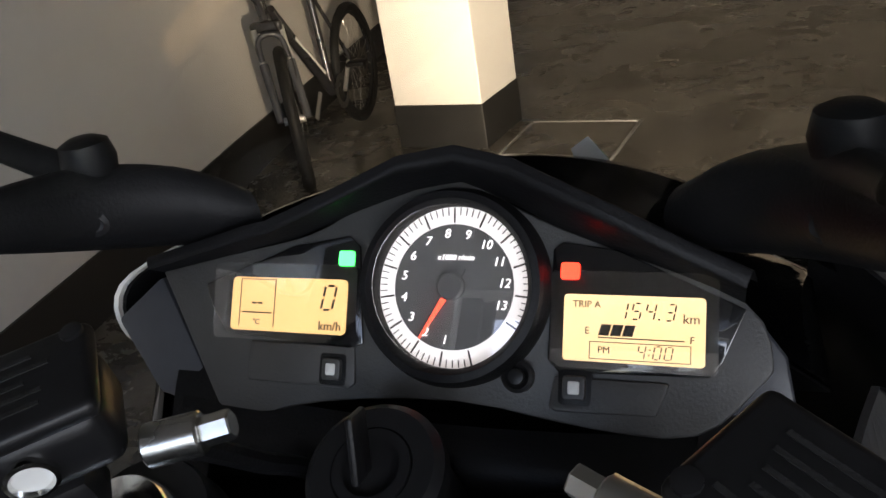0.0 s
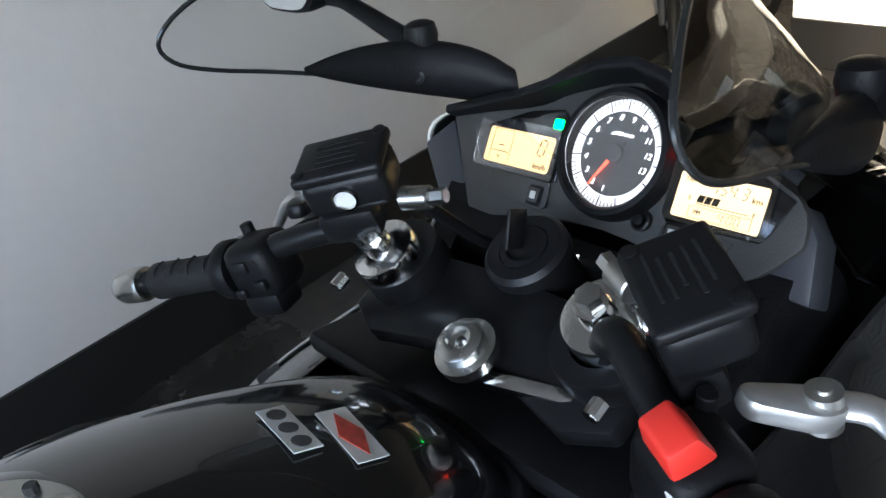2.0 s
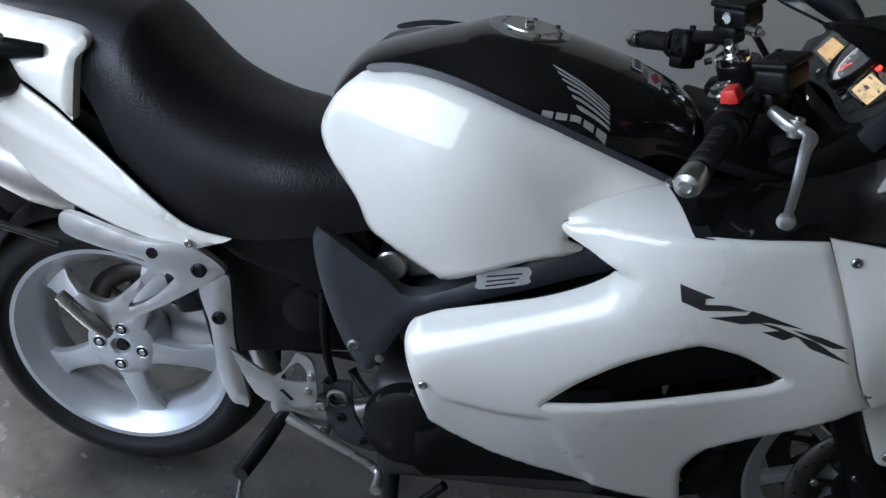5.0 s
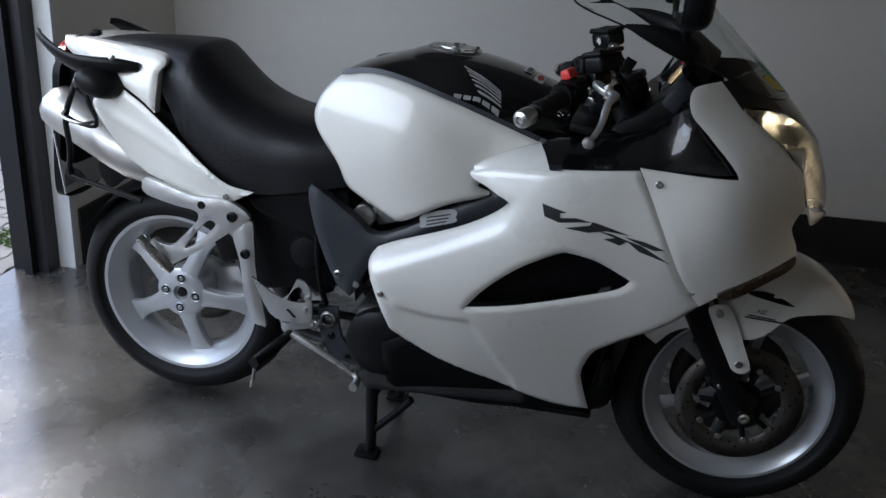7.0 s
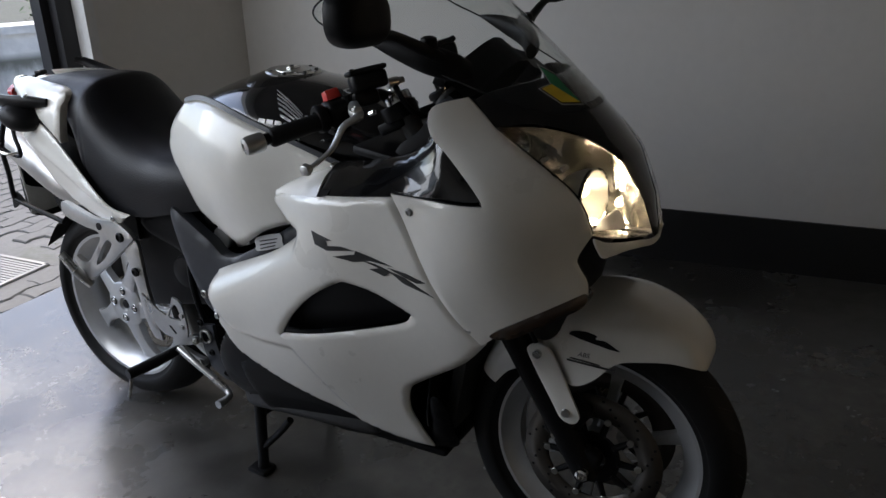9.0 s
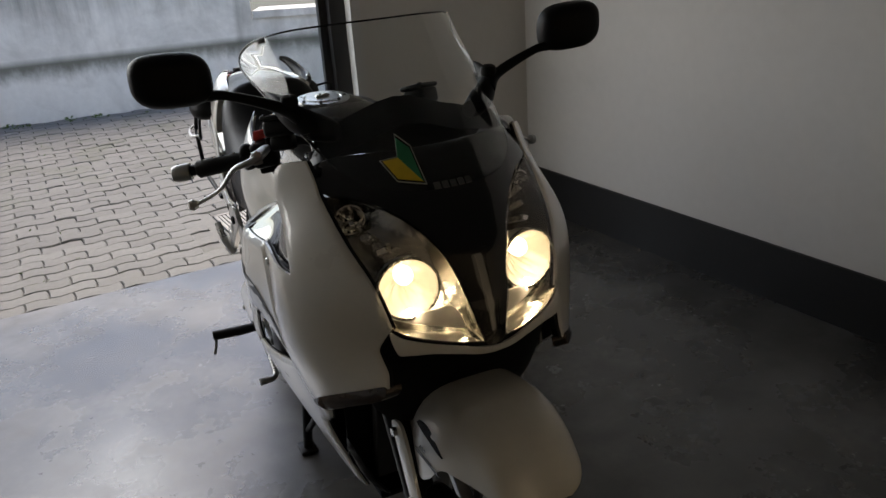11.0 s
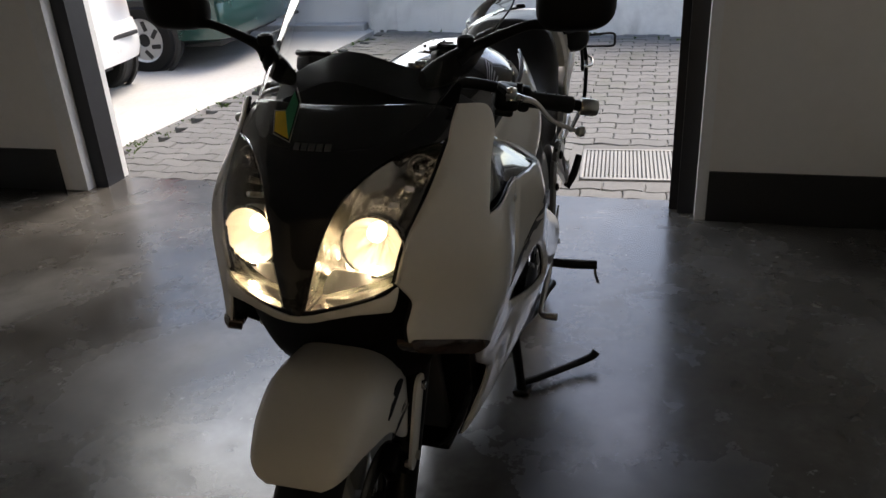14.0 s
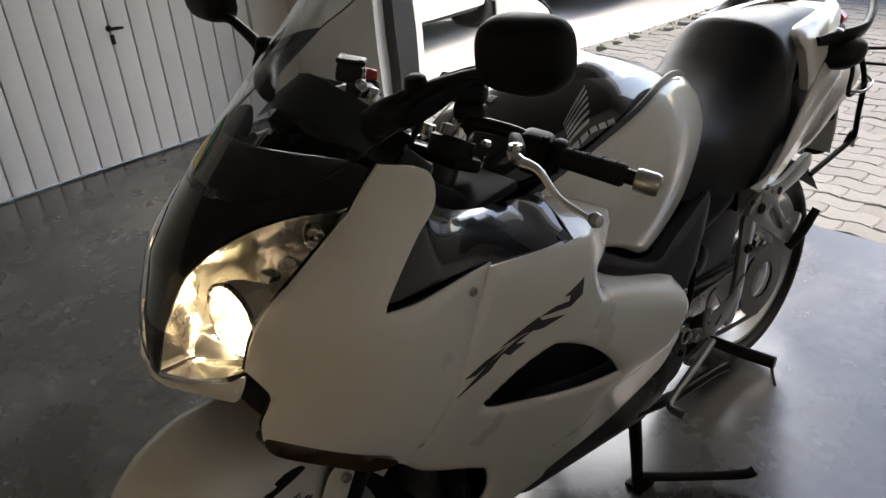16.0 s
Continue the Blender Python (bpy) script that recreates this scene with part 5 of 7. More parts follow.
# ---- steering: forks, top clamp, bars, controls ----
RK = Vector((0, -.43, .90)).normalized()
clamp = Vector((0, .285, 1.005))
for sd in (1, -1):
    top = Vector((sd * .105, .275, 1.035))
    bot = Vector((sd * .098, .700, .31))
    fork = part("fork_leg", bm_cyl(lerp(bot, top, .48), top, .0215, seg=28), M_DARKMETAL, bike, "dark telescopic fork leg")
    part("slider", bm_lathe([(0, 0), (.028, 0), (.030, .01), (.030, .36), (.033, .365), (.033, .38), (.024, .385)], bot + Vector((0, 0, -.03)), top - bot, 28), M_SATIN, fork, "black fork slider")
    part("fork_cap", bm_lathe([(0.028, -.012), (.028, .002), (.0268, .0045), (.024, .005), (.0125, .006), (.0118, .016), (.0105, .018), (.003, .018), (.003, .014), (0, .014)], top, top - bot, 40), M_MACHINED, fork, "bright turned fork cap")
    part("adjuster", bm_lathe([(0, 0), (.009, 0), (.009, .010), (0, .012)], top + RK * .018, RK, 6), M_STEEL, fork)
    # clip-on bar
    root, tip = Vector((sd * .115, .262, 1.035)), Vector((sd * .368, .146, .992 if sd > 0 else .974))
    mid_ = lerp(root, tip, .30)
    bar = part("handlebar", bm_tube([root + Vector((0, .01, -.01)), root + Vector((sd * .02, 0, .012)), mid_ + Vector((0, 0, .016)), lerp(root, tip, .45) + Vector((0, 0, .006)), tip], .0115, 14, 6), M_SATIN, bike, "black clip-on handlebar")
    part("bar_clamp", bm_lathe([(.022, -.015), (.036, -.015), (.037, -.012), (.037, .012), (.036, .015), (.022, .015)], top - RK * .028, RK, 28), M_SATIN, bar)
    part("clamp_bolt", bm_cyl(top + Vector((sd * .028, -.03, -.025)), top + Vector((sd * .028, -.042, -.03)), .006, seg=8), M_CHROME, bar)
    d = (tip - root).normalized()
    g0, g1 = lerp(root, tip, .50), tip - d * .012
    grip = part("grip", bm_lathe([(.012, 0), (.021, .001), (.022, .006), (.0175, .009), (.0165, .03), (.0172, .075), (.0180, .108), (.0150, .112), (.012, .113)], g0, d, 28), M_GRIP, bar, "black rubber grip")
    for k in range(4):
        q = g0 + d * (.025 + k * .022)
        part("grip_rib", bm_tube([q + Vector((0, -.016, .004)), q + d * .004 + Vector((0, -.011, .0145)), q + d * .009 + Vector((0, .003, .0185))], .0016, 6, 4), M_GRIP, grip)
    part("bar_weight", bm_lathe([(.012, -.006), (.0165, -.005), (.0178, 0), (.0178, .024), (.0155, .031), (.008, .034), (.006, .031), (0, .031)], tip - d * .010, d, 28), M_STEEL, bar, "steel bar-end weight")
    # switch block
    sw = lerp(root, tip, .40) if sd < 0 else Vector((.213, .216, 1.022))
    rot = Matrix.Translation(sw) @ d.to_track_quat("X" if sd > 0 else "-X", "Z").to_matrix().to_4x4()
    b = bm_box((.052, .050, .054), (0, 0, 0), bevel=.013, seg=3)
    b = merge(b, bm_box((.040, .034, .022), (0, -.008, -.030), bevel=.006))
    b = merge(b, bm_lathe([(.016, -.006), (.025, -.006), (.027, -.002), (.027, .008), (.024, .012), (.016, .012)], (sd * .034, 0, 0), (sd, 0, 0), 28))
    b = merge(b, bm_cyl((-.018, .018, -.010), (-.018, .018, .034), .006, seg=10))
    b.transform(rot)
    blk = part("switch_block", b, M_PLASTIC, bar, "black switch block")
    if sd > 0:
        b = bm_box((.032, .026, .020), (0, -.012, .034), (24, 0, 0), bevel=.003, taper=(.88, .7))
        b.transform(rot)
        part("kill_switch", b, M_RED, blk, "red engine stop switch")
        b = bm_box((.010, .008, .004), (.014, -.020, .016), bevel=.001)
        b.transform(rot)
        part("mark", b, M_PALE, blk)
    else:
        for q, s in (((-.004, -.022, .010), (.018, .012, .012)), ((.012, -.024, -.008), (.012, .012, .010)), ((-.014, -.022, -.014), (.012, .014, .010))):
            b = bm_box(s, q, bevel=.003)
            b.transform(rot)
            part("switch", b, M_SATIN, blk)
    # lever with its bracket
    lp = Vector((sd * .244, .286, 1.034))
    bo = [(-.034, -.030), (-.024, -.034), (-.010, -.026), (.004, -.016), (.010, -.005), (.008, .008), (-.003, .010), (-.013, .003), (-.028, -.013), (-.036, -.023)]
    br = part("lever_bracket", bm_plate([(sd * a, b_) for a, b_ in bo][::sd], .014, M=Matrix.Translation(lp + Vector((0, 0, -.007))) @ pose(0, 0, 0, -6, sd * 12, 0), bevel=.004, sub=3), M_ALU if sd > 0 else M_SATIN, bar, "flat lever bracket")
    part("pivot_bolt", bm_lathe([(0, .014), (.004, .014), (.0045, .012), (.0095, .012), (.010, .009), (.010, -.012), (0, -.012)], lp, (0, -.1, 1), 18), M_STEEL, br)
    part("bracket_hole", bm_lathe([(0, .0095), (.0065, .0095), (.0065, .006), (0, .006)], lp + Vector((sd * -.018, -.019, .001)), (sd * -.2, -.1, 1), 16), M_SATIN, br)
    part("lever", bm_tube([lp + Vector((sd * -.004, 0, 0)), lp + Vector((sd * .020, .014, -.003)), lp + Vector((sd * .048, .004, -.014)), lerp(lp, Vector((sd * .372, .268, .960)), .62) + Vector((0, .008, -.004)), Vector((sd * .368, .268, .960))], [.010, .0105, .0078, .0064, .0054], 14, 6, flat=.62), M_ALU, br, "bright brake lever" if sd > 0 else "bright clutch lever")
    part("lever_ball", bm_lathe([(0, -.011), (.007, -.009), (.0115, 0), (.009, .008), (0, .011)], (sd * .374, .266, .9595), (sd, 0, 0), 20), M_ALU, br)
    # fluid reservoir
    rc = Vector((-.116, .262, 1.095)) if sd < 0 else Vector((.180, .268, 1.081))
    R = pose(*rc, 14, sd * 8, sd * -38)
    b = bm_box((.070, .048, .034), (0, 0, 0), bevel=.009, seg=3)
    b = merge(b, bm_box((.074, .052, .010), (0, 0, .020), bevel=.0045, seg=3))
    b = merge(b, bm_box((.05, .03, .03), (sd * .01, -.01, -.03), bevel=.008))
    b.transform(R)
    res = part("fluid_reservoir", b, M_SATIN, bike, "black brake fluid reservoir" if sd > 0 else "black clutch fluid reservoir")
    b = bm_lathe([(.0075, 0), (.0105, 0), (.0105, .003), (.0085, .0035), (.0075, .001)], (0, -.024, .000), (0, -1, 0), 24)
    b.transform(R)
    part("sight_ring", b, M_CHROME, res, "bright sight glass ring")
    b = bm_lathe([(0, 0), (.0078, 0), (.0078, .0012), (0, .0012)], (0, -.024, .000), (0, -1, 0), 24)
    b.transform(R)
    part("sight_glass", b, M_PALE, res)
    for q in ((-.030, -.019), (.030, .019)):
        b = bm_lathe([(0, 0), (.005, 0), (.005, .002), (0, .003)], (*q, .0245), (0, 0, 1), 12)
        b.transform(R)
        part("screw", b, M_SATIN, res)
    for k in range(5):
        b = bm_box((.040 - .006 * (k % 3), .0022, .0006), (-.004 + .004 * (k % 2), -.014 + k * .007, .0255))
        b.transform(R)
        part("writing_bar", b, M_GRIP, res)
    q0 = rc + Vector((-sd * .045, .012, -.012))
    part("banjo", merge(bm_cyl(q0, q0 + Vector((-sd * .022, .010, .002)), .0095, seg=14), bm_cyl(q0 + Vector((-sd * .022, .010, .002)), q0 + Vector((-sd * .034, .015, .004)), .0065, seg=6)), M_STEEL, res, "steel hose union")
    part("hose", bm_tube([q0 + Vector((-sd * .012, .01, -.006)), q0 + Vector((-sd * .008, .05, -.05)), Vector((sd * .06, .37, .98)), Vector((sd * .05, .42, .86))], .0055, 8, 6), M_PLASTIC, bike, "black hydraulic hose")
tc = part("top_clamp", bm_plate([(-.135, -.030), (-.10, -.045), (-.04, -.030), (.04, -.030), (.10, -.045), (.135, -.030), (.135, .030), (.09, .04), (.04, .045), (-.04, .045), (-.09, .04), (-.135, .030)], .022, M=Matrix.Translation((0, .285, .975)) @ frame_of(RK).to_4x4() @ pose(0, 0, 0, 0, 0, 0), bevel=.005), M_SATIN, bike, "black top fork clamp")
part("clamp_edge", bm_box((.078, .012, .010), (.068, .252, .982), (25, 0, 16), .003), M_MACHINED, bike, "bare metal edge of the top clamp")
part("stem_nut", bm_lathe([(.024, -.006), (.024, .003), (.018, .004), (.018, .012), (.015, .014), (.010, .014), (.0095, .010), (.005, .009), (.005, .002), (0, .002)], clamp + Vector((.014, -.042, -.006)), RK, 24), M_STEEL, bike, "bright steering stem nut")
ign = part("ignition_lock", bm_lathe([(0, -.06), (.030, -.06), (.030, -.012), (.034, -.010), (.034, 0), (.030, .004), (.020, .004), (.018, .000), (0, .000)], (0, .325, 1.035), RK, 32), M_SATIN, bike, "ignition lock with key")
part("lock_ring", bm_lathe([(.014, .002), (.019, .002), (.019, .005), (.014, .005)], (0, .325, 1.035), RK, 28), M_SATIN, ign)
part("key", bm_box((.004, .026, .030), (0, .318, 1.056), (-25, 0, 15), .002), M_PLASTIC, ign, "black key head")
words("H\u00b7I\u00b7S\u00b7S", (-.008, -.0775), .0075, M_DIALPRINT, ign, lift=.008)

# ---- wheels ----


def wheel(name, at, tyre_r, tyre_w, rim_w, spokes, label, dish=0.0, fat=1.0, phase=.35, nuts=5):
    """A wheel about the x axis: tyre, rim with spokes and hub."""
    e = new(name)
    e.matrix_world = Matrix.Translation(at)
    e.parent = bike
    tagged(e, label)
    hw, rr = tyre_w / 2, .224
    half = [(rr - .006, rim_w / 2 - .004), (rr + .010, hw * .84), (lerp(rr, tyre_r, .22), hw * .96), (lerp(rr, tyre_r, .45), hw * .95), (lerp(rr, tyre_r, .74), hw * .74), (tyre_r - .008, hw * .38)]
    prof = [(a, -b) for a, b in half] + [(tyre_r, 0)] + half[::-1]
    prof = [(p.x, p.y) for p in spline([(a, b, 0) for a, b in prof], 3)]
    tyre = part("tyre", bm_lathe(prof, (0, 0, 0), (1, 0, 0), 80), M_RUBBER, e, "black road tyre")
    # tread grooves as shallow dark ribs
    for k in range(36):
        a = 2 * math.pi * k / 36
        for sgn in (1, -1):
            pts = []
            for q, off in ((.12, .0), (.5, .09), (.82, .16)):
                r = float(np.interp(q * hw, [0, hw * .38, hw * .74, hw * .95], [tyre_r, tyre_r - .008, lerp(rr, tyre_r, .74), lerp(rr, tyre_r, .45)])) + .0002
                b = a + sgn * off + (.5 if sgn < 0 else 0) * 2 * math.pi / 36
                pts.append((sgn * q * hw, r * math.cos(b), r * math.sin(b)))
            groove = bm_tube(pts, .0018, 4, 3)
            part("tread_groove", groove, M_SATIN, tyre)
    w2 = rim_w / 2
    rim = [(rr + .008, w2), (rr + .010, w2 - .004), (rr - .002, w2 - .008), (rr - .010, w2 - .016), (rr - .034, w2 * .45), (rr - .036, 0), (rr - .034, -w2 * .45), (rr - .010, -w2 + .016), (rr - .002, -w2 + .008), (rr + .010, -w2 + .004), (rr + .008, -w2), (rr - .008, -w2 + .002), (rr - .018, -w2 + .014), (rr - .044, -w2 * .4), (rr - .046, 0), (rr - .044, w2 * .4), (rr - .018, w2 - .014), (rr - .008, w2 - .002), (rr + .008, w2)]
    part("rim", bm_lathe(rim, (0, 0, 0), (1, 0, 0), 80), M_RIM, e, "silver alloy rim")
    hub = part("hub", bm_lathe([(0, -.05), (.038, -.05), (.046, -.03), (.046, dish + .02), (.038, dish + .032), (.020, dish + .034), (.016, dish + .028), (0, dish + .028)] if nuts == 5 else [(0, -.05), (.05, -.05), (.068, -.02), (.072, dish - .010), (.071, dish + .010), (.064, dish + .0155), (.022, dish + .016), (.017, dish + .006), (0, dish + .006)], (0, 0, 0), (1, 0, 0), 40), M_RIM, e, "silver hub")
    for k in range(spokes):
        a = 2 * math.pi * k / spokes + phase
        sec = []
        for r, w, t, xo in ((.030, .036 * fat, .030, dish), (.060, .029 * fat, .030, dish), (.085, .024 * fat, .028, dish * .96), (.12, .022 * fat, .026, dish * .85), (.155, .024 * fat, .024, dish * .68), (.178, .032 * fat, .022, dish * .55), (.192, .045 * min(fat, 1.6), .020, dish * .45)):
            cx = Vector((0, math.cos(a), math.sin(a))) * r
            tn = Vector((0, -math.sin(a), math.cos(a)))
            ring = []
            for m in range(12):
                th = 2 * math.pi * m / 12
                ring.append(cx + tn * (w * .5 * math.copysign(abs(math.cos(th)) ** .32, math.cos(th))) + Vector((xo + t * .5 * math.copysign(abs(math.sin(th)) ** .32, math.sin(th)), 0, 0)))
            sec.append(ring)
        part("spoke", bm_loft(sec, 3), M_RIM, e)
    for k in range(nuts):
        a = 2 * math.pi * k / nuts + phase
        r = .030 if nuts == 5 else .044
        x0 = dish + (.034 if nuts == 5 else .016)
        q = Vector((x0, r * math.cos(a), r * math.sin(a)))
        if nuts == 4:
            part("nut_recess", bm_lathe([(.0125, -.006), (.0150, .0005), (.0135, .002), (.0115, .0005), (.0105, -.006)], q, (1, 0, 0), 20), M_RIM, e)
            part("nut_well", bm_lathe([(0, .0002), (.0122, .0002), (.0122, .0008), (0, .0008)], q, (1, 0, 0), 20), M_SATIN, e)
        part("wheel_nut", bm_cyl(q - Vector((.014, 0, 0)), q + Vector((.003, 0, 0)), .0075, seg=6), M_STEEL, e)
    return e


def brake_disc(par, x, r_out, r_in, out):
    bmd = bmesh.new()
    n = 60
    rings = []
    for xx in (x - .0025, x + .0025):
        rings.append([[bmd.verts.new((xx, r * math.cos(2 * math.pi * k / n), r * math.sin(2 * math.pi * k / n))) for k in range(n)] for r in (r_in, r_out)])
    for k in range(n):
        k2 = (k + 1) % n
        bmd.faces.new((rings[0][0][k], rings[0][1][k], rings[0][1][k2], rings[0][0][k2]))
        bmd.faces.new((rings[1][0][k2], rings[1][1][k2], rings[1][1][k], rings[1][0][k]))
        bmd.faces.new((rings[0][1][k], rings[1][1][k], rings[1][1][k2], rings[0][1][k2]))
        bmd.faces.new((rings[0][0][k2], rings[1][0][k2], rings[1][0][k], rings[0][0][k]))
    d = part("brake_disc", bmd, M_DISC, par, "drilled steel brake disc")
    hb = None
    for k in range(48):
        a = 2 * math.pi * k / 48
        r = lerp(r_in + .008, r_out - .008, (k % 4) / 3)
        hb = bm_cyl((x + out * .0020, r * math.cos(a), r * math.sin(a)), (x + out * .0030, r * math.cos(a), r * math.sin(a)), .0032, seg=8, bm=hb)
    tagged(part("disc_holes", hb, M_SATIN, par), kind="stuff")
    part("disc_carrier", bm_lathe([(.030, x - .004), (.060, x - .004), (.060, x + .004), (.030, x + .004), (.030, x - .004)], (0, 0, 0), (1, 0, 0), 40), M_SATIN, par, "black disc carrier")
    for k in range(10):
        a = 2 * math.pi * k / 10
        c, s = math.cos(a), math.sin(a)
        part("carrier_arm", bm_cyl((x, .055 * c, .055 * s), (x, (r_in + .006) * c, (r_in + .006) * s), .008, .006, seg=8), M_SATIN, par)
    for k in range(10):
        a = 2 * math.pi * k / 10
        part("rivet", bm_cyl((x + out * .001, r_in * math.cos(a), r_in * math.sin(a)), (x + out * .007, r_in * math.cos(a), r_in * math.sin(a)), .0075, seg=12), M_STEEL, par)


fw = wheel("front_wheel", (0, .694, .30), .300, .120, .089, 6, "front wheel with black tyre and silver rim", 0.0)
for sd in (1, -1):
    brake_disc(fw, sd * .062, .148, .098, sd)
rw = wheel("rear_wheel", (0, -.768, .33), .306, .176, .140, 5, "rear wheel with black tyre and five silver spokes", .045, 2.0, -.09, 4)
brake_disc(rw, -.055, .128, .085, -1)
part("axle", bm_cyl((-.13, .694, .30), (.13, .694, .30), .012, seg=20), M_STEEL, bike, "front axle")
part("axle_end", bm_lathe([(0, 0), (.013, 0), (.013, .008), (.008, .010), (.008, .004), (0, .004)], (.128, .694, .30), (1, 0, 0), 20), M_CHROME, bike)
part("axle_nut", bm_cyl((.045, -.768, .33), (.058, -.768, .33), .015, .013, seg=24), M_SATIN, bike, "rear axle nut")
for sd in (1, -1):
    cal = part("brake_caliper", merge(bm_box((.036, .060, .110), (sd * .085, .648, .395), (-32, 0, 0), .012, 3), bm_box((.020, .036, .070), (sd * .108, .645, .395), (-32, 0, 0), .008, 3)), M_SATIN, bike, "black brake caliper")
    for k in (-1, 1):
        part("bolt", bm_cyl((sd * .112, .648 + k * .018, .395 + k * .026), (sd * .124, .648 + k * .018, .395 + k * .026), .008, seg=8), M_STEEL, cal)
    part("axle_lug", bm_box((.034, .060, .070), (sd * .098, .69, .315), (-25, 0, 0), .014, 3), M_SATIN, bike)
    part("brake_hose", bm_tube([(sd * .11, .64, .45), (sd * .12, .60, .54), (sd * .10, .52, .68), (sd * .05, .44, .84)], .005, 8, 6), M_PLASTIC, bike, "black brake hose")

# ---- front mudguard ----


def mud_ring(ang, R, w, drop, n=9):
    c = Vector((0, .726 + R * math.cos(ang), .286 + R * math.sin(ang)))
    rad = Vector((0, math.cos(ang), math.sin(ang)))
    out = []
    for k in range(-n, n + 1):
        u = k / n
        x = w * math.sin(u * math.pi / 2) if abs(u) < 1 else w * u
        out.append(c + Vector((x, 0, 0)) - rad * (drop * abs(u) ** 3.0))
    return out


secs = []
for a, R, w, d in ((56, .318, .050, .004), (58, .330, .072, .012), (62, .346, .090, .03), (68, .362, .101, .055), (76, .376, .113, .085), (86, .386, .122, .115), (96, .388, .127, .16), (108, .386, .125, .17), (122, .374, .098, .12), (138, .352, .084, .07), (150, .338, .078, .05)):
    secs.append(mud_ring(radians(a), R, w * .94, d))
mud = part("front_mudguard", bm_loft(secs, 4, closed=False), M_WHITE, bike, "pearl white front mudguard")
sol = mud.modifiers.new("thickness", "SOLIDIFY")
sol.thickness, sol.offset = .004, -1
for sd in (1, -1):
    part("mudguard_stay", bm_panel([(.568, .560), (.60, .572), (.625, .55), (.665, .47), (.682, .43), (.67, .412), (.645, .418), (.625, .45), (.585, .52)], lambda a, b: .130 + (.55 - b) * .02, side=sd, roll=.006, thick=.006), M_WHITE, mud, "white mudguard stay")
    for a, b in ((.592, .553), (.655, .436)):
        part("bolt", bm_cyl((sd * .126, a, b), (sd * .138, a, b), .009, seg=12), M_STEEL, mud)
    part("mud_vent", bm_panel([(.648, .600), (.668, .609), (.702, .607), (.750, .585), (.702, .590)], lambda a, b: .1135 - max(0.0, b - .58) * .28, side=sd, roll=0, thick=.004, lift=.004, sub=2), M_PLASTIC, mud, "black slot in the mudguard")
    for a0, a1, b0, b1 in ((.649, .745, .5505, .5465), (.655, .715, .5555, .5525)):
        part("writing_bar", bm_panel([(a0, b0), (a1, b0 - .004), (a1, b1 - .004), (a0, b1)], lambda a, b: .1195, side=sd, roll=0, thick=.0006, lift=.0005, sub=1), M_GREYPRINT, mud)
    words("ABS", (0, 0), .014, M_GREYPRINT, mud, M=Matrix(((0, 0, sd, sd * .1202), (sd, 0, 0, .682), (0, 1, 0, .565), (0, 0, 0, 1))), italic=.25)

# ---- frame, engine, stand, pegs ----
for sd in (1, -1):
    FR = [(-.356, .73), (-.335, .722), (-.25, .665), (-.17, .632), (.06, .770), (.12, .80), (.12, .74), (.066, .711), (-.17, .590), (-.205, .555), (-.245, .470), (-.27, .474), (-.295, .505), (-.335, .60), (-.358, .69)]
    fr = part("frame_spar", bm_panel(FR, lambda a, b: .166 + min(0, a + .1) * -.05, side=sd, roll=.014, thick=.03), M_FRAME, bike, "dark grey frame spar")
    part("frame_hole", bm_lathe([(0, 0), (.011, 0), (.011, .002), (0, .002)], (sd * .1695, -.285, .578), (sd, 0, 0), 20), M_SATIN, fr)
    part("bolt", bm_lathe([(0, -.02), (.011, -.02), (.011, .004), (.007, .006), (.006, .002), (0, .002)], (sd * .172, -.281, .518), (sd, 0, 0), 16), M_STEEL, fr)
    part("bolt", bm_lathe([(0, -.02), (.008, -.02), (.008, .003), (0, .004)], (sd * .172, -.235, .498), (sd, 0, 0), 16), M_STEEL, fr)
    part("subframe_cover", bm_panel([(-.52, .665), (-.40, .70), (-.33, .70), (-.31, .62), (-.33, .55), (-.40, .60), (-.50, .63)], lambda a, b: .140, side=sd, roll=.012, thick=.02), M_PLASTIC, bike, "black cover below the seat")
part("plate_label", bm_panel([(-.085, .700), (-.012, .722), (-.008, .702), (-.010, .690), (-.085, .666), (-.089, .68)], lambda a, b: .166, roll=0, thick=.001, lift=.0025, step=.02, sub=2), M_LABEL, bike, "silver rating label")
for k in range(4):
    zz = .712 - k * .009
    part("writing_bar", bm_panel([(-.075, zz - .018), (-.02 - k * .004, zz - .002), (-.02 - k * .004, zz - .005), (-.075, zz - .021)], lambda a, b: .166, roll=0, thick=.0006, lift=.0036, step=.03, sub=1), M_GREYPRINT, bike)
part("throttle_body", merge(bm_cyl((-.14, -.235, .66), (.135, -.235, .66), .028, seg=20), bm_box((.24, .05, .05), (0, -.19, .665), (20, 0, 0), .008)), M_STEEL, bike, "metal parts below the tank")
eng = part("engine", bm_box((.30, .44, .24), (0, -.02, .33), (6, 0, 0), .03, 3), M_DARKMETAL, bike, "dark engine block")
part("cylinder", bm_box((.24, .20, .22), (0, .14, .52), (-40, 0, 0), .02, 2), M_DARKMETAL, eng)
part("cylinder", bm_box((.24, .18, .22), (0, -.12, .52), (30, 0, 0), .02, 2), M_DARKMETAL, eng)
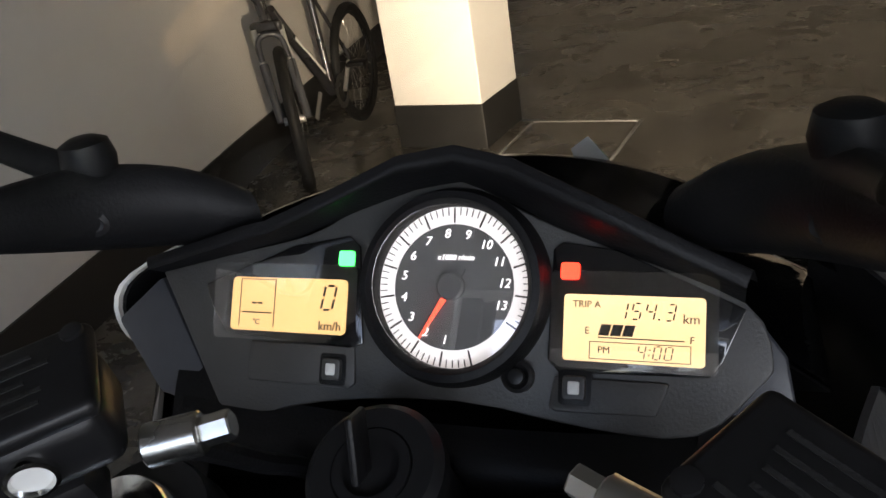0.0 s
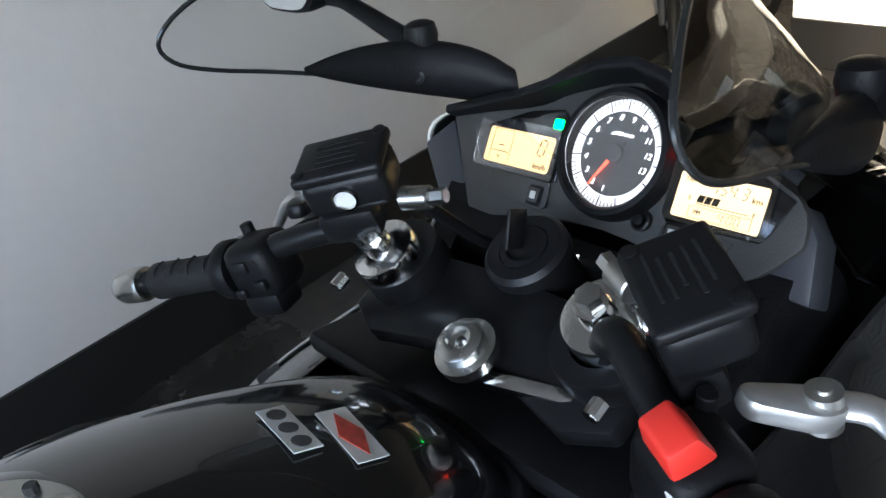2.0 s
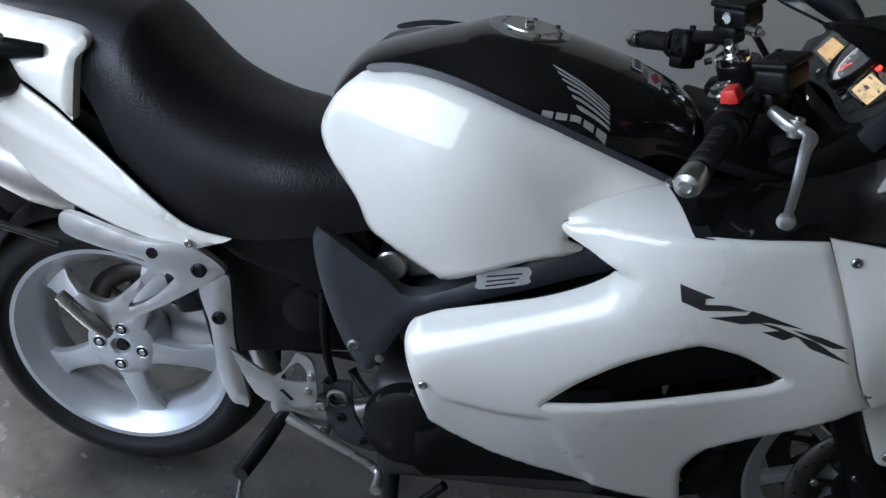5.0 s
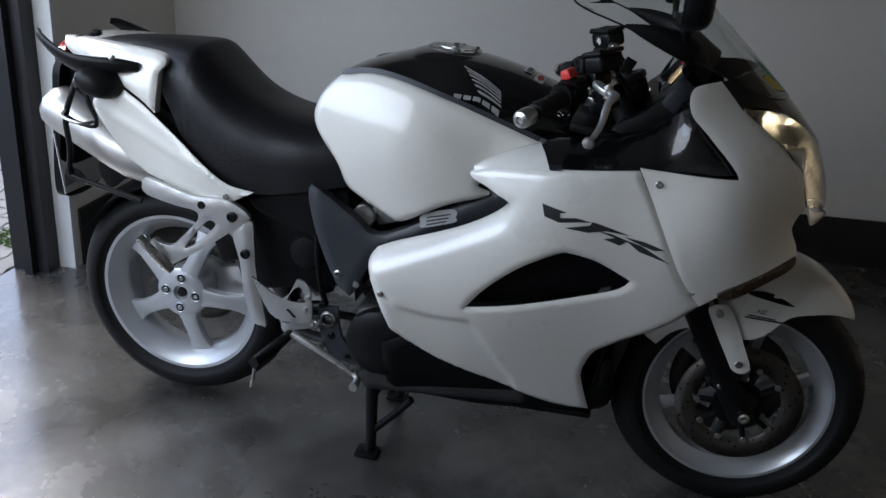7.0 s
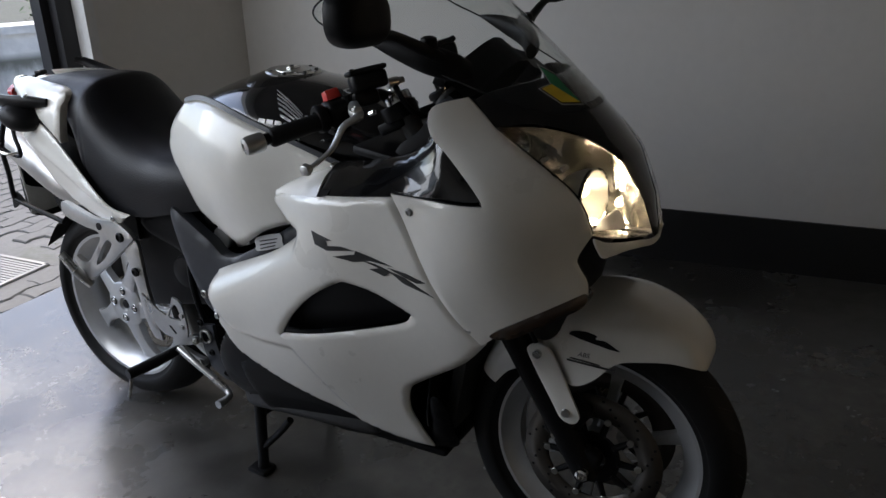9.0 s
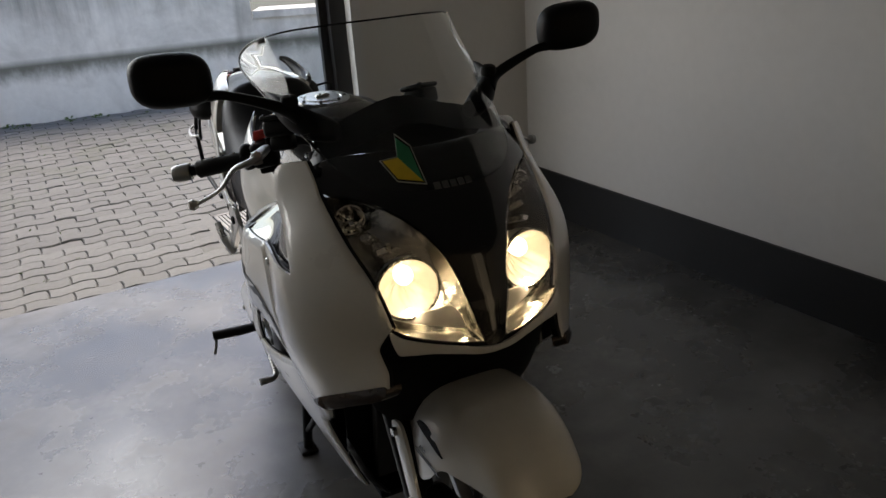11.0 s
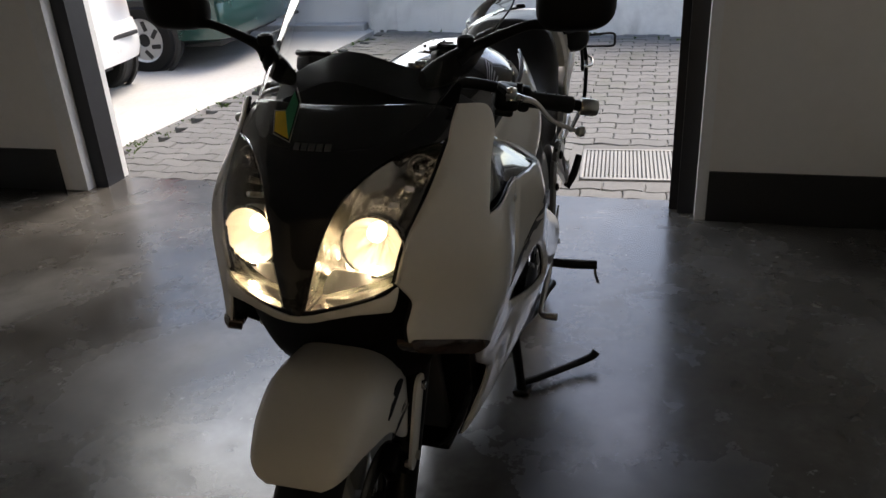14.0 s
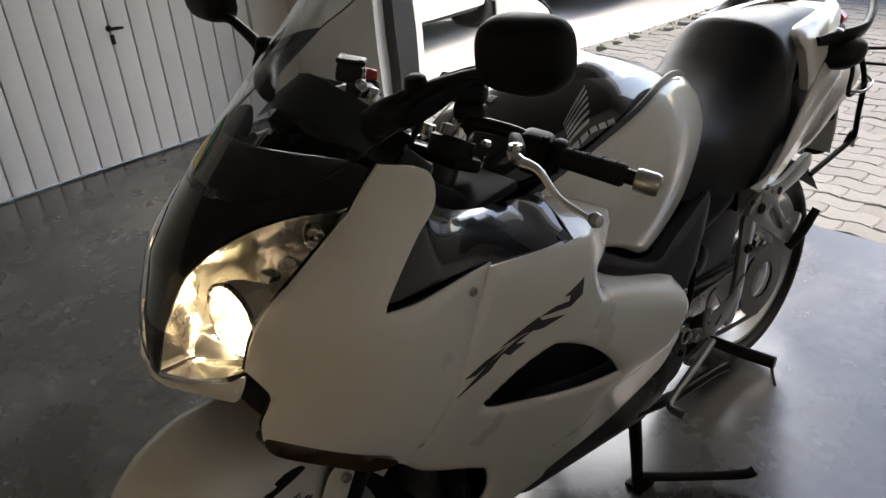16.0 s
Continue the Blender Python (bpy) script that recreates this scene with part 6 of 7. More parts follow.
for sd in (1, -1):
    part("clutch_cover", bm_lathe([(0, 0), (.085, 0), (.088, .008), (.085, .030), (.07, .040), (.03, .044), (0, .044)], (sd * .145, -.170, .350), (sd, 0, 0), 40), M_SATIN, eng, "round dark engine cover")
    for k in range(8):
        a = 2 * math.pi * k / 8
        part("bolt", bm_cyl((sd * .165, -.170 + .082 * math.cos(a), .350 + .082 * math.sin(a)), (sd * .178, -.170 + .082 * math.cos(a), .350 + .082 * math.sin(a)), .006, seg=8), M_DARKMETAL, eng)
part("radiator", bm_box((.22, .03, .26), (.0, .40, .42), (-12, 0, 0), .006), M_DARKMETAL, bike, "dark radiator behind the front wheel")
part("belly_floor", bm_box((.20, .48, .02), (0, .12, .205), (2, 0, 0), .008), M_PLASTIC, bike)
part("front_inner", bm_panel([(-.13, .30), (.13, .30), (.16, .45), (.15, .58), (.10, .64), (-.10, .64), (-.15, .58), (-.16, .45)], lambda x, z: .355 + (z - .3) * .12, axes="xz", roll=.01, step=.03), M_PLASTIC, bike, "black inner panel behind the wheel")
for sd in (1, -1):
    # rider's peg group
    pl = part("peg_plate", bm_panel([(-.334, .418), (-.334, .418), (-.283, .424), (-.283, .424), (-.272, .350), (-.232, .284), (-.240, .272), (-.298, .290), (-.324, .338)], lambda a, b: .165, side=sd, holes=[[(-.318, .398), (-.304, .407), (-.291, .398), (-.293, .382), (-.308, .377), (-.318, .386)]], roll=.003, thick=.010, sub=3), M_FRAME, bike, "dark grey frame plate behind the peg")
    part("plate_ring", bm_lathe([(.014, 0), (.020, 0), (.020, .005), (.015, .007), (.014, .004)], (sd * .168, -.305, .391), (sd, 0, 0), 24), M_STEEL, pl)
    for a, b in ((-.252, .296), (-.322, .424), (-.296, .345)):
        part("bolt", bm_lathe([(0, 0), (.009, 0), (.009, .004), (.006, .006), (.005, .003), (0, .003)], (sd * .164, a, b), (sd, 0, 0), 14), M_SATIN, pl)
    # forked bright bracket that carries the peg
    fk = part("peg_bracket", bm_panel([(-.424, .362), (-.405, .364), (-.345, .388), (-.326, .388), (-.320, .374), (-.334, .365), (-.392, .346), (-.392, .340), (-.338, .326), (-.318, .324), (-.314, .308), (-.330, .303), (-.402, .330), (-.422, .342)], lambda a, b: .180, side=sd, roll=.005, thick=.012, sub=3), M_ALU, bike, "bright forked peg bracket")
    for a, b in ((-.332, .377), (-.324, .314)):
        part("bolt", bm_lathe([(0, 0), (.0105, 0), (.0105, .005), (.007, .007), (.0055, .003), (0, .003)], (sd * .181, a, b), (sd, 0, 0), 16), M_STEEL, fk)
    heel = part("heel_guard", bm_panel([(-.492, .484), (-.492, .484), (-.412, .440), (-.376, .497), (-.376, .497), (-.358, .494), (-.343, .474), (-.336, .404), (-.356, .383), (-.399, .379), (-.447, .395)], lambda a, b: .200, side=sd, holes=[[(-.401, .438), (-.374, .478), (-.357, .464), (-.354, .440), (-.366, .436)]], roll=.003, thick=.005, sub=3), M_ALU, bike, "silver heel guard")
    for a, b in ((-.347, .452), (-.352, .420)):
        part("bolt", bm_lathe([(0, 0), (.007, 0), (.007, .004), (.004, .005), (0, .005)], (sd * .200, a, b), (sd, 0, 0), 14), M_STEEL, heel)
    part("heel_slot", bm_panel([(-.402, .413), (-.396, .416), (-.376, .397), (-.381, .393)], lambda a, b: .2006, side=sd, roll=0, thick=.0008, sub=1), M_SATIN, heel)
    # round dark actuator and hoses between the swingarm pivot and the cover
    part("actuator", bm_lathe([(0, 0), (.042, 0), (.046, .012), (.040, .026), (.016, .032), (0, .032)], (sd * .120, -.375, .545), (sd, 0, 0), 28), M_SATIN, bike, "black round housing behind the frame")
    part("side_hose", bm_tube([(sd * .150, -.345, .60), (sd * .158, -.338, .53), (sd * .156, -.330, .47), (sd * .150, -.318, .42)], .008, 8, 5), M_PLASTIC, bike, "black rubber hose")
    peg = part("footpeg", bm_tube([(sd * .17, -.40, .335), (sd * .25, -.415, .328), (sd * .325, -.43, .325)], [.012, .015, .014], 12, 4), M_SATIN, bike, "black rider footpeg")
    part("feeler", bm_tube([(sd * .318, -.43, .315), (sd * .322, -.432, .290), (sd * .330, -.434, .262)], .0045, 8, 3), M_STEEL, peg)
    part("pedal", bm_tube([(sd * .19, -.39, .345), (sd * .195, -.33, .32), (sd * .195, -.26, .285), (sd * .20, -.215, .26), (sd * .245, -.21, .258)], [.010, .009, .008, .008, .011], 10, 5), M_ALU, bike, "silver foot pedal")
    # passenger peg hanger
    HANG = [(-.786, .68), (-.767, .688), (-.70, .673), (-.643, .662), (-.558, .665), (-.504, .634), (-.521, .612), (-.608, .544), (-.70, .482), (-.719, .469), (-.735, .478), (-.775, .514), (-.766, .534), (-.766, .534), (-.735, .522), (-.706, .530), (-.66, .578), (-.638, .606), (-.645, .626), (-.70, .632), (-.779, .649)]
    HH = [(-.678, .524), (-.64, .545), (-.598, .588), (-.592, .604), (-.612, .606), (-.642, .576)]
    hg = part("passenger_hanger", bm_panel(HANG, lambda a, b: .190 - max(0, -.6 - a) * .04, side=sd, holes=[HH], roll=.006, thick=.014, sub=4, step=.012), M_ALU, bike, "silver passenger peg hanger")
    part("bolt", bm_lathe([(0, 0), (.013, 0), (.013, .006), (.009, .008), (.007, .004), (0, .004)], (sd * .189, -.545, .628), (sd, 0, 0), 16), M_SATIN, hg)
    part("bolt", bm_lathe([(0, 0), (.010, 0), (.010, .006), (0, .006)], (sd * .185, -.625, .645), (sd, 0, 0), 16), M_SATIN, hg)
    part("passenger_peg", bm_tube([(sd * .180, -.722, .455), (sd * .20, -.745, .495), (sd * .21, -.785, .545)], [.012, .013, .011], 10, 4), M_SATIN if sd < 0 else M_STEEL, hg, "folded passenger footpeg")
    part("heel_shield", bm_panel([(-.550, .590), (-.502, .620), (-.494, .56), (-.489, .48), (-.465, .355), (-.478, .345), (-.500, .354), (-.522, .421), (-.533, .51)], lambda a, b: .184, side=sd, roll=.008, thick=.010), M_ALU, bike, "silver heel shield")
    part("bolt", bm_lathe([(0, 0), (.012, 0), (.012, .006), (.008, .008), (.006, .004), (0, .004)], (sd * .184, -.515, .535), (sd, 0, 0), 16), M_SATIN, bike)
# added box that fills the open space below the seat with black
part("filler_box", bm_box((.24, .34, .26), (0, -.42, .56), (12, 0, 0), .02), M_PLASTIC, bike, "added black filler box below the seat")
# swingarm on one side, chain cover, exhaust headers
part("swingarm", bm_loft([[(-.055 + xx, yy, zz + dz) for xx, dz in ((-.03, -.05), (.03, -.05), (.04, 0), (.03, .05), (-.03, .05), (-.04, 0))] for xx0, yy, zz in ((0, -.30, .40), (0, -.45, .38), (0, -.60, .355), (0, -.70, .335)) for xx0 in (0,)], 3), M_ALU, bike, "silver single-sided swingarm")
part("chain_guard", bm_box((.03, .36, .02), (-.11, -.52, .45), (6, 0, 0), .006), M_PLASTIC, bike)
part("rear_hub", bm_lathe([(0, -.03), (.07, -.03), (.075, 0), (.06, .04), (.02, .05), (0, .05)], (-.06, -.735, .33), (-1, 0, 0), 32), M_ALU, bike, "silver hub carrier")
part("sprocket", bm_lathe([(.05, -.003), (.100, -.003), (.100, .003), (.05, .003)], (-.115, -.735, .33), (-1, 0, 0), 40), M_DISC, bike, "rear sprocket")
part("chain", bm_tube([(-.115, -.735, .43), (-.115, -.5, .425), (-.115, -.28, .41), (-.115, -.26, .37), (-.115, -.5, .265), (-.115, -.735, .23)], .006, 6, 6), M_DARKMETAL, bike, "drive chain")
part("rear_inner_guard", bm_loft([mud_ring_r for mud_ring_r in [[Vector((x, -.735 + .345 * math.cos(radians(a)), .33 + .345 * math.sin(radians(a)) - abs(x) * .3)) for x in np.linspace(-.10, .10, 7)] for a in (30, 50, 70, 90, 110, 130, 148)]], 3, closed=False), M_PLASTIC, bike, "black inner rear mudguard")
part("shock", bm_cyl((.02, -.33, .60), (.02, -.38, .40), .035, seg=20), M_SATIN, bike)
part("rear_caliper", bm_box((.05, .06, .09), (.06, -.62, .50), (20, 0, 0), .012, 3), M_SATIN, bike, "black rear caliper")
part("exhaust_pipe", bm_tube([(.05, -.20, .30), (.06, -.34, .26), (.07, -.44, .30), (.08, -.50, .45), (.10, -.62, .60), (.115, -.76, .69)], .024, 14, 6), M_STEEL, bike, "steel exhaust pipe")
for sd in (1, -1):
    ex = part("silencer", bm_lathe([(0, 0), (.030, .0), (.044, .03), (.055, .07), (.058, .12), (.058, .29), (.054, .318), (.045, .328), (.034, .326), (.032, .30), (0, .30)], (sd * .090, -.79, .672), (0, -.29, .150), 36), M_SILENCER, bike, "brushed steel silencer below the tail")
    part("end_ring", bm_lathe([(.036, .325), (.045, .326), (.044, .331), (.037, .332)], (sd * .090, -.79, .672), (0, -.29, .150), 36), M_STEEL, ex)
# centre stand
st = part("centre_stand", bm_tube([(.11, -.20, .25), (.125, -.195, .16), (.14, -.188, .05), (.142, -.19, .012)], [.018, .016, .014, .016], 12, 4), M_SATIN, bike, "black centre stand")
part("stand_leg", bm_tube([(-.11, -.20, .25), (-.125, -.195, .16), (-.14, -.188, .05), (-.142, -.19, .012)], [.018, .016, .014, .016], 12, 4), M_SATIN, st)
part("stand_brace", bm_tube([(-.125, -.195, .17), (0, -.195, .16), (.125, -.195, .17)], .013, 10, 4), M_SATIN, st)
part("stand_brace", bm_tube([(.137, -.188, .07), (.13, -.13, .13), (.125, -.09, .18)], .010, 10, 4), M_SATIN, st)
for sd in (1, -1):
    part("stand_foot", bm_box((.05, .06, .014), (sd * .145, -.195, .0075), (0, 0, 0), .005), M_SATIN, st)
part("stand_tread", bm_tube([(-.14, -.188, .03), (-.19, -.235, .028), (-.27, -.315, .030), (-.325, -.362, .040), (-.338, -.376, .052)], [.012, .011, .011, .012, .013], 10, 5), M_SATIN, st, "foot lever of the centre stand")
part("side_stand", bm_tube([(-.15, -.16, .25), (-.165, -.28, .23), (-.175, -.42, .225), (-.18, -.48, .22)], [.016, .014, .012, .014], 10, 4), M_SATIN, bike, "folded black side stand")

# ---- tail: grab rails, pannier loops, lights, plate hanger ----
tail = part("tail_top", bm_loft([ring_dome(*s, p=.6, q=.45) for s in ((-1.080, .962, .945, .03), (-1.055, .974, .93, .055), (-1.0, .981, .92, .075), (-.95, .978, .90, .085))], 4), M_WHITE, bike, "white tail end")
part("tail_light", bm_panel([(-.085, .93), (0, .925), (.085, .93), (.10, .955), (.05, .972), (0, .975), (-.05, .972), (-.10, .955)], lambda x, z: -1.060 + 1.5 * x * x + (z - .95) * -.3, axes="xz", roll=0, thick=-.02), M_TAILRED, bike, "red tail light")
part("under_tail", bm_loft([[(x * w, y, z) for x, z in ((-1, z1), (-1, z0), (1, z0), (1, z1))] for y, w, z0, z1 in ((-.55, .13, .60, .72), (-.75, .125, .68, .85), (-.95, .10, .78, .93), (-1.06, .06, .88, .95))], 3), M_PLASTIC, bike, "black under-tail")
for sd in (1, -1):
    # flat fin that sweeps up and back from the mount, wide at its root
    fin = [((.150, -.795, .948), .012, .010), ((.168, -.84, .950), .019, .013), ((.180, -.90, .945), .026, .013), ((.184, -.95, .951), .024, .011), ((.176, -1.00, .972), .019, .009), ((.158, -1.045, .996), .013, .008), ((.140, -1.062, 1.003), .008, .006)]
    secs_ = []
    for k, (c_, h_, t_) in enumerate(fin):
        p0, p1 = Vector(fin[max(0, k - 1)][0]), Vector(fin[min(len(fin) - 1, k + 1)][0])
        run = (p1 - p0).normalized()
        across = Vector((.55, 0, 1)) - run * run.dot(Vector((.55, 0, 1)))
        across.normalize()
        flat_ = run.cross(across)
        ring_ = [Vector(c_) + across * (h_ * math.cos(u)) + flat_ * (t_ * math.sin(u)) for u in (2 * math.pi * q / 14 for q in range(14))]
        secs_.append([(sd * p.x, p.y, p.z) for p in ring_])
    gr = part("grab_rail", bm_loft(secs_, 4), M_SATIN, bike, "black grab rail that sweeps up to the rear")
    part("rail_bolt", bm_lathe([(0, 0), (.008, 0), (.008, .004), (.004, .006), (0, .006)], (sd * .176, -.845, .966), (sd * .5, 0, 1), 14), M_STEEL, gr)
    ind = part("indicator", bm_loft([[(sd * (.150 + dx), -.885 + dy + .045 * s * math.cos(a), .908 + .036 * s * math.sin(a) - .012 * s * math.cos(a)) for a in (2 * math.pi * k / 18 for k in range(18))] for dx, dy, s in ((0, .012, .9), (.02, .006, 1.0), (.045, -.004, .92), (.062, -.012, .62), (.068, -.016, .2))], 3), M_SATIN, bike, "black indicator under the grab rail")
    part("lens", bm_lathe([(0, .0), (.020, 0), (.016, .008), (0, .010)], (sd * .190, -.928, .905), (sd * .3, -1, 0), 18), M_ORANGE, ind)
    rk = part("pannier_loop", bm_tube([(sd * .185, -.935, .915), (sd * .195, -.950, .87), (sd * .20, -.966, .815), (sd * .20, -.962, .745), (sd * .195, -.972, .680), (sd * .193, -.955, .668), (sd * .19, -.915, .658), (sd * .18, -.79, .628)], .0070, 10, 6), M_SATIN, bike, "black tubular pannier loop")
    part("loop_stay", bm_tube([(sd * .185, -.918, .885), (sd * .195, -.902, .855), (sd * .20, -.884, .826), (sd * .20, -.890, .806), (sd * .20, -.935, .810), (sd * .20, -.964, .822)], .0055, 8, 5), M_SATIN, rk)
    part("loop_wire", bm_tube([(sd * .202, -.962, .838), (sd * .222, -.958, .826), (sd * .226, -.910, .816), (sd * .204, -.888, .818)], .0038, 8, 5), M_STEEL, rk, "bright steel wire catch")
    part("loop_plate", bm_panel([(-.985, .690), (-.955, .688), (-.930, .660), (-.965, .655), (-.992, .640)], lambda a, b: .192, side=sd, roll=.002, thick=.005, sub=2), M_SATIN, rk)
    part("splash_flap", bm_panel([(-.965, .735), (-.90, .700), (-.86, .660), (-.90, .640), (-.945, .610), (-.972, .66)], lambda a, b: .085, side=sd, roll=.006, thick=.008, sub=3), M_PLASTIC, bike, "black splash flap behind the wheel")
part("loop_hook", bm_tube([(-.17, -.96, .90), (-.24, -.98, .905), (-.285, -.99, .905), (-.29, -.99, .885), (-.285, -.99, .866), (-.24, -.98, .865), (-.19, -.96, .868)], .004, 8, 4), M_SATIN, bike, "thin black luggage hook")
part("plate_hanger", bm_panel([(-.085, .93), (.085, .93), (.095, .80), (.09, .62), (.06, .56), (-.06, .56), (-.09, .62), (-.095, .80)], lambda x, z: -1.06 + (z - .75) * .12, axes="xz", roll=.01, step=.04, thick=.02), M_PLASTIC, bike, "black plate hanger")
part("plate", bm_box((.20, .003, .16), (0, -1.075, .66), (6, 0, 0), .001), M_PALE, bike, "white number plate")
for k in range(5):
    part("plate_bar", bm_box((.020, .001, .055), (-.06 + k * .03, -1.0775, .66), (6, 0, 0)), M_GREYPRINT, bike)
# lock knob and cord on the tail
knob = part("tail_knob", bm_box((.030, .022, .014), (.028, -.985, .996), (0, 0, 20), .004), M_SATIN, bike, "black knob on the tail")
part("knob_foot", bm_box((.055, .016, .007), (.040, -.992, .989), (0, 4, 25), .003), M_SATIN, knob)
part("cord", bm_tube([(.060, -1.000, .990), (.075, -1.004, .990), (.086, -1.000, .984), (.092, -.992, .972)], .0025, 8, 5), M_SATIN, knob)

# the front end is turned a little to the left about the steering head
STEER = Matrix.Translation((0, .33, 1.0)) @ Matrix.Rotation(radians(4), 4, RK) @ Matrix.Translation((0, -.33, -1.0))
for ob in list(bike.children):
    if ob.name.split(".")[0] in ("front_wheel", "front_mudguard", "axle", "axle_end", "brake_caliper", "axle_lug", "brake_hose", "fork_leg", "slider"):
        ob.matrix_world = STEER @ ob.matrix_world
bike.matrix_world = ASKEW

# ---- ribbed garage door in the right wall ----
DY0, DY1, DH = -1.30, 1.20, 2.13
garage_door = thing("door_1", "closed white vertically ribbed steel garage door", "garage door", (RX + .03, 0, 0))
tagged(garage_door, kind="structure")
RIB = .113
y = DY0 + .004
while y < DY1 - .02:
    w = min(RIB, DY1 - y) - .007
    part("panel", bm_box((.03, w, DH - .02), (.012, y + w / 2, .012 + (DH - .02) / 2), bevel=.005), M_WHITEDOOR, garage_door)
    y += RIB
part("backing", bm_box((.012, DY1 - DY0, DH), (.034, (DY0 + DY1) / 2, .005 + DH / 2)), M_JAMB, garage_door)
hd = part("handle", bm_lathe([(0, 0), (.016, 0), (.016, .006), (.009, .009), (.009, .038), (0, .038)], (-.004, -.505, .690), (-1, 0, 0), 16), M_SATIN, garage_door, "small dark lever handle")
part("lever", bm_tube([(-.036, -.505, .690), (-.040, -.53, .690), (-.040, -.565, .686)], [.008, .009, .006], 10), M_SATIN, hd)
part("lock_plate", bm_plate([(-.011, -.026), (.011, -.026), (.011, .020), (0, .026), (-.011, .020)], .004, M=pose(-.0035, -.512, .635, 90, 0, -90), bevel=.001), M_SATIN, garage_door, "dark keyhole plate")
# wall strip between the door and the rear corner
tagged(finish("wall_return", bm_box((.2, .16, 2.15), (RX + .1, -1.38, 1.075)), M_WALL, smooth=False), "cream wall strip beside the ribbed door", "wall", kind="structure")

# ---- yard pieces ----
# floor hatch ahead of the motorcycle
hatch = thing("floor_hatch", "flush concrete floor hatch in a thin steel rim", "floor hatch", (-.52, 3.68, 0), rz=-10)
part("lid", bm_box((.52, .60, .006), (0, 0, .003), bevel=.002), M_FLOOR, hatch, smooth=False)
for sx in (-1, 1):
    part("rim", bm_box((.014, .66, .009), (sx * .277, 0, .0045), bevel=.002), M_GRATE, hatch)
    part("rim", bm_box((.568, .014, .009), (0, sx * .317, .0045), bevel=.002), M_GRATE, hatch)

grate = thing("drain_grate", "galvanised steel drain grate set in the paving", "drain grate", (-.415, -2.25, -.004), rz=3)
for sx in (-1, 1):
    part("frame", bm_box((.02, .46, .03), (sx * .235, 0, -.012), bevel=.003), M_GRATE, grate)
    part("frame", bm_box((.49, .02, .03), (0, sx * .222, -.012), bevel=.003), M_GRATE, grate)
    part("surround", bm_box((.265, .76, .05), (sx * .3785, 0, -.033), bevel=.004), M_PAVE, grate)
    part("surround", bm_box((.49, .148, .05), (0, sx * .307, -.033), bevel=.004), M_PAVE, grate)
for k in range(22):
    part("bar", bm_box((.0145, .428, .024), (-.212 + k * .0202, 0, -.012), bevel=.002, seg=1), M_GRATE, grate)
for k in range(10):
    part("cross_bar", bm_box((.45, .008, .016), (0, -.19 + k * .0422, -.012)), M_GRATE, grate)
part("pit", bm_box((.45, .43, .01), (0, 0, -.062)), M_SOIL, grate)

# kerb at the foot of the white walls
kerb = thing("kerb", "low pale concrete kerb at the wall foot", "kerb")
tagged(kerb, kind="structure")
for k in range(9):
    part("kerb_stone", bm_box((.78, .16, .14), (2.75 + k * .79, -6.02, -.01), bevel=.012), M_LANE, kerb, smooth=False)


# ---- parked cars ----
M_GREENPAINT = material("dark_green_car_paint", (0.007, 0.048, 0.040), 0.3, metal=.3, coat=1.0, vary=.06, rough_vary=.05)
M_CARWHITE = material("white_car_paint", (0.80, 0.80, 0.79), 0.3, coat=.8, vary=.03, rough_vary=.04)
M_CARGLASS = material("dark_car_glass", (0.02, 0.025, 0.025), 0.05, coat=.6, vary=.05, rough_vary=.02)
M_CARBLACK = material("dark_car_trim", (0.02, 0.02, 0.02), 0.6, vary=.15)
M_CARLENS = material("red_car_lens", (0.55, 0.03, 0.035), 0.15, coat=.8, vary=.06)
M_CLEARLENS = material("white_car_lens", (0.75, 0.72, 0.68), 0.15, coat=.8)
M_HUB = material("silver_hubcap", (0.55, 0.56, 0.56), 0.35, metal=.5, vary=.08)
M_PLATE = material("white_number_plate", (0.82, 0.82, 0.80), 0.45, vary=.03)


def car_wheel(parent, x, y, side, r=.275):
    w = part("wheel", bm_lathe([(r * .66, -.085), (r * .93, -.085), (r, -.06), (r, .06), (r * .93, .085), (r * .66, .085), (r * .64, .06), (r * .64, -.06), (r * .66, -.085)], (x, y, r), (0, side, 0), 40), M_RUBBER, parent, "black car tyre")
    part("rim", bm_lathe([(0, .045), (r * .18, .05), (r * .22, .072), (r * .60, .066), (r * .66, .080), (r * .66, .02), (0, .02)], (x, y, r), (0, side, 0), 40), M_HUB, w, "silver hubcap with slots")
    for k in range(7):
        a = 2 * math.pi * k / 7
        c = Vector((x + r * .43 * math.cos(a), y + side * .0705, r + r * .43 * math.sin(a)))
        part("slot", bm_box((r * .30, .006, r * .13), c, (0, -math.degrees(a) + 28, 0), bevel=.002), M_CARBLACK, w)
    for k in range(4):
        a = 2 * math.pi * k / 4
        part("wheel_nut", bm_cyl((x + .035 * math.cos(a), y + side * .066, r + .035 * math.sin(a)), (x + .035 * math.cos(a), y + side * .078, r + .035 * math.sin(a)), .008, seg=8), M_CARBLACK, w)
    return w


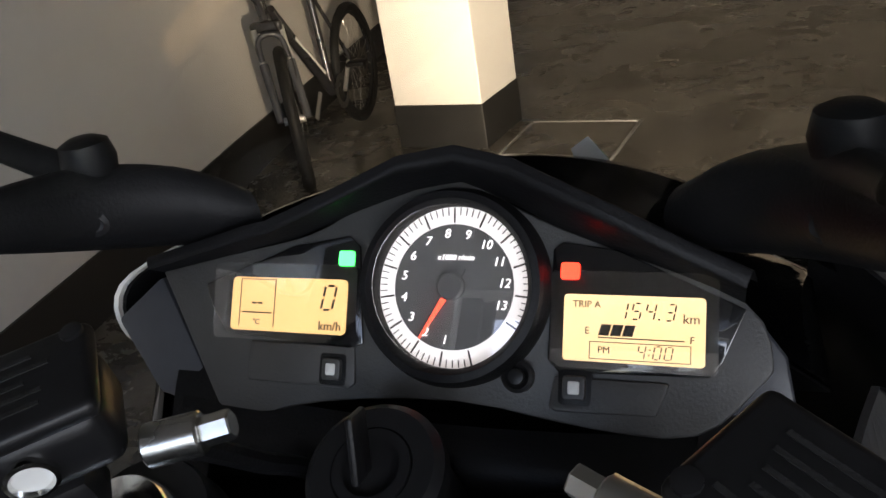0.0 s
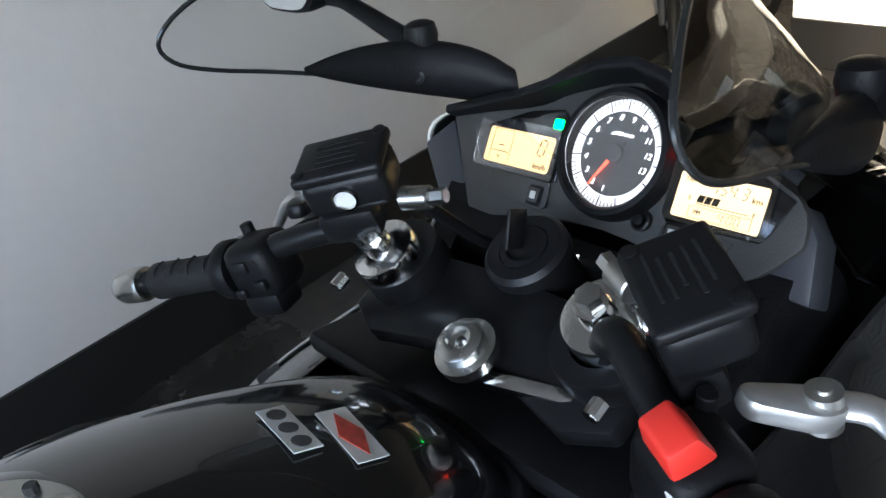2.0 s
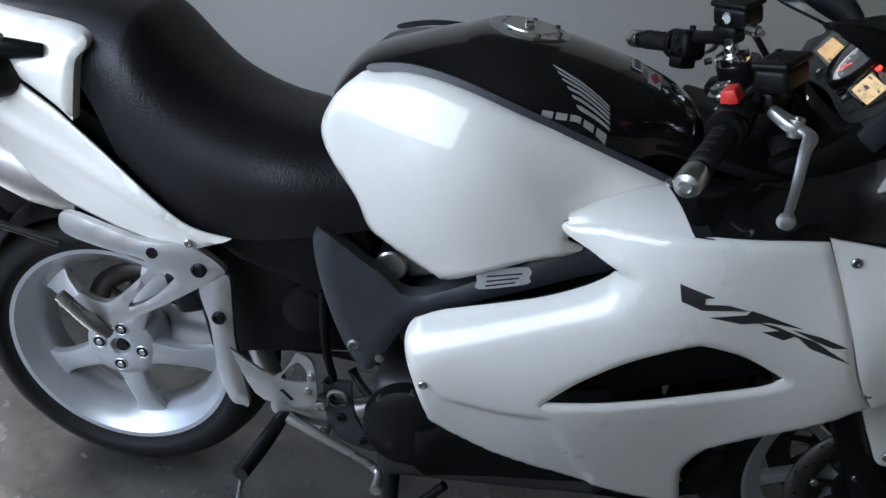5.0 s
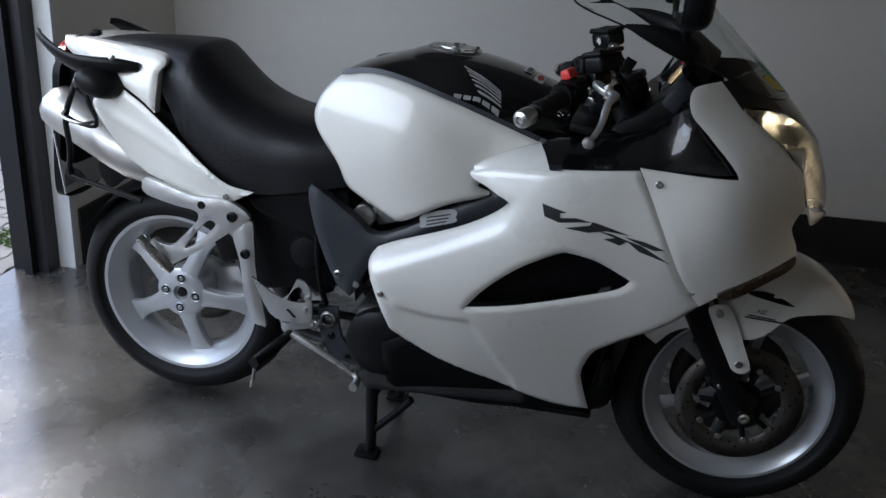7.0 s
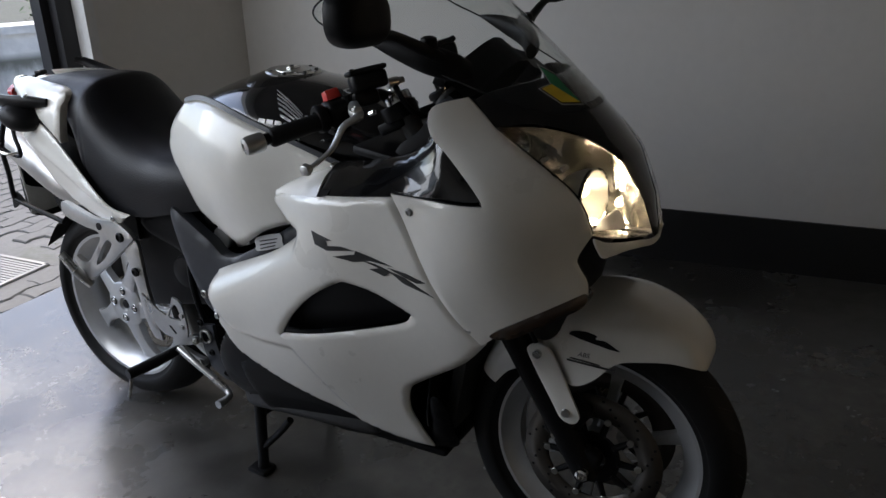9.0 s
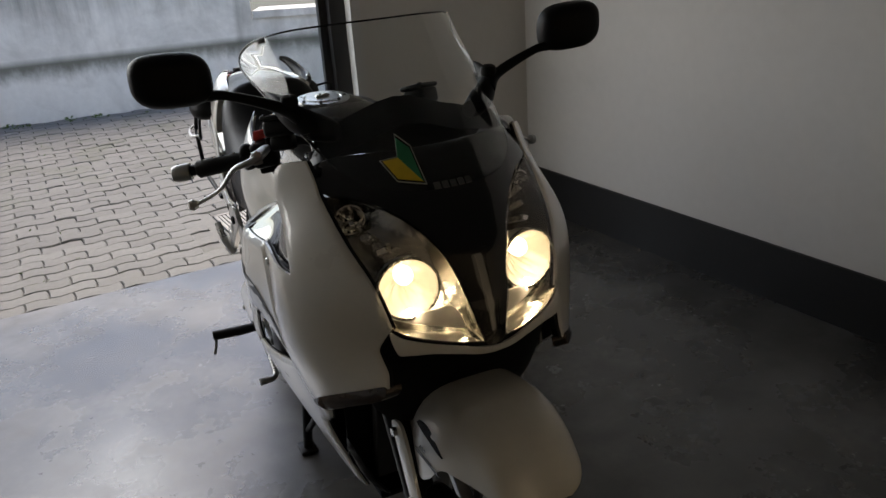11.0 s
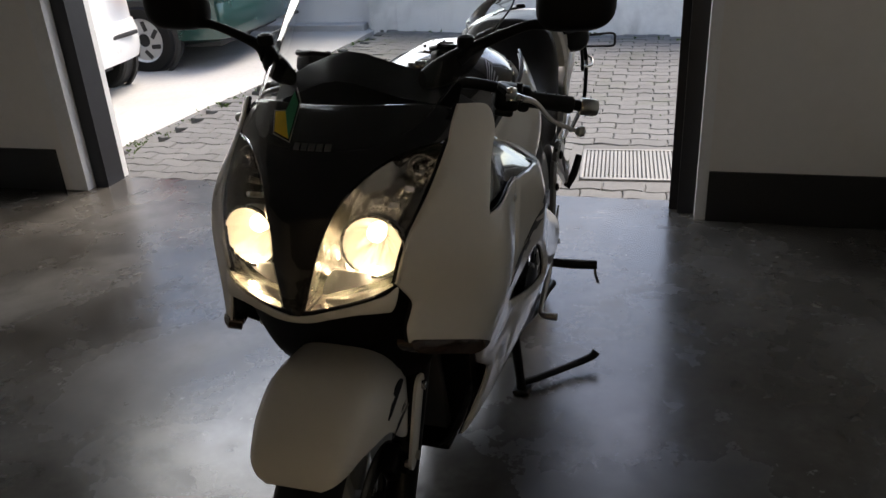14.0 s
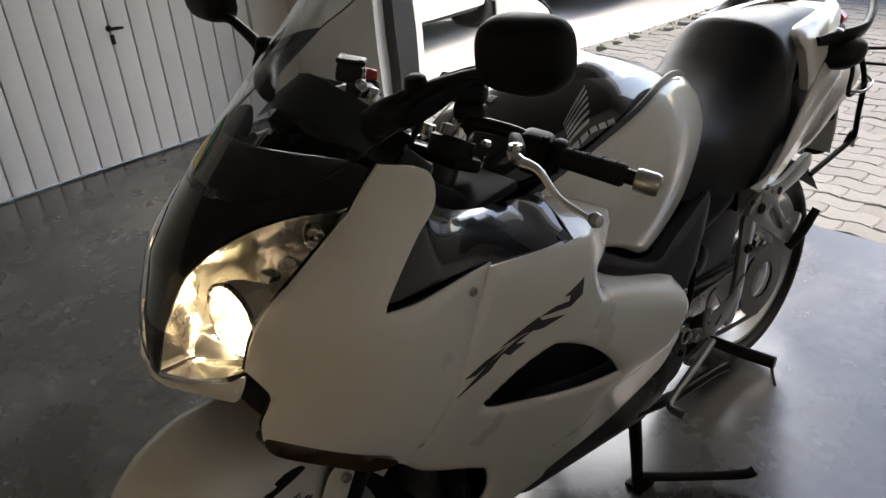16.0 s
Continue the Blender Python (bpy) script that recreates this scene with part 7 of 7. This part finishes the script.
def car(name, label, at, rz, paint, L, W, belt, deck, roof, rear_drop, wheels, group="parked cars"):
    """A saloon or hatchback: x runs from its tail (0) to its nose (L)."""
    ob = thing(name, label, "car", at, group, rz)
    h = W / 2

    def ring(x, zb, zs, zt, w):
        # zb sill, zs widest height, zt upper edge
        half = [(0, zb), (w * .80, zb), (w * .93, zb + .05), (w * .985, lerp(zb, zs, .55)), (w, zs), (w * .985, lerp(zs, zt, .45)), (w * .94, lerp(zs, zt, .8)), (w * .86, zt - .012), (w * .70, zt), (0, zt + .012)]
        return [(x, a, b) for a, b in half] + [(x, -a, b) for a, b in half[-2:0:-1]]
    st = [(0.02, .34, .50, deck - .14, h * .86), (.05, .27, .52, deck - .04, h * .93), (.14, .23, .53, deck, h * .965), (.50, .20, .54, deck + .01, h), (L * .30, .19, .54, belt, h), (L * .55, .19, .54, belt, h), (L * .72, .19, .54, belt - .03, h * .99), (L * .88, .20, .52, belt - .12, h * .96), (L * .97, .24, .48, belt - .22, h * .88), (L, .30, .44, belt - .32, h * .78)]
    body = part("body", bm_loft([ring(*s) for s in st], 5), paint, ob)
    # cabin
    r0 = rear_drop
    cab = []
    for x, z0, z1, w0, w1 in ((r0, deck - .02, deck + .03, h * .80, h * .76), (r0 + (roof - deck) * .75, belt - .03, lerp(deck, roof, .72), h * .86, h * .72), (r0 + (roof - deck) * 1.15, belt - .03, roof - .02, h * .88, h * .68), (L * .45, belt - .03, roof, h * .89, h * .68), (L * .56, belt - .03, roof - .04, h * .88, h * .67), (L * .68, belt - .05, belt + .10, h * .86, h * .74), (L * .72, belt - .07, belt - .01, h * .84, h * .78)):
        half = [(0, z0), (w0, z0), (lerp(w0, w1, .5), lerp(z0, z1, .5)), (w1 * 1.02, z1 - .03), (w1 * .88, z1), (0, z1 + .015)]
        cab.append([(x, a, b) for a, b in half] + [(x, -a, b) for a, b in half[-2:0:-1]])
    part("cabin", bm_loft(cab, 4), paint, ob)
    ra = r0 + (roof - deck) * 1.1
    rg = [(r0 + .07, h * .70, deck + .055), (ra - .04, h * .60, roof - .055)]
    bmg = bmesh.new()
    vs_ = [bmg.verts.new((x, sy * y, z)) for x, y, z in rg for sy in (-1, 1)]
    bmg.faces.new((vs_[0], vs_[1], vs_[3], vs_[2]))
    bmesh.ops.solidify(bmg, geom=bmg.faces[:], thickness=-.05)
    part("rear_window", bmg, M_CARGLASS, ob, "dark rear window", smooth=False)
    for sy in (-1, 1):
        for x0, x1 in ((r0 + .42, L * .40), (L * .41, L * .60)):
            o = [(x0, belt + .03), (x1, belt + .03), (x1 - (.06 if x1 > L * .5 else 0), roof - .10), (max(x0, ra + .02), roof - .10)]
            part("side_window", bm_plate(o, .02, M=Matrix(((1, 0, 0, 0), (0, -sy * (h * .19) / (roof - belt), sy, sy * (h * .885 + belt * h * .19 / (roof - belt)) - sy * .012), (0, 1, 0, 0), (0, 0, 0, 1)))), M_CARGLASS, ob, "dark side window", smooth=False)
        for x in wheels:
            car_wheel(ob, x, sy * (h - .055), sy)
            part("wheel_arch", bm_lathe([(.30, -.02), (.325, -.02), (.325, .012), (.30, .012)], (x, sy * (h - .012), .275), (0, sy, 0), 40), M_CARBLACK, ob)
            # no arch is cut: a black disc stands for the shade inside it
            part("arch_shadow", bm_cyl((x, sy * (h - .13), .29), (x, sy * (h + .003), .29), .305, seg=40), M_CARBLACK, ob, "black disc for the shade in the wheel arch")
        part("mirror", bm_box((.10, .15, .10), (L * .63, sy * (h + .06), belt + .05), bevel=.03), paint, ob)
        part("door_handle", bm_box((.13, .025, .03), (L * .37, sy * (h + .002), belt - .10), bevel=.008), paint, ob)
        part("side_moulding", bm_box((L * .42, .02, .045), (L * .48, sy * (h + .001), .52), bevel=.008), paint, ob)
        part("headlight", bm_box((.10, .34, .13), (L - .06, sy * h * .58, belt - .30), bevel=.03), M_CLEARLENS, ob, "clear headlight")
    # bumpers
    rb = bm_loft([[(xx, yy, .27), (xx - .02, yy * 1.01, .34), (xx - .025, yy * 1.015, .47), (xx - .005, yy, .55), (xx + .10, yy * .96, .55), (xx + .10, yy * .96, .27)] for xx, yy in ((.42, h * 1.0), (.14, h * .985), (.03, h * .90), (-.03, h * .45), (-.04, 0), (-.03, -h * .45), (.03, -h * .90), (.14, -h * .985), (.42, -h))], 4)
    part("rear_bumper", rb, paint, ob)
    part("front_bumper", bm_box((.22, W * .90, .24), (L - .06, 0, .36), bevel=.05, seg=3), paint, ob)
    return ob


def rear_lamp(ob, pts, x, sy, lean=0.0):
    M = Matrix(((0, lean, -1, x), (sy, 0, 0, 0), (0, 1, 0, 0), (0, 0, 0, 1)))
    return part("tail_light", bm_plate(pts, .05, M=M, bevel=.012), M_CARLENS, ob, "red tail light")


sedan = car("car", "dark green saloon car parked in the yard", (2.95, -5.02, -.02), 2.5, M_GREENPAINT, 4.15, 1.58, .80, .86, 1.30, .52, (.74, 3.20))
for sy in (-1, 1):
    lamp_ = rear_lamp(sedan, [(.40, .60), (.755, .60), (.765, .73), (.42, .70)], .06, sy)
    part("lamp_corner", bm_box((.22, .05, .11), (.17, sy * .745, .665), (0, 0, sy * -8), bevel=.012), M_CARLENS, lamp_)
    part("reversing_lens", bm_box((.02, .10, .05), (.008, sy * .47, .645), bevel=.005), M_CLEARLENS, lamp_, "white reversing lens")
pl = part("number_plate", bm_box((.016, .46, .115), (-.002, 0, .655), bevel=.004), M_PLATE, sedan, "white number plate")
for yy, w in ((-.155, .04), (-.10, .04), (-.045, .04), (.03, .05), (.085, .03), (.145, .05)):
    part("digit_bar", bm_box((.004, w, .07), (-.012, yy, .655)), M_CARBLACK, pl)
part("boot_gap", bm_box((.012, 1.06, .008), (.02, 0, .60)), M_CARBLACK, sedan)
part("badge", bm_lathe([(0, 0), (.026, 0), (.026, .004), (0, .006)], (.045, 0, .79), (-1, 0, .3), 20), M_CHROME, sedan)
part("letter_bar", bm_box((.004, .16, .025), (.018, .42, .755)), M_CHROME, sedan)
part("exhaust", bm_cyl((-.03, -.45, .25), (.4, -.45, .25), .022), M_STEEL, sedan)
part("tow_hook", bm_box((.09, .03, .03), (-.03, -.62, .26), bevel=.006), M_CARBLACK, sedan)
part("underbody", bm_box((3.9, 1.2, .12), (2.1, 0, .24)), M_CARBLACK, sedan)

hatch_car = car("car", "small white hatchback parked beside the doorway", (3.36, -2.96, -.02), -2, M_CARWHITE, 3.75, 1.58, .88, .93, 1.46, .10, (.42, 2.85))
for sy in (-1, 1):
    rear_lamp(hatch_car, [(.53, .72), (.745, .70), (.745, .98), (.60, .98)], .055, sy, -.12)
pl = part("number_plate", bm_box((.016, .46, .115), (.0, 0, .66), bevel=.004), M_PLATE, hatch_car, "white number plate")
for yy, w in ((-.155, .04), (-.10, .04), (-.03, .05), (.04, .04), (.10, .04), (.15, .04)):
    part("digit_bar", bm_box((.004, w, .07), (-.010, yy, .66)), M_CARBLACK, pl)
part("letter_bar", bm_box((.004, .20, .022), (.012, -.42, .80)), M_CARBLACK, hatch_car)
part("bumper_strip", bm_box((.02, 1.30, .03), (-.045, 0, .46), bevel=.006), M_CARBLACK, hatch_car)
part("underbody", bm_box((3.4, 1.2, .12), (1.9, 0, .24)), M_CARBLACK, hatch_car)

# ---- bicycle by the left wall ----
bic = thing("bicycle", "dark mountain bicycle leaning by the garage wall", "bicycle", (-1.68, 3.26, 0), rz=4)
M_BIKEFRAME = material("dark_bicycle_paint", (0.02, 0.02, 0.022), .3, coat=.6, vary=.1)
LEAN = math.tan(radians(-5))


def lean(p, steer=0.0):
    c, s = math.cos(radians(steer)), math.sin(radians(steer))
    x, y = p[0], p[1] - .12
    return Vector((x * c - y * s + p[2] * LEAN, x * s + y * c + .12, p[2]))


def steer(p):
    """A place on the turned front end."""
    return lean(p, 24)


def bike_wheel(y, at=lean, name="wheel"):
    R = .335
    c = at((0, y, R))
    ax = (at((1, y, R)) - c).normalized()
    w = part(name, bm_lathe([(R - .048, -.018), (R - .02, -.026), (R - .004, -.014), (R, 0), (R - .004, .014), (R - .02, .026), (R - .048, .018), (R - .048, -.018)], c, ax, 56), M_RUBBER, bic, "knobbly bicycle tyre")
    part("rim", bm_lathe([(R - .065, -.010), (R - .046, -.014), (R - .046, .014), (R - .065, .010), (R - .065, -.010)], c, ax, 56), M_SATIN, w)
    part("hub", bm_cyl(c - ax * .05, c + ax * .05, .018), M_ALU, w)
    fr_ = frame_of(ax)
    for k in range(24):
        a = 2 * math.pi * k / 24
        s = 1 if k % 2 else -1
        part("spoke", bm_cyl(c + ax * (s * .03) + fr_ @ Vector((.016 * math.cos(a + .5 * s), .016 * math.sin(a + .5 * s), 0)), c + fr_ @ Vector(((R - .062) * math.cos(a), (R - .062) * math.sin(a), 0)), .0012, seg=5), M_STEEL, w)
    part("disc", bm_lathe([(.055, .045), (.08, .045), (.08, .0475), (.055, .0475), (.055, .045)], c, ax, 32), M_DISC, w)
    return w


bike_wheel(0.0, steer)
bike_wheel(1.08)
fork = part("fork", bm_tube([steer((0, .22, .92)), steer((0, .17, .76))], .022, 14, 2), M_BIKEFRAME, bic)
part("crown", bm_box((.15, .05, .05), steer((0, .165, .735)), bevel=.015), M_BIKEFRAME, fork)
for s in (-1, 1):
    part("stanchion", bm_tube([steer((s * .062, .16, .73)), steer((s * .062, .10, .52))], .016, 12, 2), M_STEEL, fork, "bright steel stanchion")
    part("slider", bm_tube([steer((s * .062, .115, .58)), steer((s * .062, .0, .335))], [.022, .019], 12, 2), M_FRAME, fork, "grey fork leg")
part("arch", bm_tube([steer((-.062, .10, .60)), steer((-.05, .085, .69)), steer((0, .08, .715)), steer((.05, .085, .69)), steer((.062, .10, .60))], .013, 10, 5), M_FRAME, fork)
for a, b, r in (((0, .23, .86), (0, .72, .80), .022), ((0, .21, .80), (0, .64, .29), .026), ((0, .72, .86), (0, .64, .29), .019), ((0, .72, .80), (0, 1.05, .335), .011), ((0, .64, .29), (0, 1.06, .335), .012)):
    part("frame_tube", bm_tube([lean(a), lean(b)], r, 14, 2), M_BIKEFRAME, bic)
part("downtube_bar", bm_tube([lean((.025, .34, .64)), lean((.025, .56, .41))], .008, 8, 2), M_PALE, bic, "pale stripe along the down tube")
part("seat_post", bm_tube([lean((0, .72, .84)), lean((0, .745, .97))], .014, 12, 2), M_STEEL, bic)
sadd = [[lean((w * math.cos(a), y, .985 + hgt * math.sin(a))) for a in (2 * math.pi * k / 14 for k in range(14))] for y, w, hgt in ((.60, .012, .012), (.65, .03, .02), (.75, .045, .024), (.83, .07, .028), (.87, .055, .018))]
part("saddle", bm_loft(sadd, 4), M_SEAT, bic)
hb = part("handlebar", bm_tube([steer((-.33, .26, 1.02)), steer((-.12, .22, 1.0)), steer((0, .20, .985)), steer((.12, .22, 1.0)), steer((.33, .26, 1.02))], .013, 12, 6), M_BIKEFRAME, bic)
part("stem", bm_tube([steer((0, .225, .94)), steer((0, .20, .985))], .02, 12, 2), M_BIKEFRAME, bic)
for s in (-1, 1):
    part("grip", bm_tube([steer((s * .22, .238, 1.011)), steer((s * .34, .262, 1.021))], .017, 12, 2), M_GRIP, hb)
    part("brake_lever", bm_tube([steer((s * .18, .22, 1.0)), steer((s * .21, .165, .985)), steer((s * .29, .175, .985))], .006, 8, 4), M_ALU, hb)
    part("pedal", bm_box((.10, .09, .022), lean((s * .13, .64 + s * .12, .29 + s * .11)), bevel=.006), M_PLASTIC, bic)
    part("crank", bm_tube([lean((s * .07, .64, .29)), lean((s * .08, .64 + s * .12, .29 + s * .11))], .012, 8, 2), M_ALU, bic)
part("chainring", bm_lathe([(.06, .055), (.09, .055), (.092, .058), (.06, .058), (.06, .055)], lean((0, .64, .29)), (1, 0, 0), 40), M_DARKMETAL, bic)
part("cable", bm_tube([steer((.10, .20, 1.0)), steer((.08, .08, .98)), steer((.03, .10, .85)), steer((.07, .08, .60)), steer((.05, .03, .40))], .003, 6, 6), M_RUBBER, bic)
part("cable", bm_tube([steer((-.10, .20, 1.0)), steer((-.08, .06, .97)), steer((-.02, .12, .86)), steer((0, .30, .80))], .003, 6, 6), M_RUBBER, bic)

# ---- beyond the low yard wall: a pale gate pillar and a hedge ----
gate = thing("gate_pillar", "cream painted gate pillar beyond the low wall", "pillar", (-5.6, -4.6, 0), rz=-28)
part("shaft", bm_box((.42, .42, 1.9), (0, 0, .93), bevel=.01), M_JAMB, gate, smooth=False)
part("cap", bm_box((.52, .52, .09), (0, 0, 1.92), bevel=.02), M_LANE, gate, smooth=False)
M_HEDGE = material("dark_hedge_leaf", (0.035, 0.07, 0.025), .7, vary=.5, scale=9)
hv, hf = [], []
hr = random.Random(11)
for _ in range(5200):
    s_ = hr.uniform(0, 1)
    base = Vector((lerp(-9.5, -5.0, s_), lerp(-4.2, -7.4, s_), 0))
    hgt = 1.0 + .22 * math.sin(s_ * 23) + .12 * math.sin(s_ * 61)
    c = base + Vector((hr.gauss(0, .20), hr.gauss(0, .20), hr.uniform(.02, 1) ** .6 * hgt))
    a, b = hr.uniform(0, 6.28), hr.uniform(-.9, .9)
    u = Vector((math.cos(a), math.sin(a), b)).normalized() * .05
    v = Vector((-math.sin(a), math.cos(a), hr.uniform(-.6, .6))).normalized() * .022
    k = len(hv)
    hv += [tuple(c - u), tuple(c + v), tuple(c + u), tuple(c - v)]
    hf.append((k, k + 1, k + 2, k + 3))
me = bpy.data.meshes.new("hedge")
me.from_pydata(hv, [], hf)
me.materials.append(M_HEDGE)
tagged(new("hedge", me), "dark green clipped hedge behind the low wall", "hedge", kind="stuff")

# ---- weeds along the joints of the yard ----
M_WEED = material("green_weed", (0.07, 0.12, 0.025), .8, vary=.35)
rng = random.Random(7)
weeds = bmesh.new()


def tuft(x, y, n, size):
    for _ in range(n):
        a, s = rng.uniform(0, 6.28), size * rng.uniform(.5, 1.2)
        dx, dy = math.cos(a), math.sin(a)
        bx, by = x + rng.gauss(0, size * .5), y + rng.gauss(0, size * .5)
        w = s * .10
        p0 = Vector((bx, by, -.006))
        p1 = p0 + Vector((dx * s * .4, dy * s * .4, s * .55))
        p2 = p0 + Vector((dx * s * .9, dy * s * .9, s * .45))
        sx = Vector((-dy, dx, 0)) * w
        v = [weeds.verts.new(q) for q in (p0 - sx * .5, p0 + sx * .5, p1 + sx, p2, p1 - sx)]
        weeds.faces.new(v)


def lane_edge(y):
    return float(np.interp(y, (-9.5, -5.4, -3.95, -3.1, -2.3, -1.7), (2.2, 2.28, 2.40, 2.53, 2.60, 2.60)))


for _ in range(110):
    y = rng.uniform(-5.6, -1.9)
    tuft(lane_edge(y) - abs(rng.gauss(0, .10)), y, rng.randint(2, 6), rng.uniform(.012, .035))
for _ in range(90):
    tuft(rng.uniform(-2.5, 2.4), rng.uniform(-5.3, -1.85), rng.randint(2, 4), rng.uniform(.008, .02))
for _ in range(70):
    x = rng.uniform(-5.5, 2.0)
    tuft(x, -5.56 + (.19 * (-.5 - x) if x > -.5 else .511 * (-.5 - x)) + rng.uniform(0, .10), rng.randint(3, 7), rng.uniform(.02, .05))
for x, y in ((-.86, -1.92), (-.92, -2.02), (-.80, -1.98), (2.33, -1.86)):
    for _ in range(4):
        tuft(x + rng.gauss(0, .03), y + rng.gauss(0, .02), 7, .035)
tagged(finish("weeds", weeds, M_WEED, smooth=False), "small green weeds in the paving joints", "weeds", kind="stuff")

# ---- wavy paving blocks of the yard ----
PL, PW, PG = .200, .100, .0035
pavement = thing("pavement", "grey interlocking wavy concrete paving blocks", "pavement", rz=0)
tagged(pavement, kind="structure")


def wave(x):
    return .013 * (lambda u: 1 - 4 * abs(u - .5) if True else u)((x / PL + .25) % 1.0)


def block_mesh(phase):
    """One block; long edges follow the wave, top edges chamfered."""
    xs = [PG / 2, PL * .25, PL * .5, PL * .75, PL - PG / 2]
    lo = [(x, wave(x + phase) + PG / 2) for x in xs]
    hi = [(x, wave(x + phase) + PW - PG / 2) for x in xs[::-1]]
    o = lo + [(PL - PG / 2 - .006, wave(PL + phase) + PW * .5)] + hi + [(PG / 2 - .006, wave(phase) + PW * .5)]
    cx, cy = PL / 2, PW / 2
    v, f = [], []
    n = len(o)
    for s, z in ((0, -.06), (0, -.006), (.005, 0.0)):
        for a, b in o:
            d = Vector((cx - a, cy - b)).normalized() * s
            v.append((a + d.x - cx, b + d.y - cy, z))
    for r in range(2):
        for k in range(n):
            k2 = (k + 1) % n
            f.append((r * n + k, r * n + k2, (r + 1) * n + k2, (r + 1) * n + k))
    f.append(tuple(2 * n + k for k in range(n)))
    return v, f


PV = [block_mesh(0), block_mesh(PL / 2)]
PM = []
for v, f in PV:
    me = bpy.data.meshes.new("paving_block")
    me.from_pydata(v, [], f)
    me.materials.append(M_PAVE)
    PM.append(me)
rest_v, rest_f, count = [], [], 0
rng = random.Random(3)
PAVE_TOP = -.004
for j in range(0, 43):
    yb = -1.77 - (j + 1) * PW
    for i in range(-36, 15):
        ph = j % 2
        x0 = i * PL + ph * PL / 2
        cx, cy = x0 + PL / 2, yb + PW / 2
        if cx > lane_edge(cy) - PL * .45 or cx < -6.8 or cy < -5.62 + (.19 * (-.5 - cx) if cx > -.5 else .511 * (-.5 - cx)):
            continue
        if abs(cx + .415) < .40 and abs(cy + 2.25) < .325:
            continue
        dz = PAVE_TOP + rng.gauss(0, .0018)
        tl, tw = rng.gauss(0, .5), rng.gauss(0, .6)
        m = pose(cx, cy, dz, tl, tw, rng.gauss(0, .5))
        if cy > -3.35 and -1.25 < cx < 2.6 and count < 300:
            ob = new("paving_block", PM[ph])
            ob.parent = pavement
            ob.matrix_world = m
            count += 1
        else:
            s = len(rest_v)
            v, f = PV[ph]
            rest_v += [tuple(m @ Vector(p)) for p in v]
            rest_f += [tuple(s + q for q in t) for t in f]
me = bpy.data.meshes.new("paving_blocks")
me.from_pydata(rest_v, [], rest_f)
me.materials.append(M_PAVE)
ob = new("paving_blocks", me)
ob.parent = pavement
tagged(ob, "", kind="stuff")
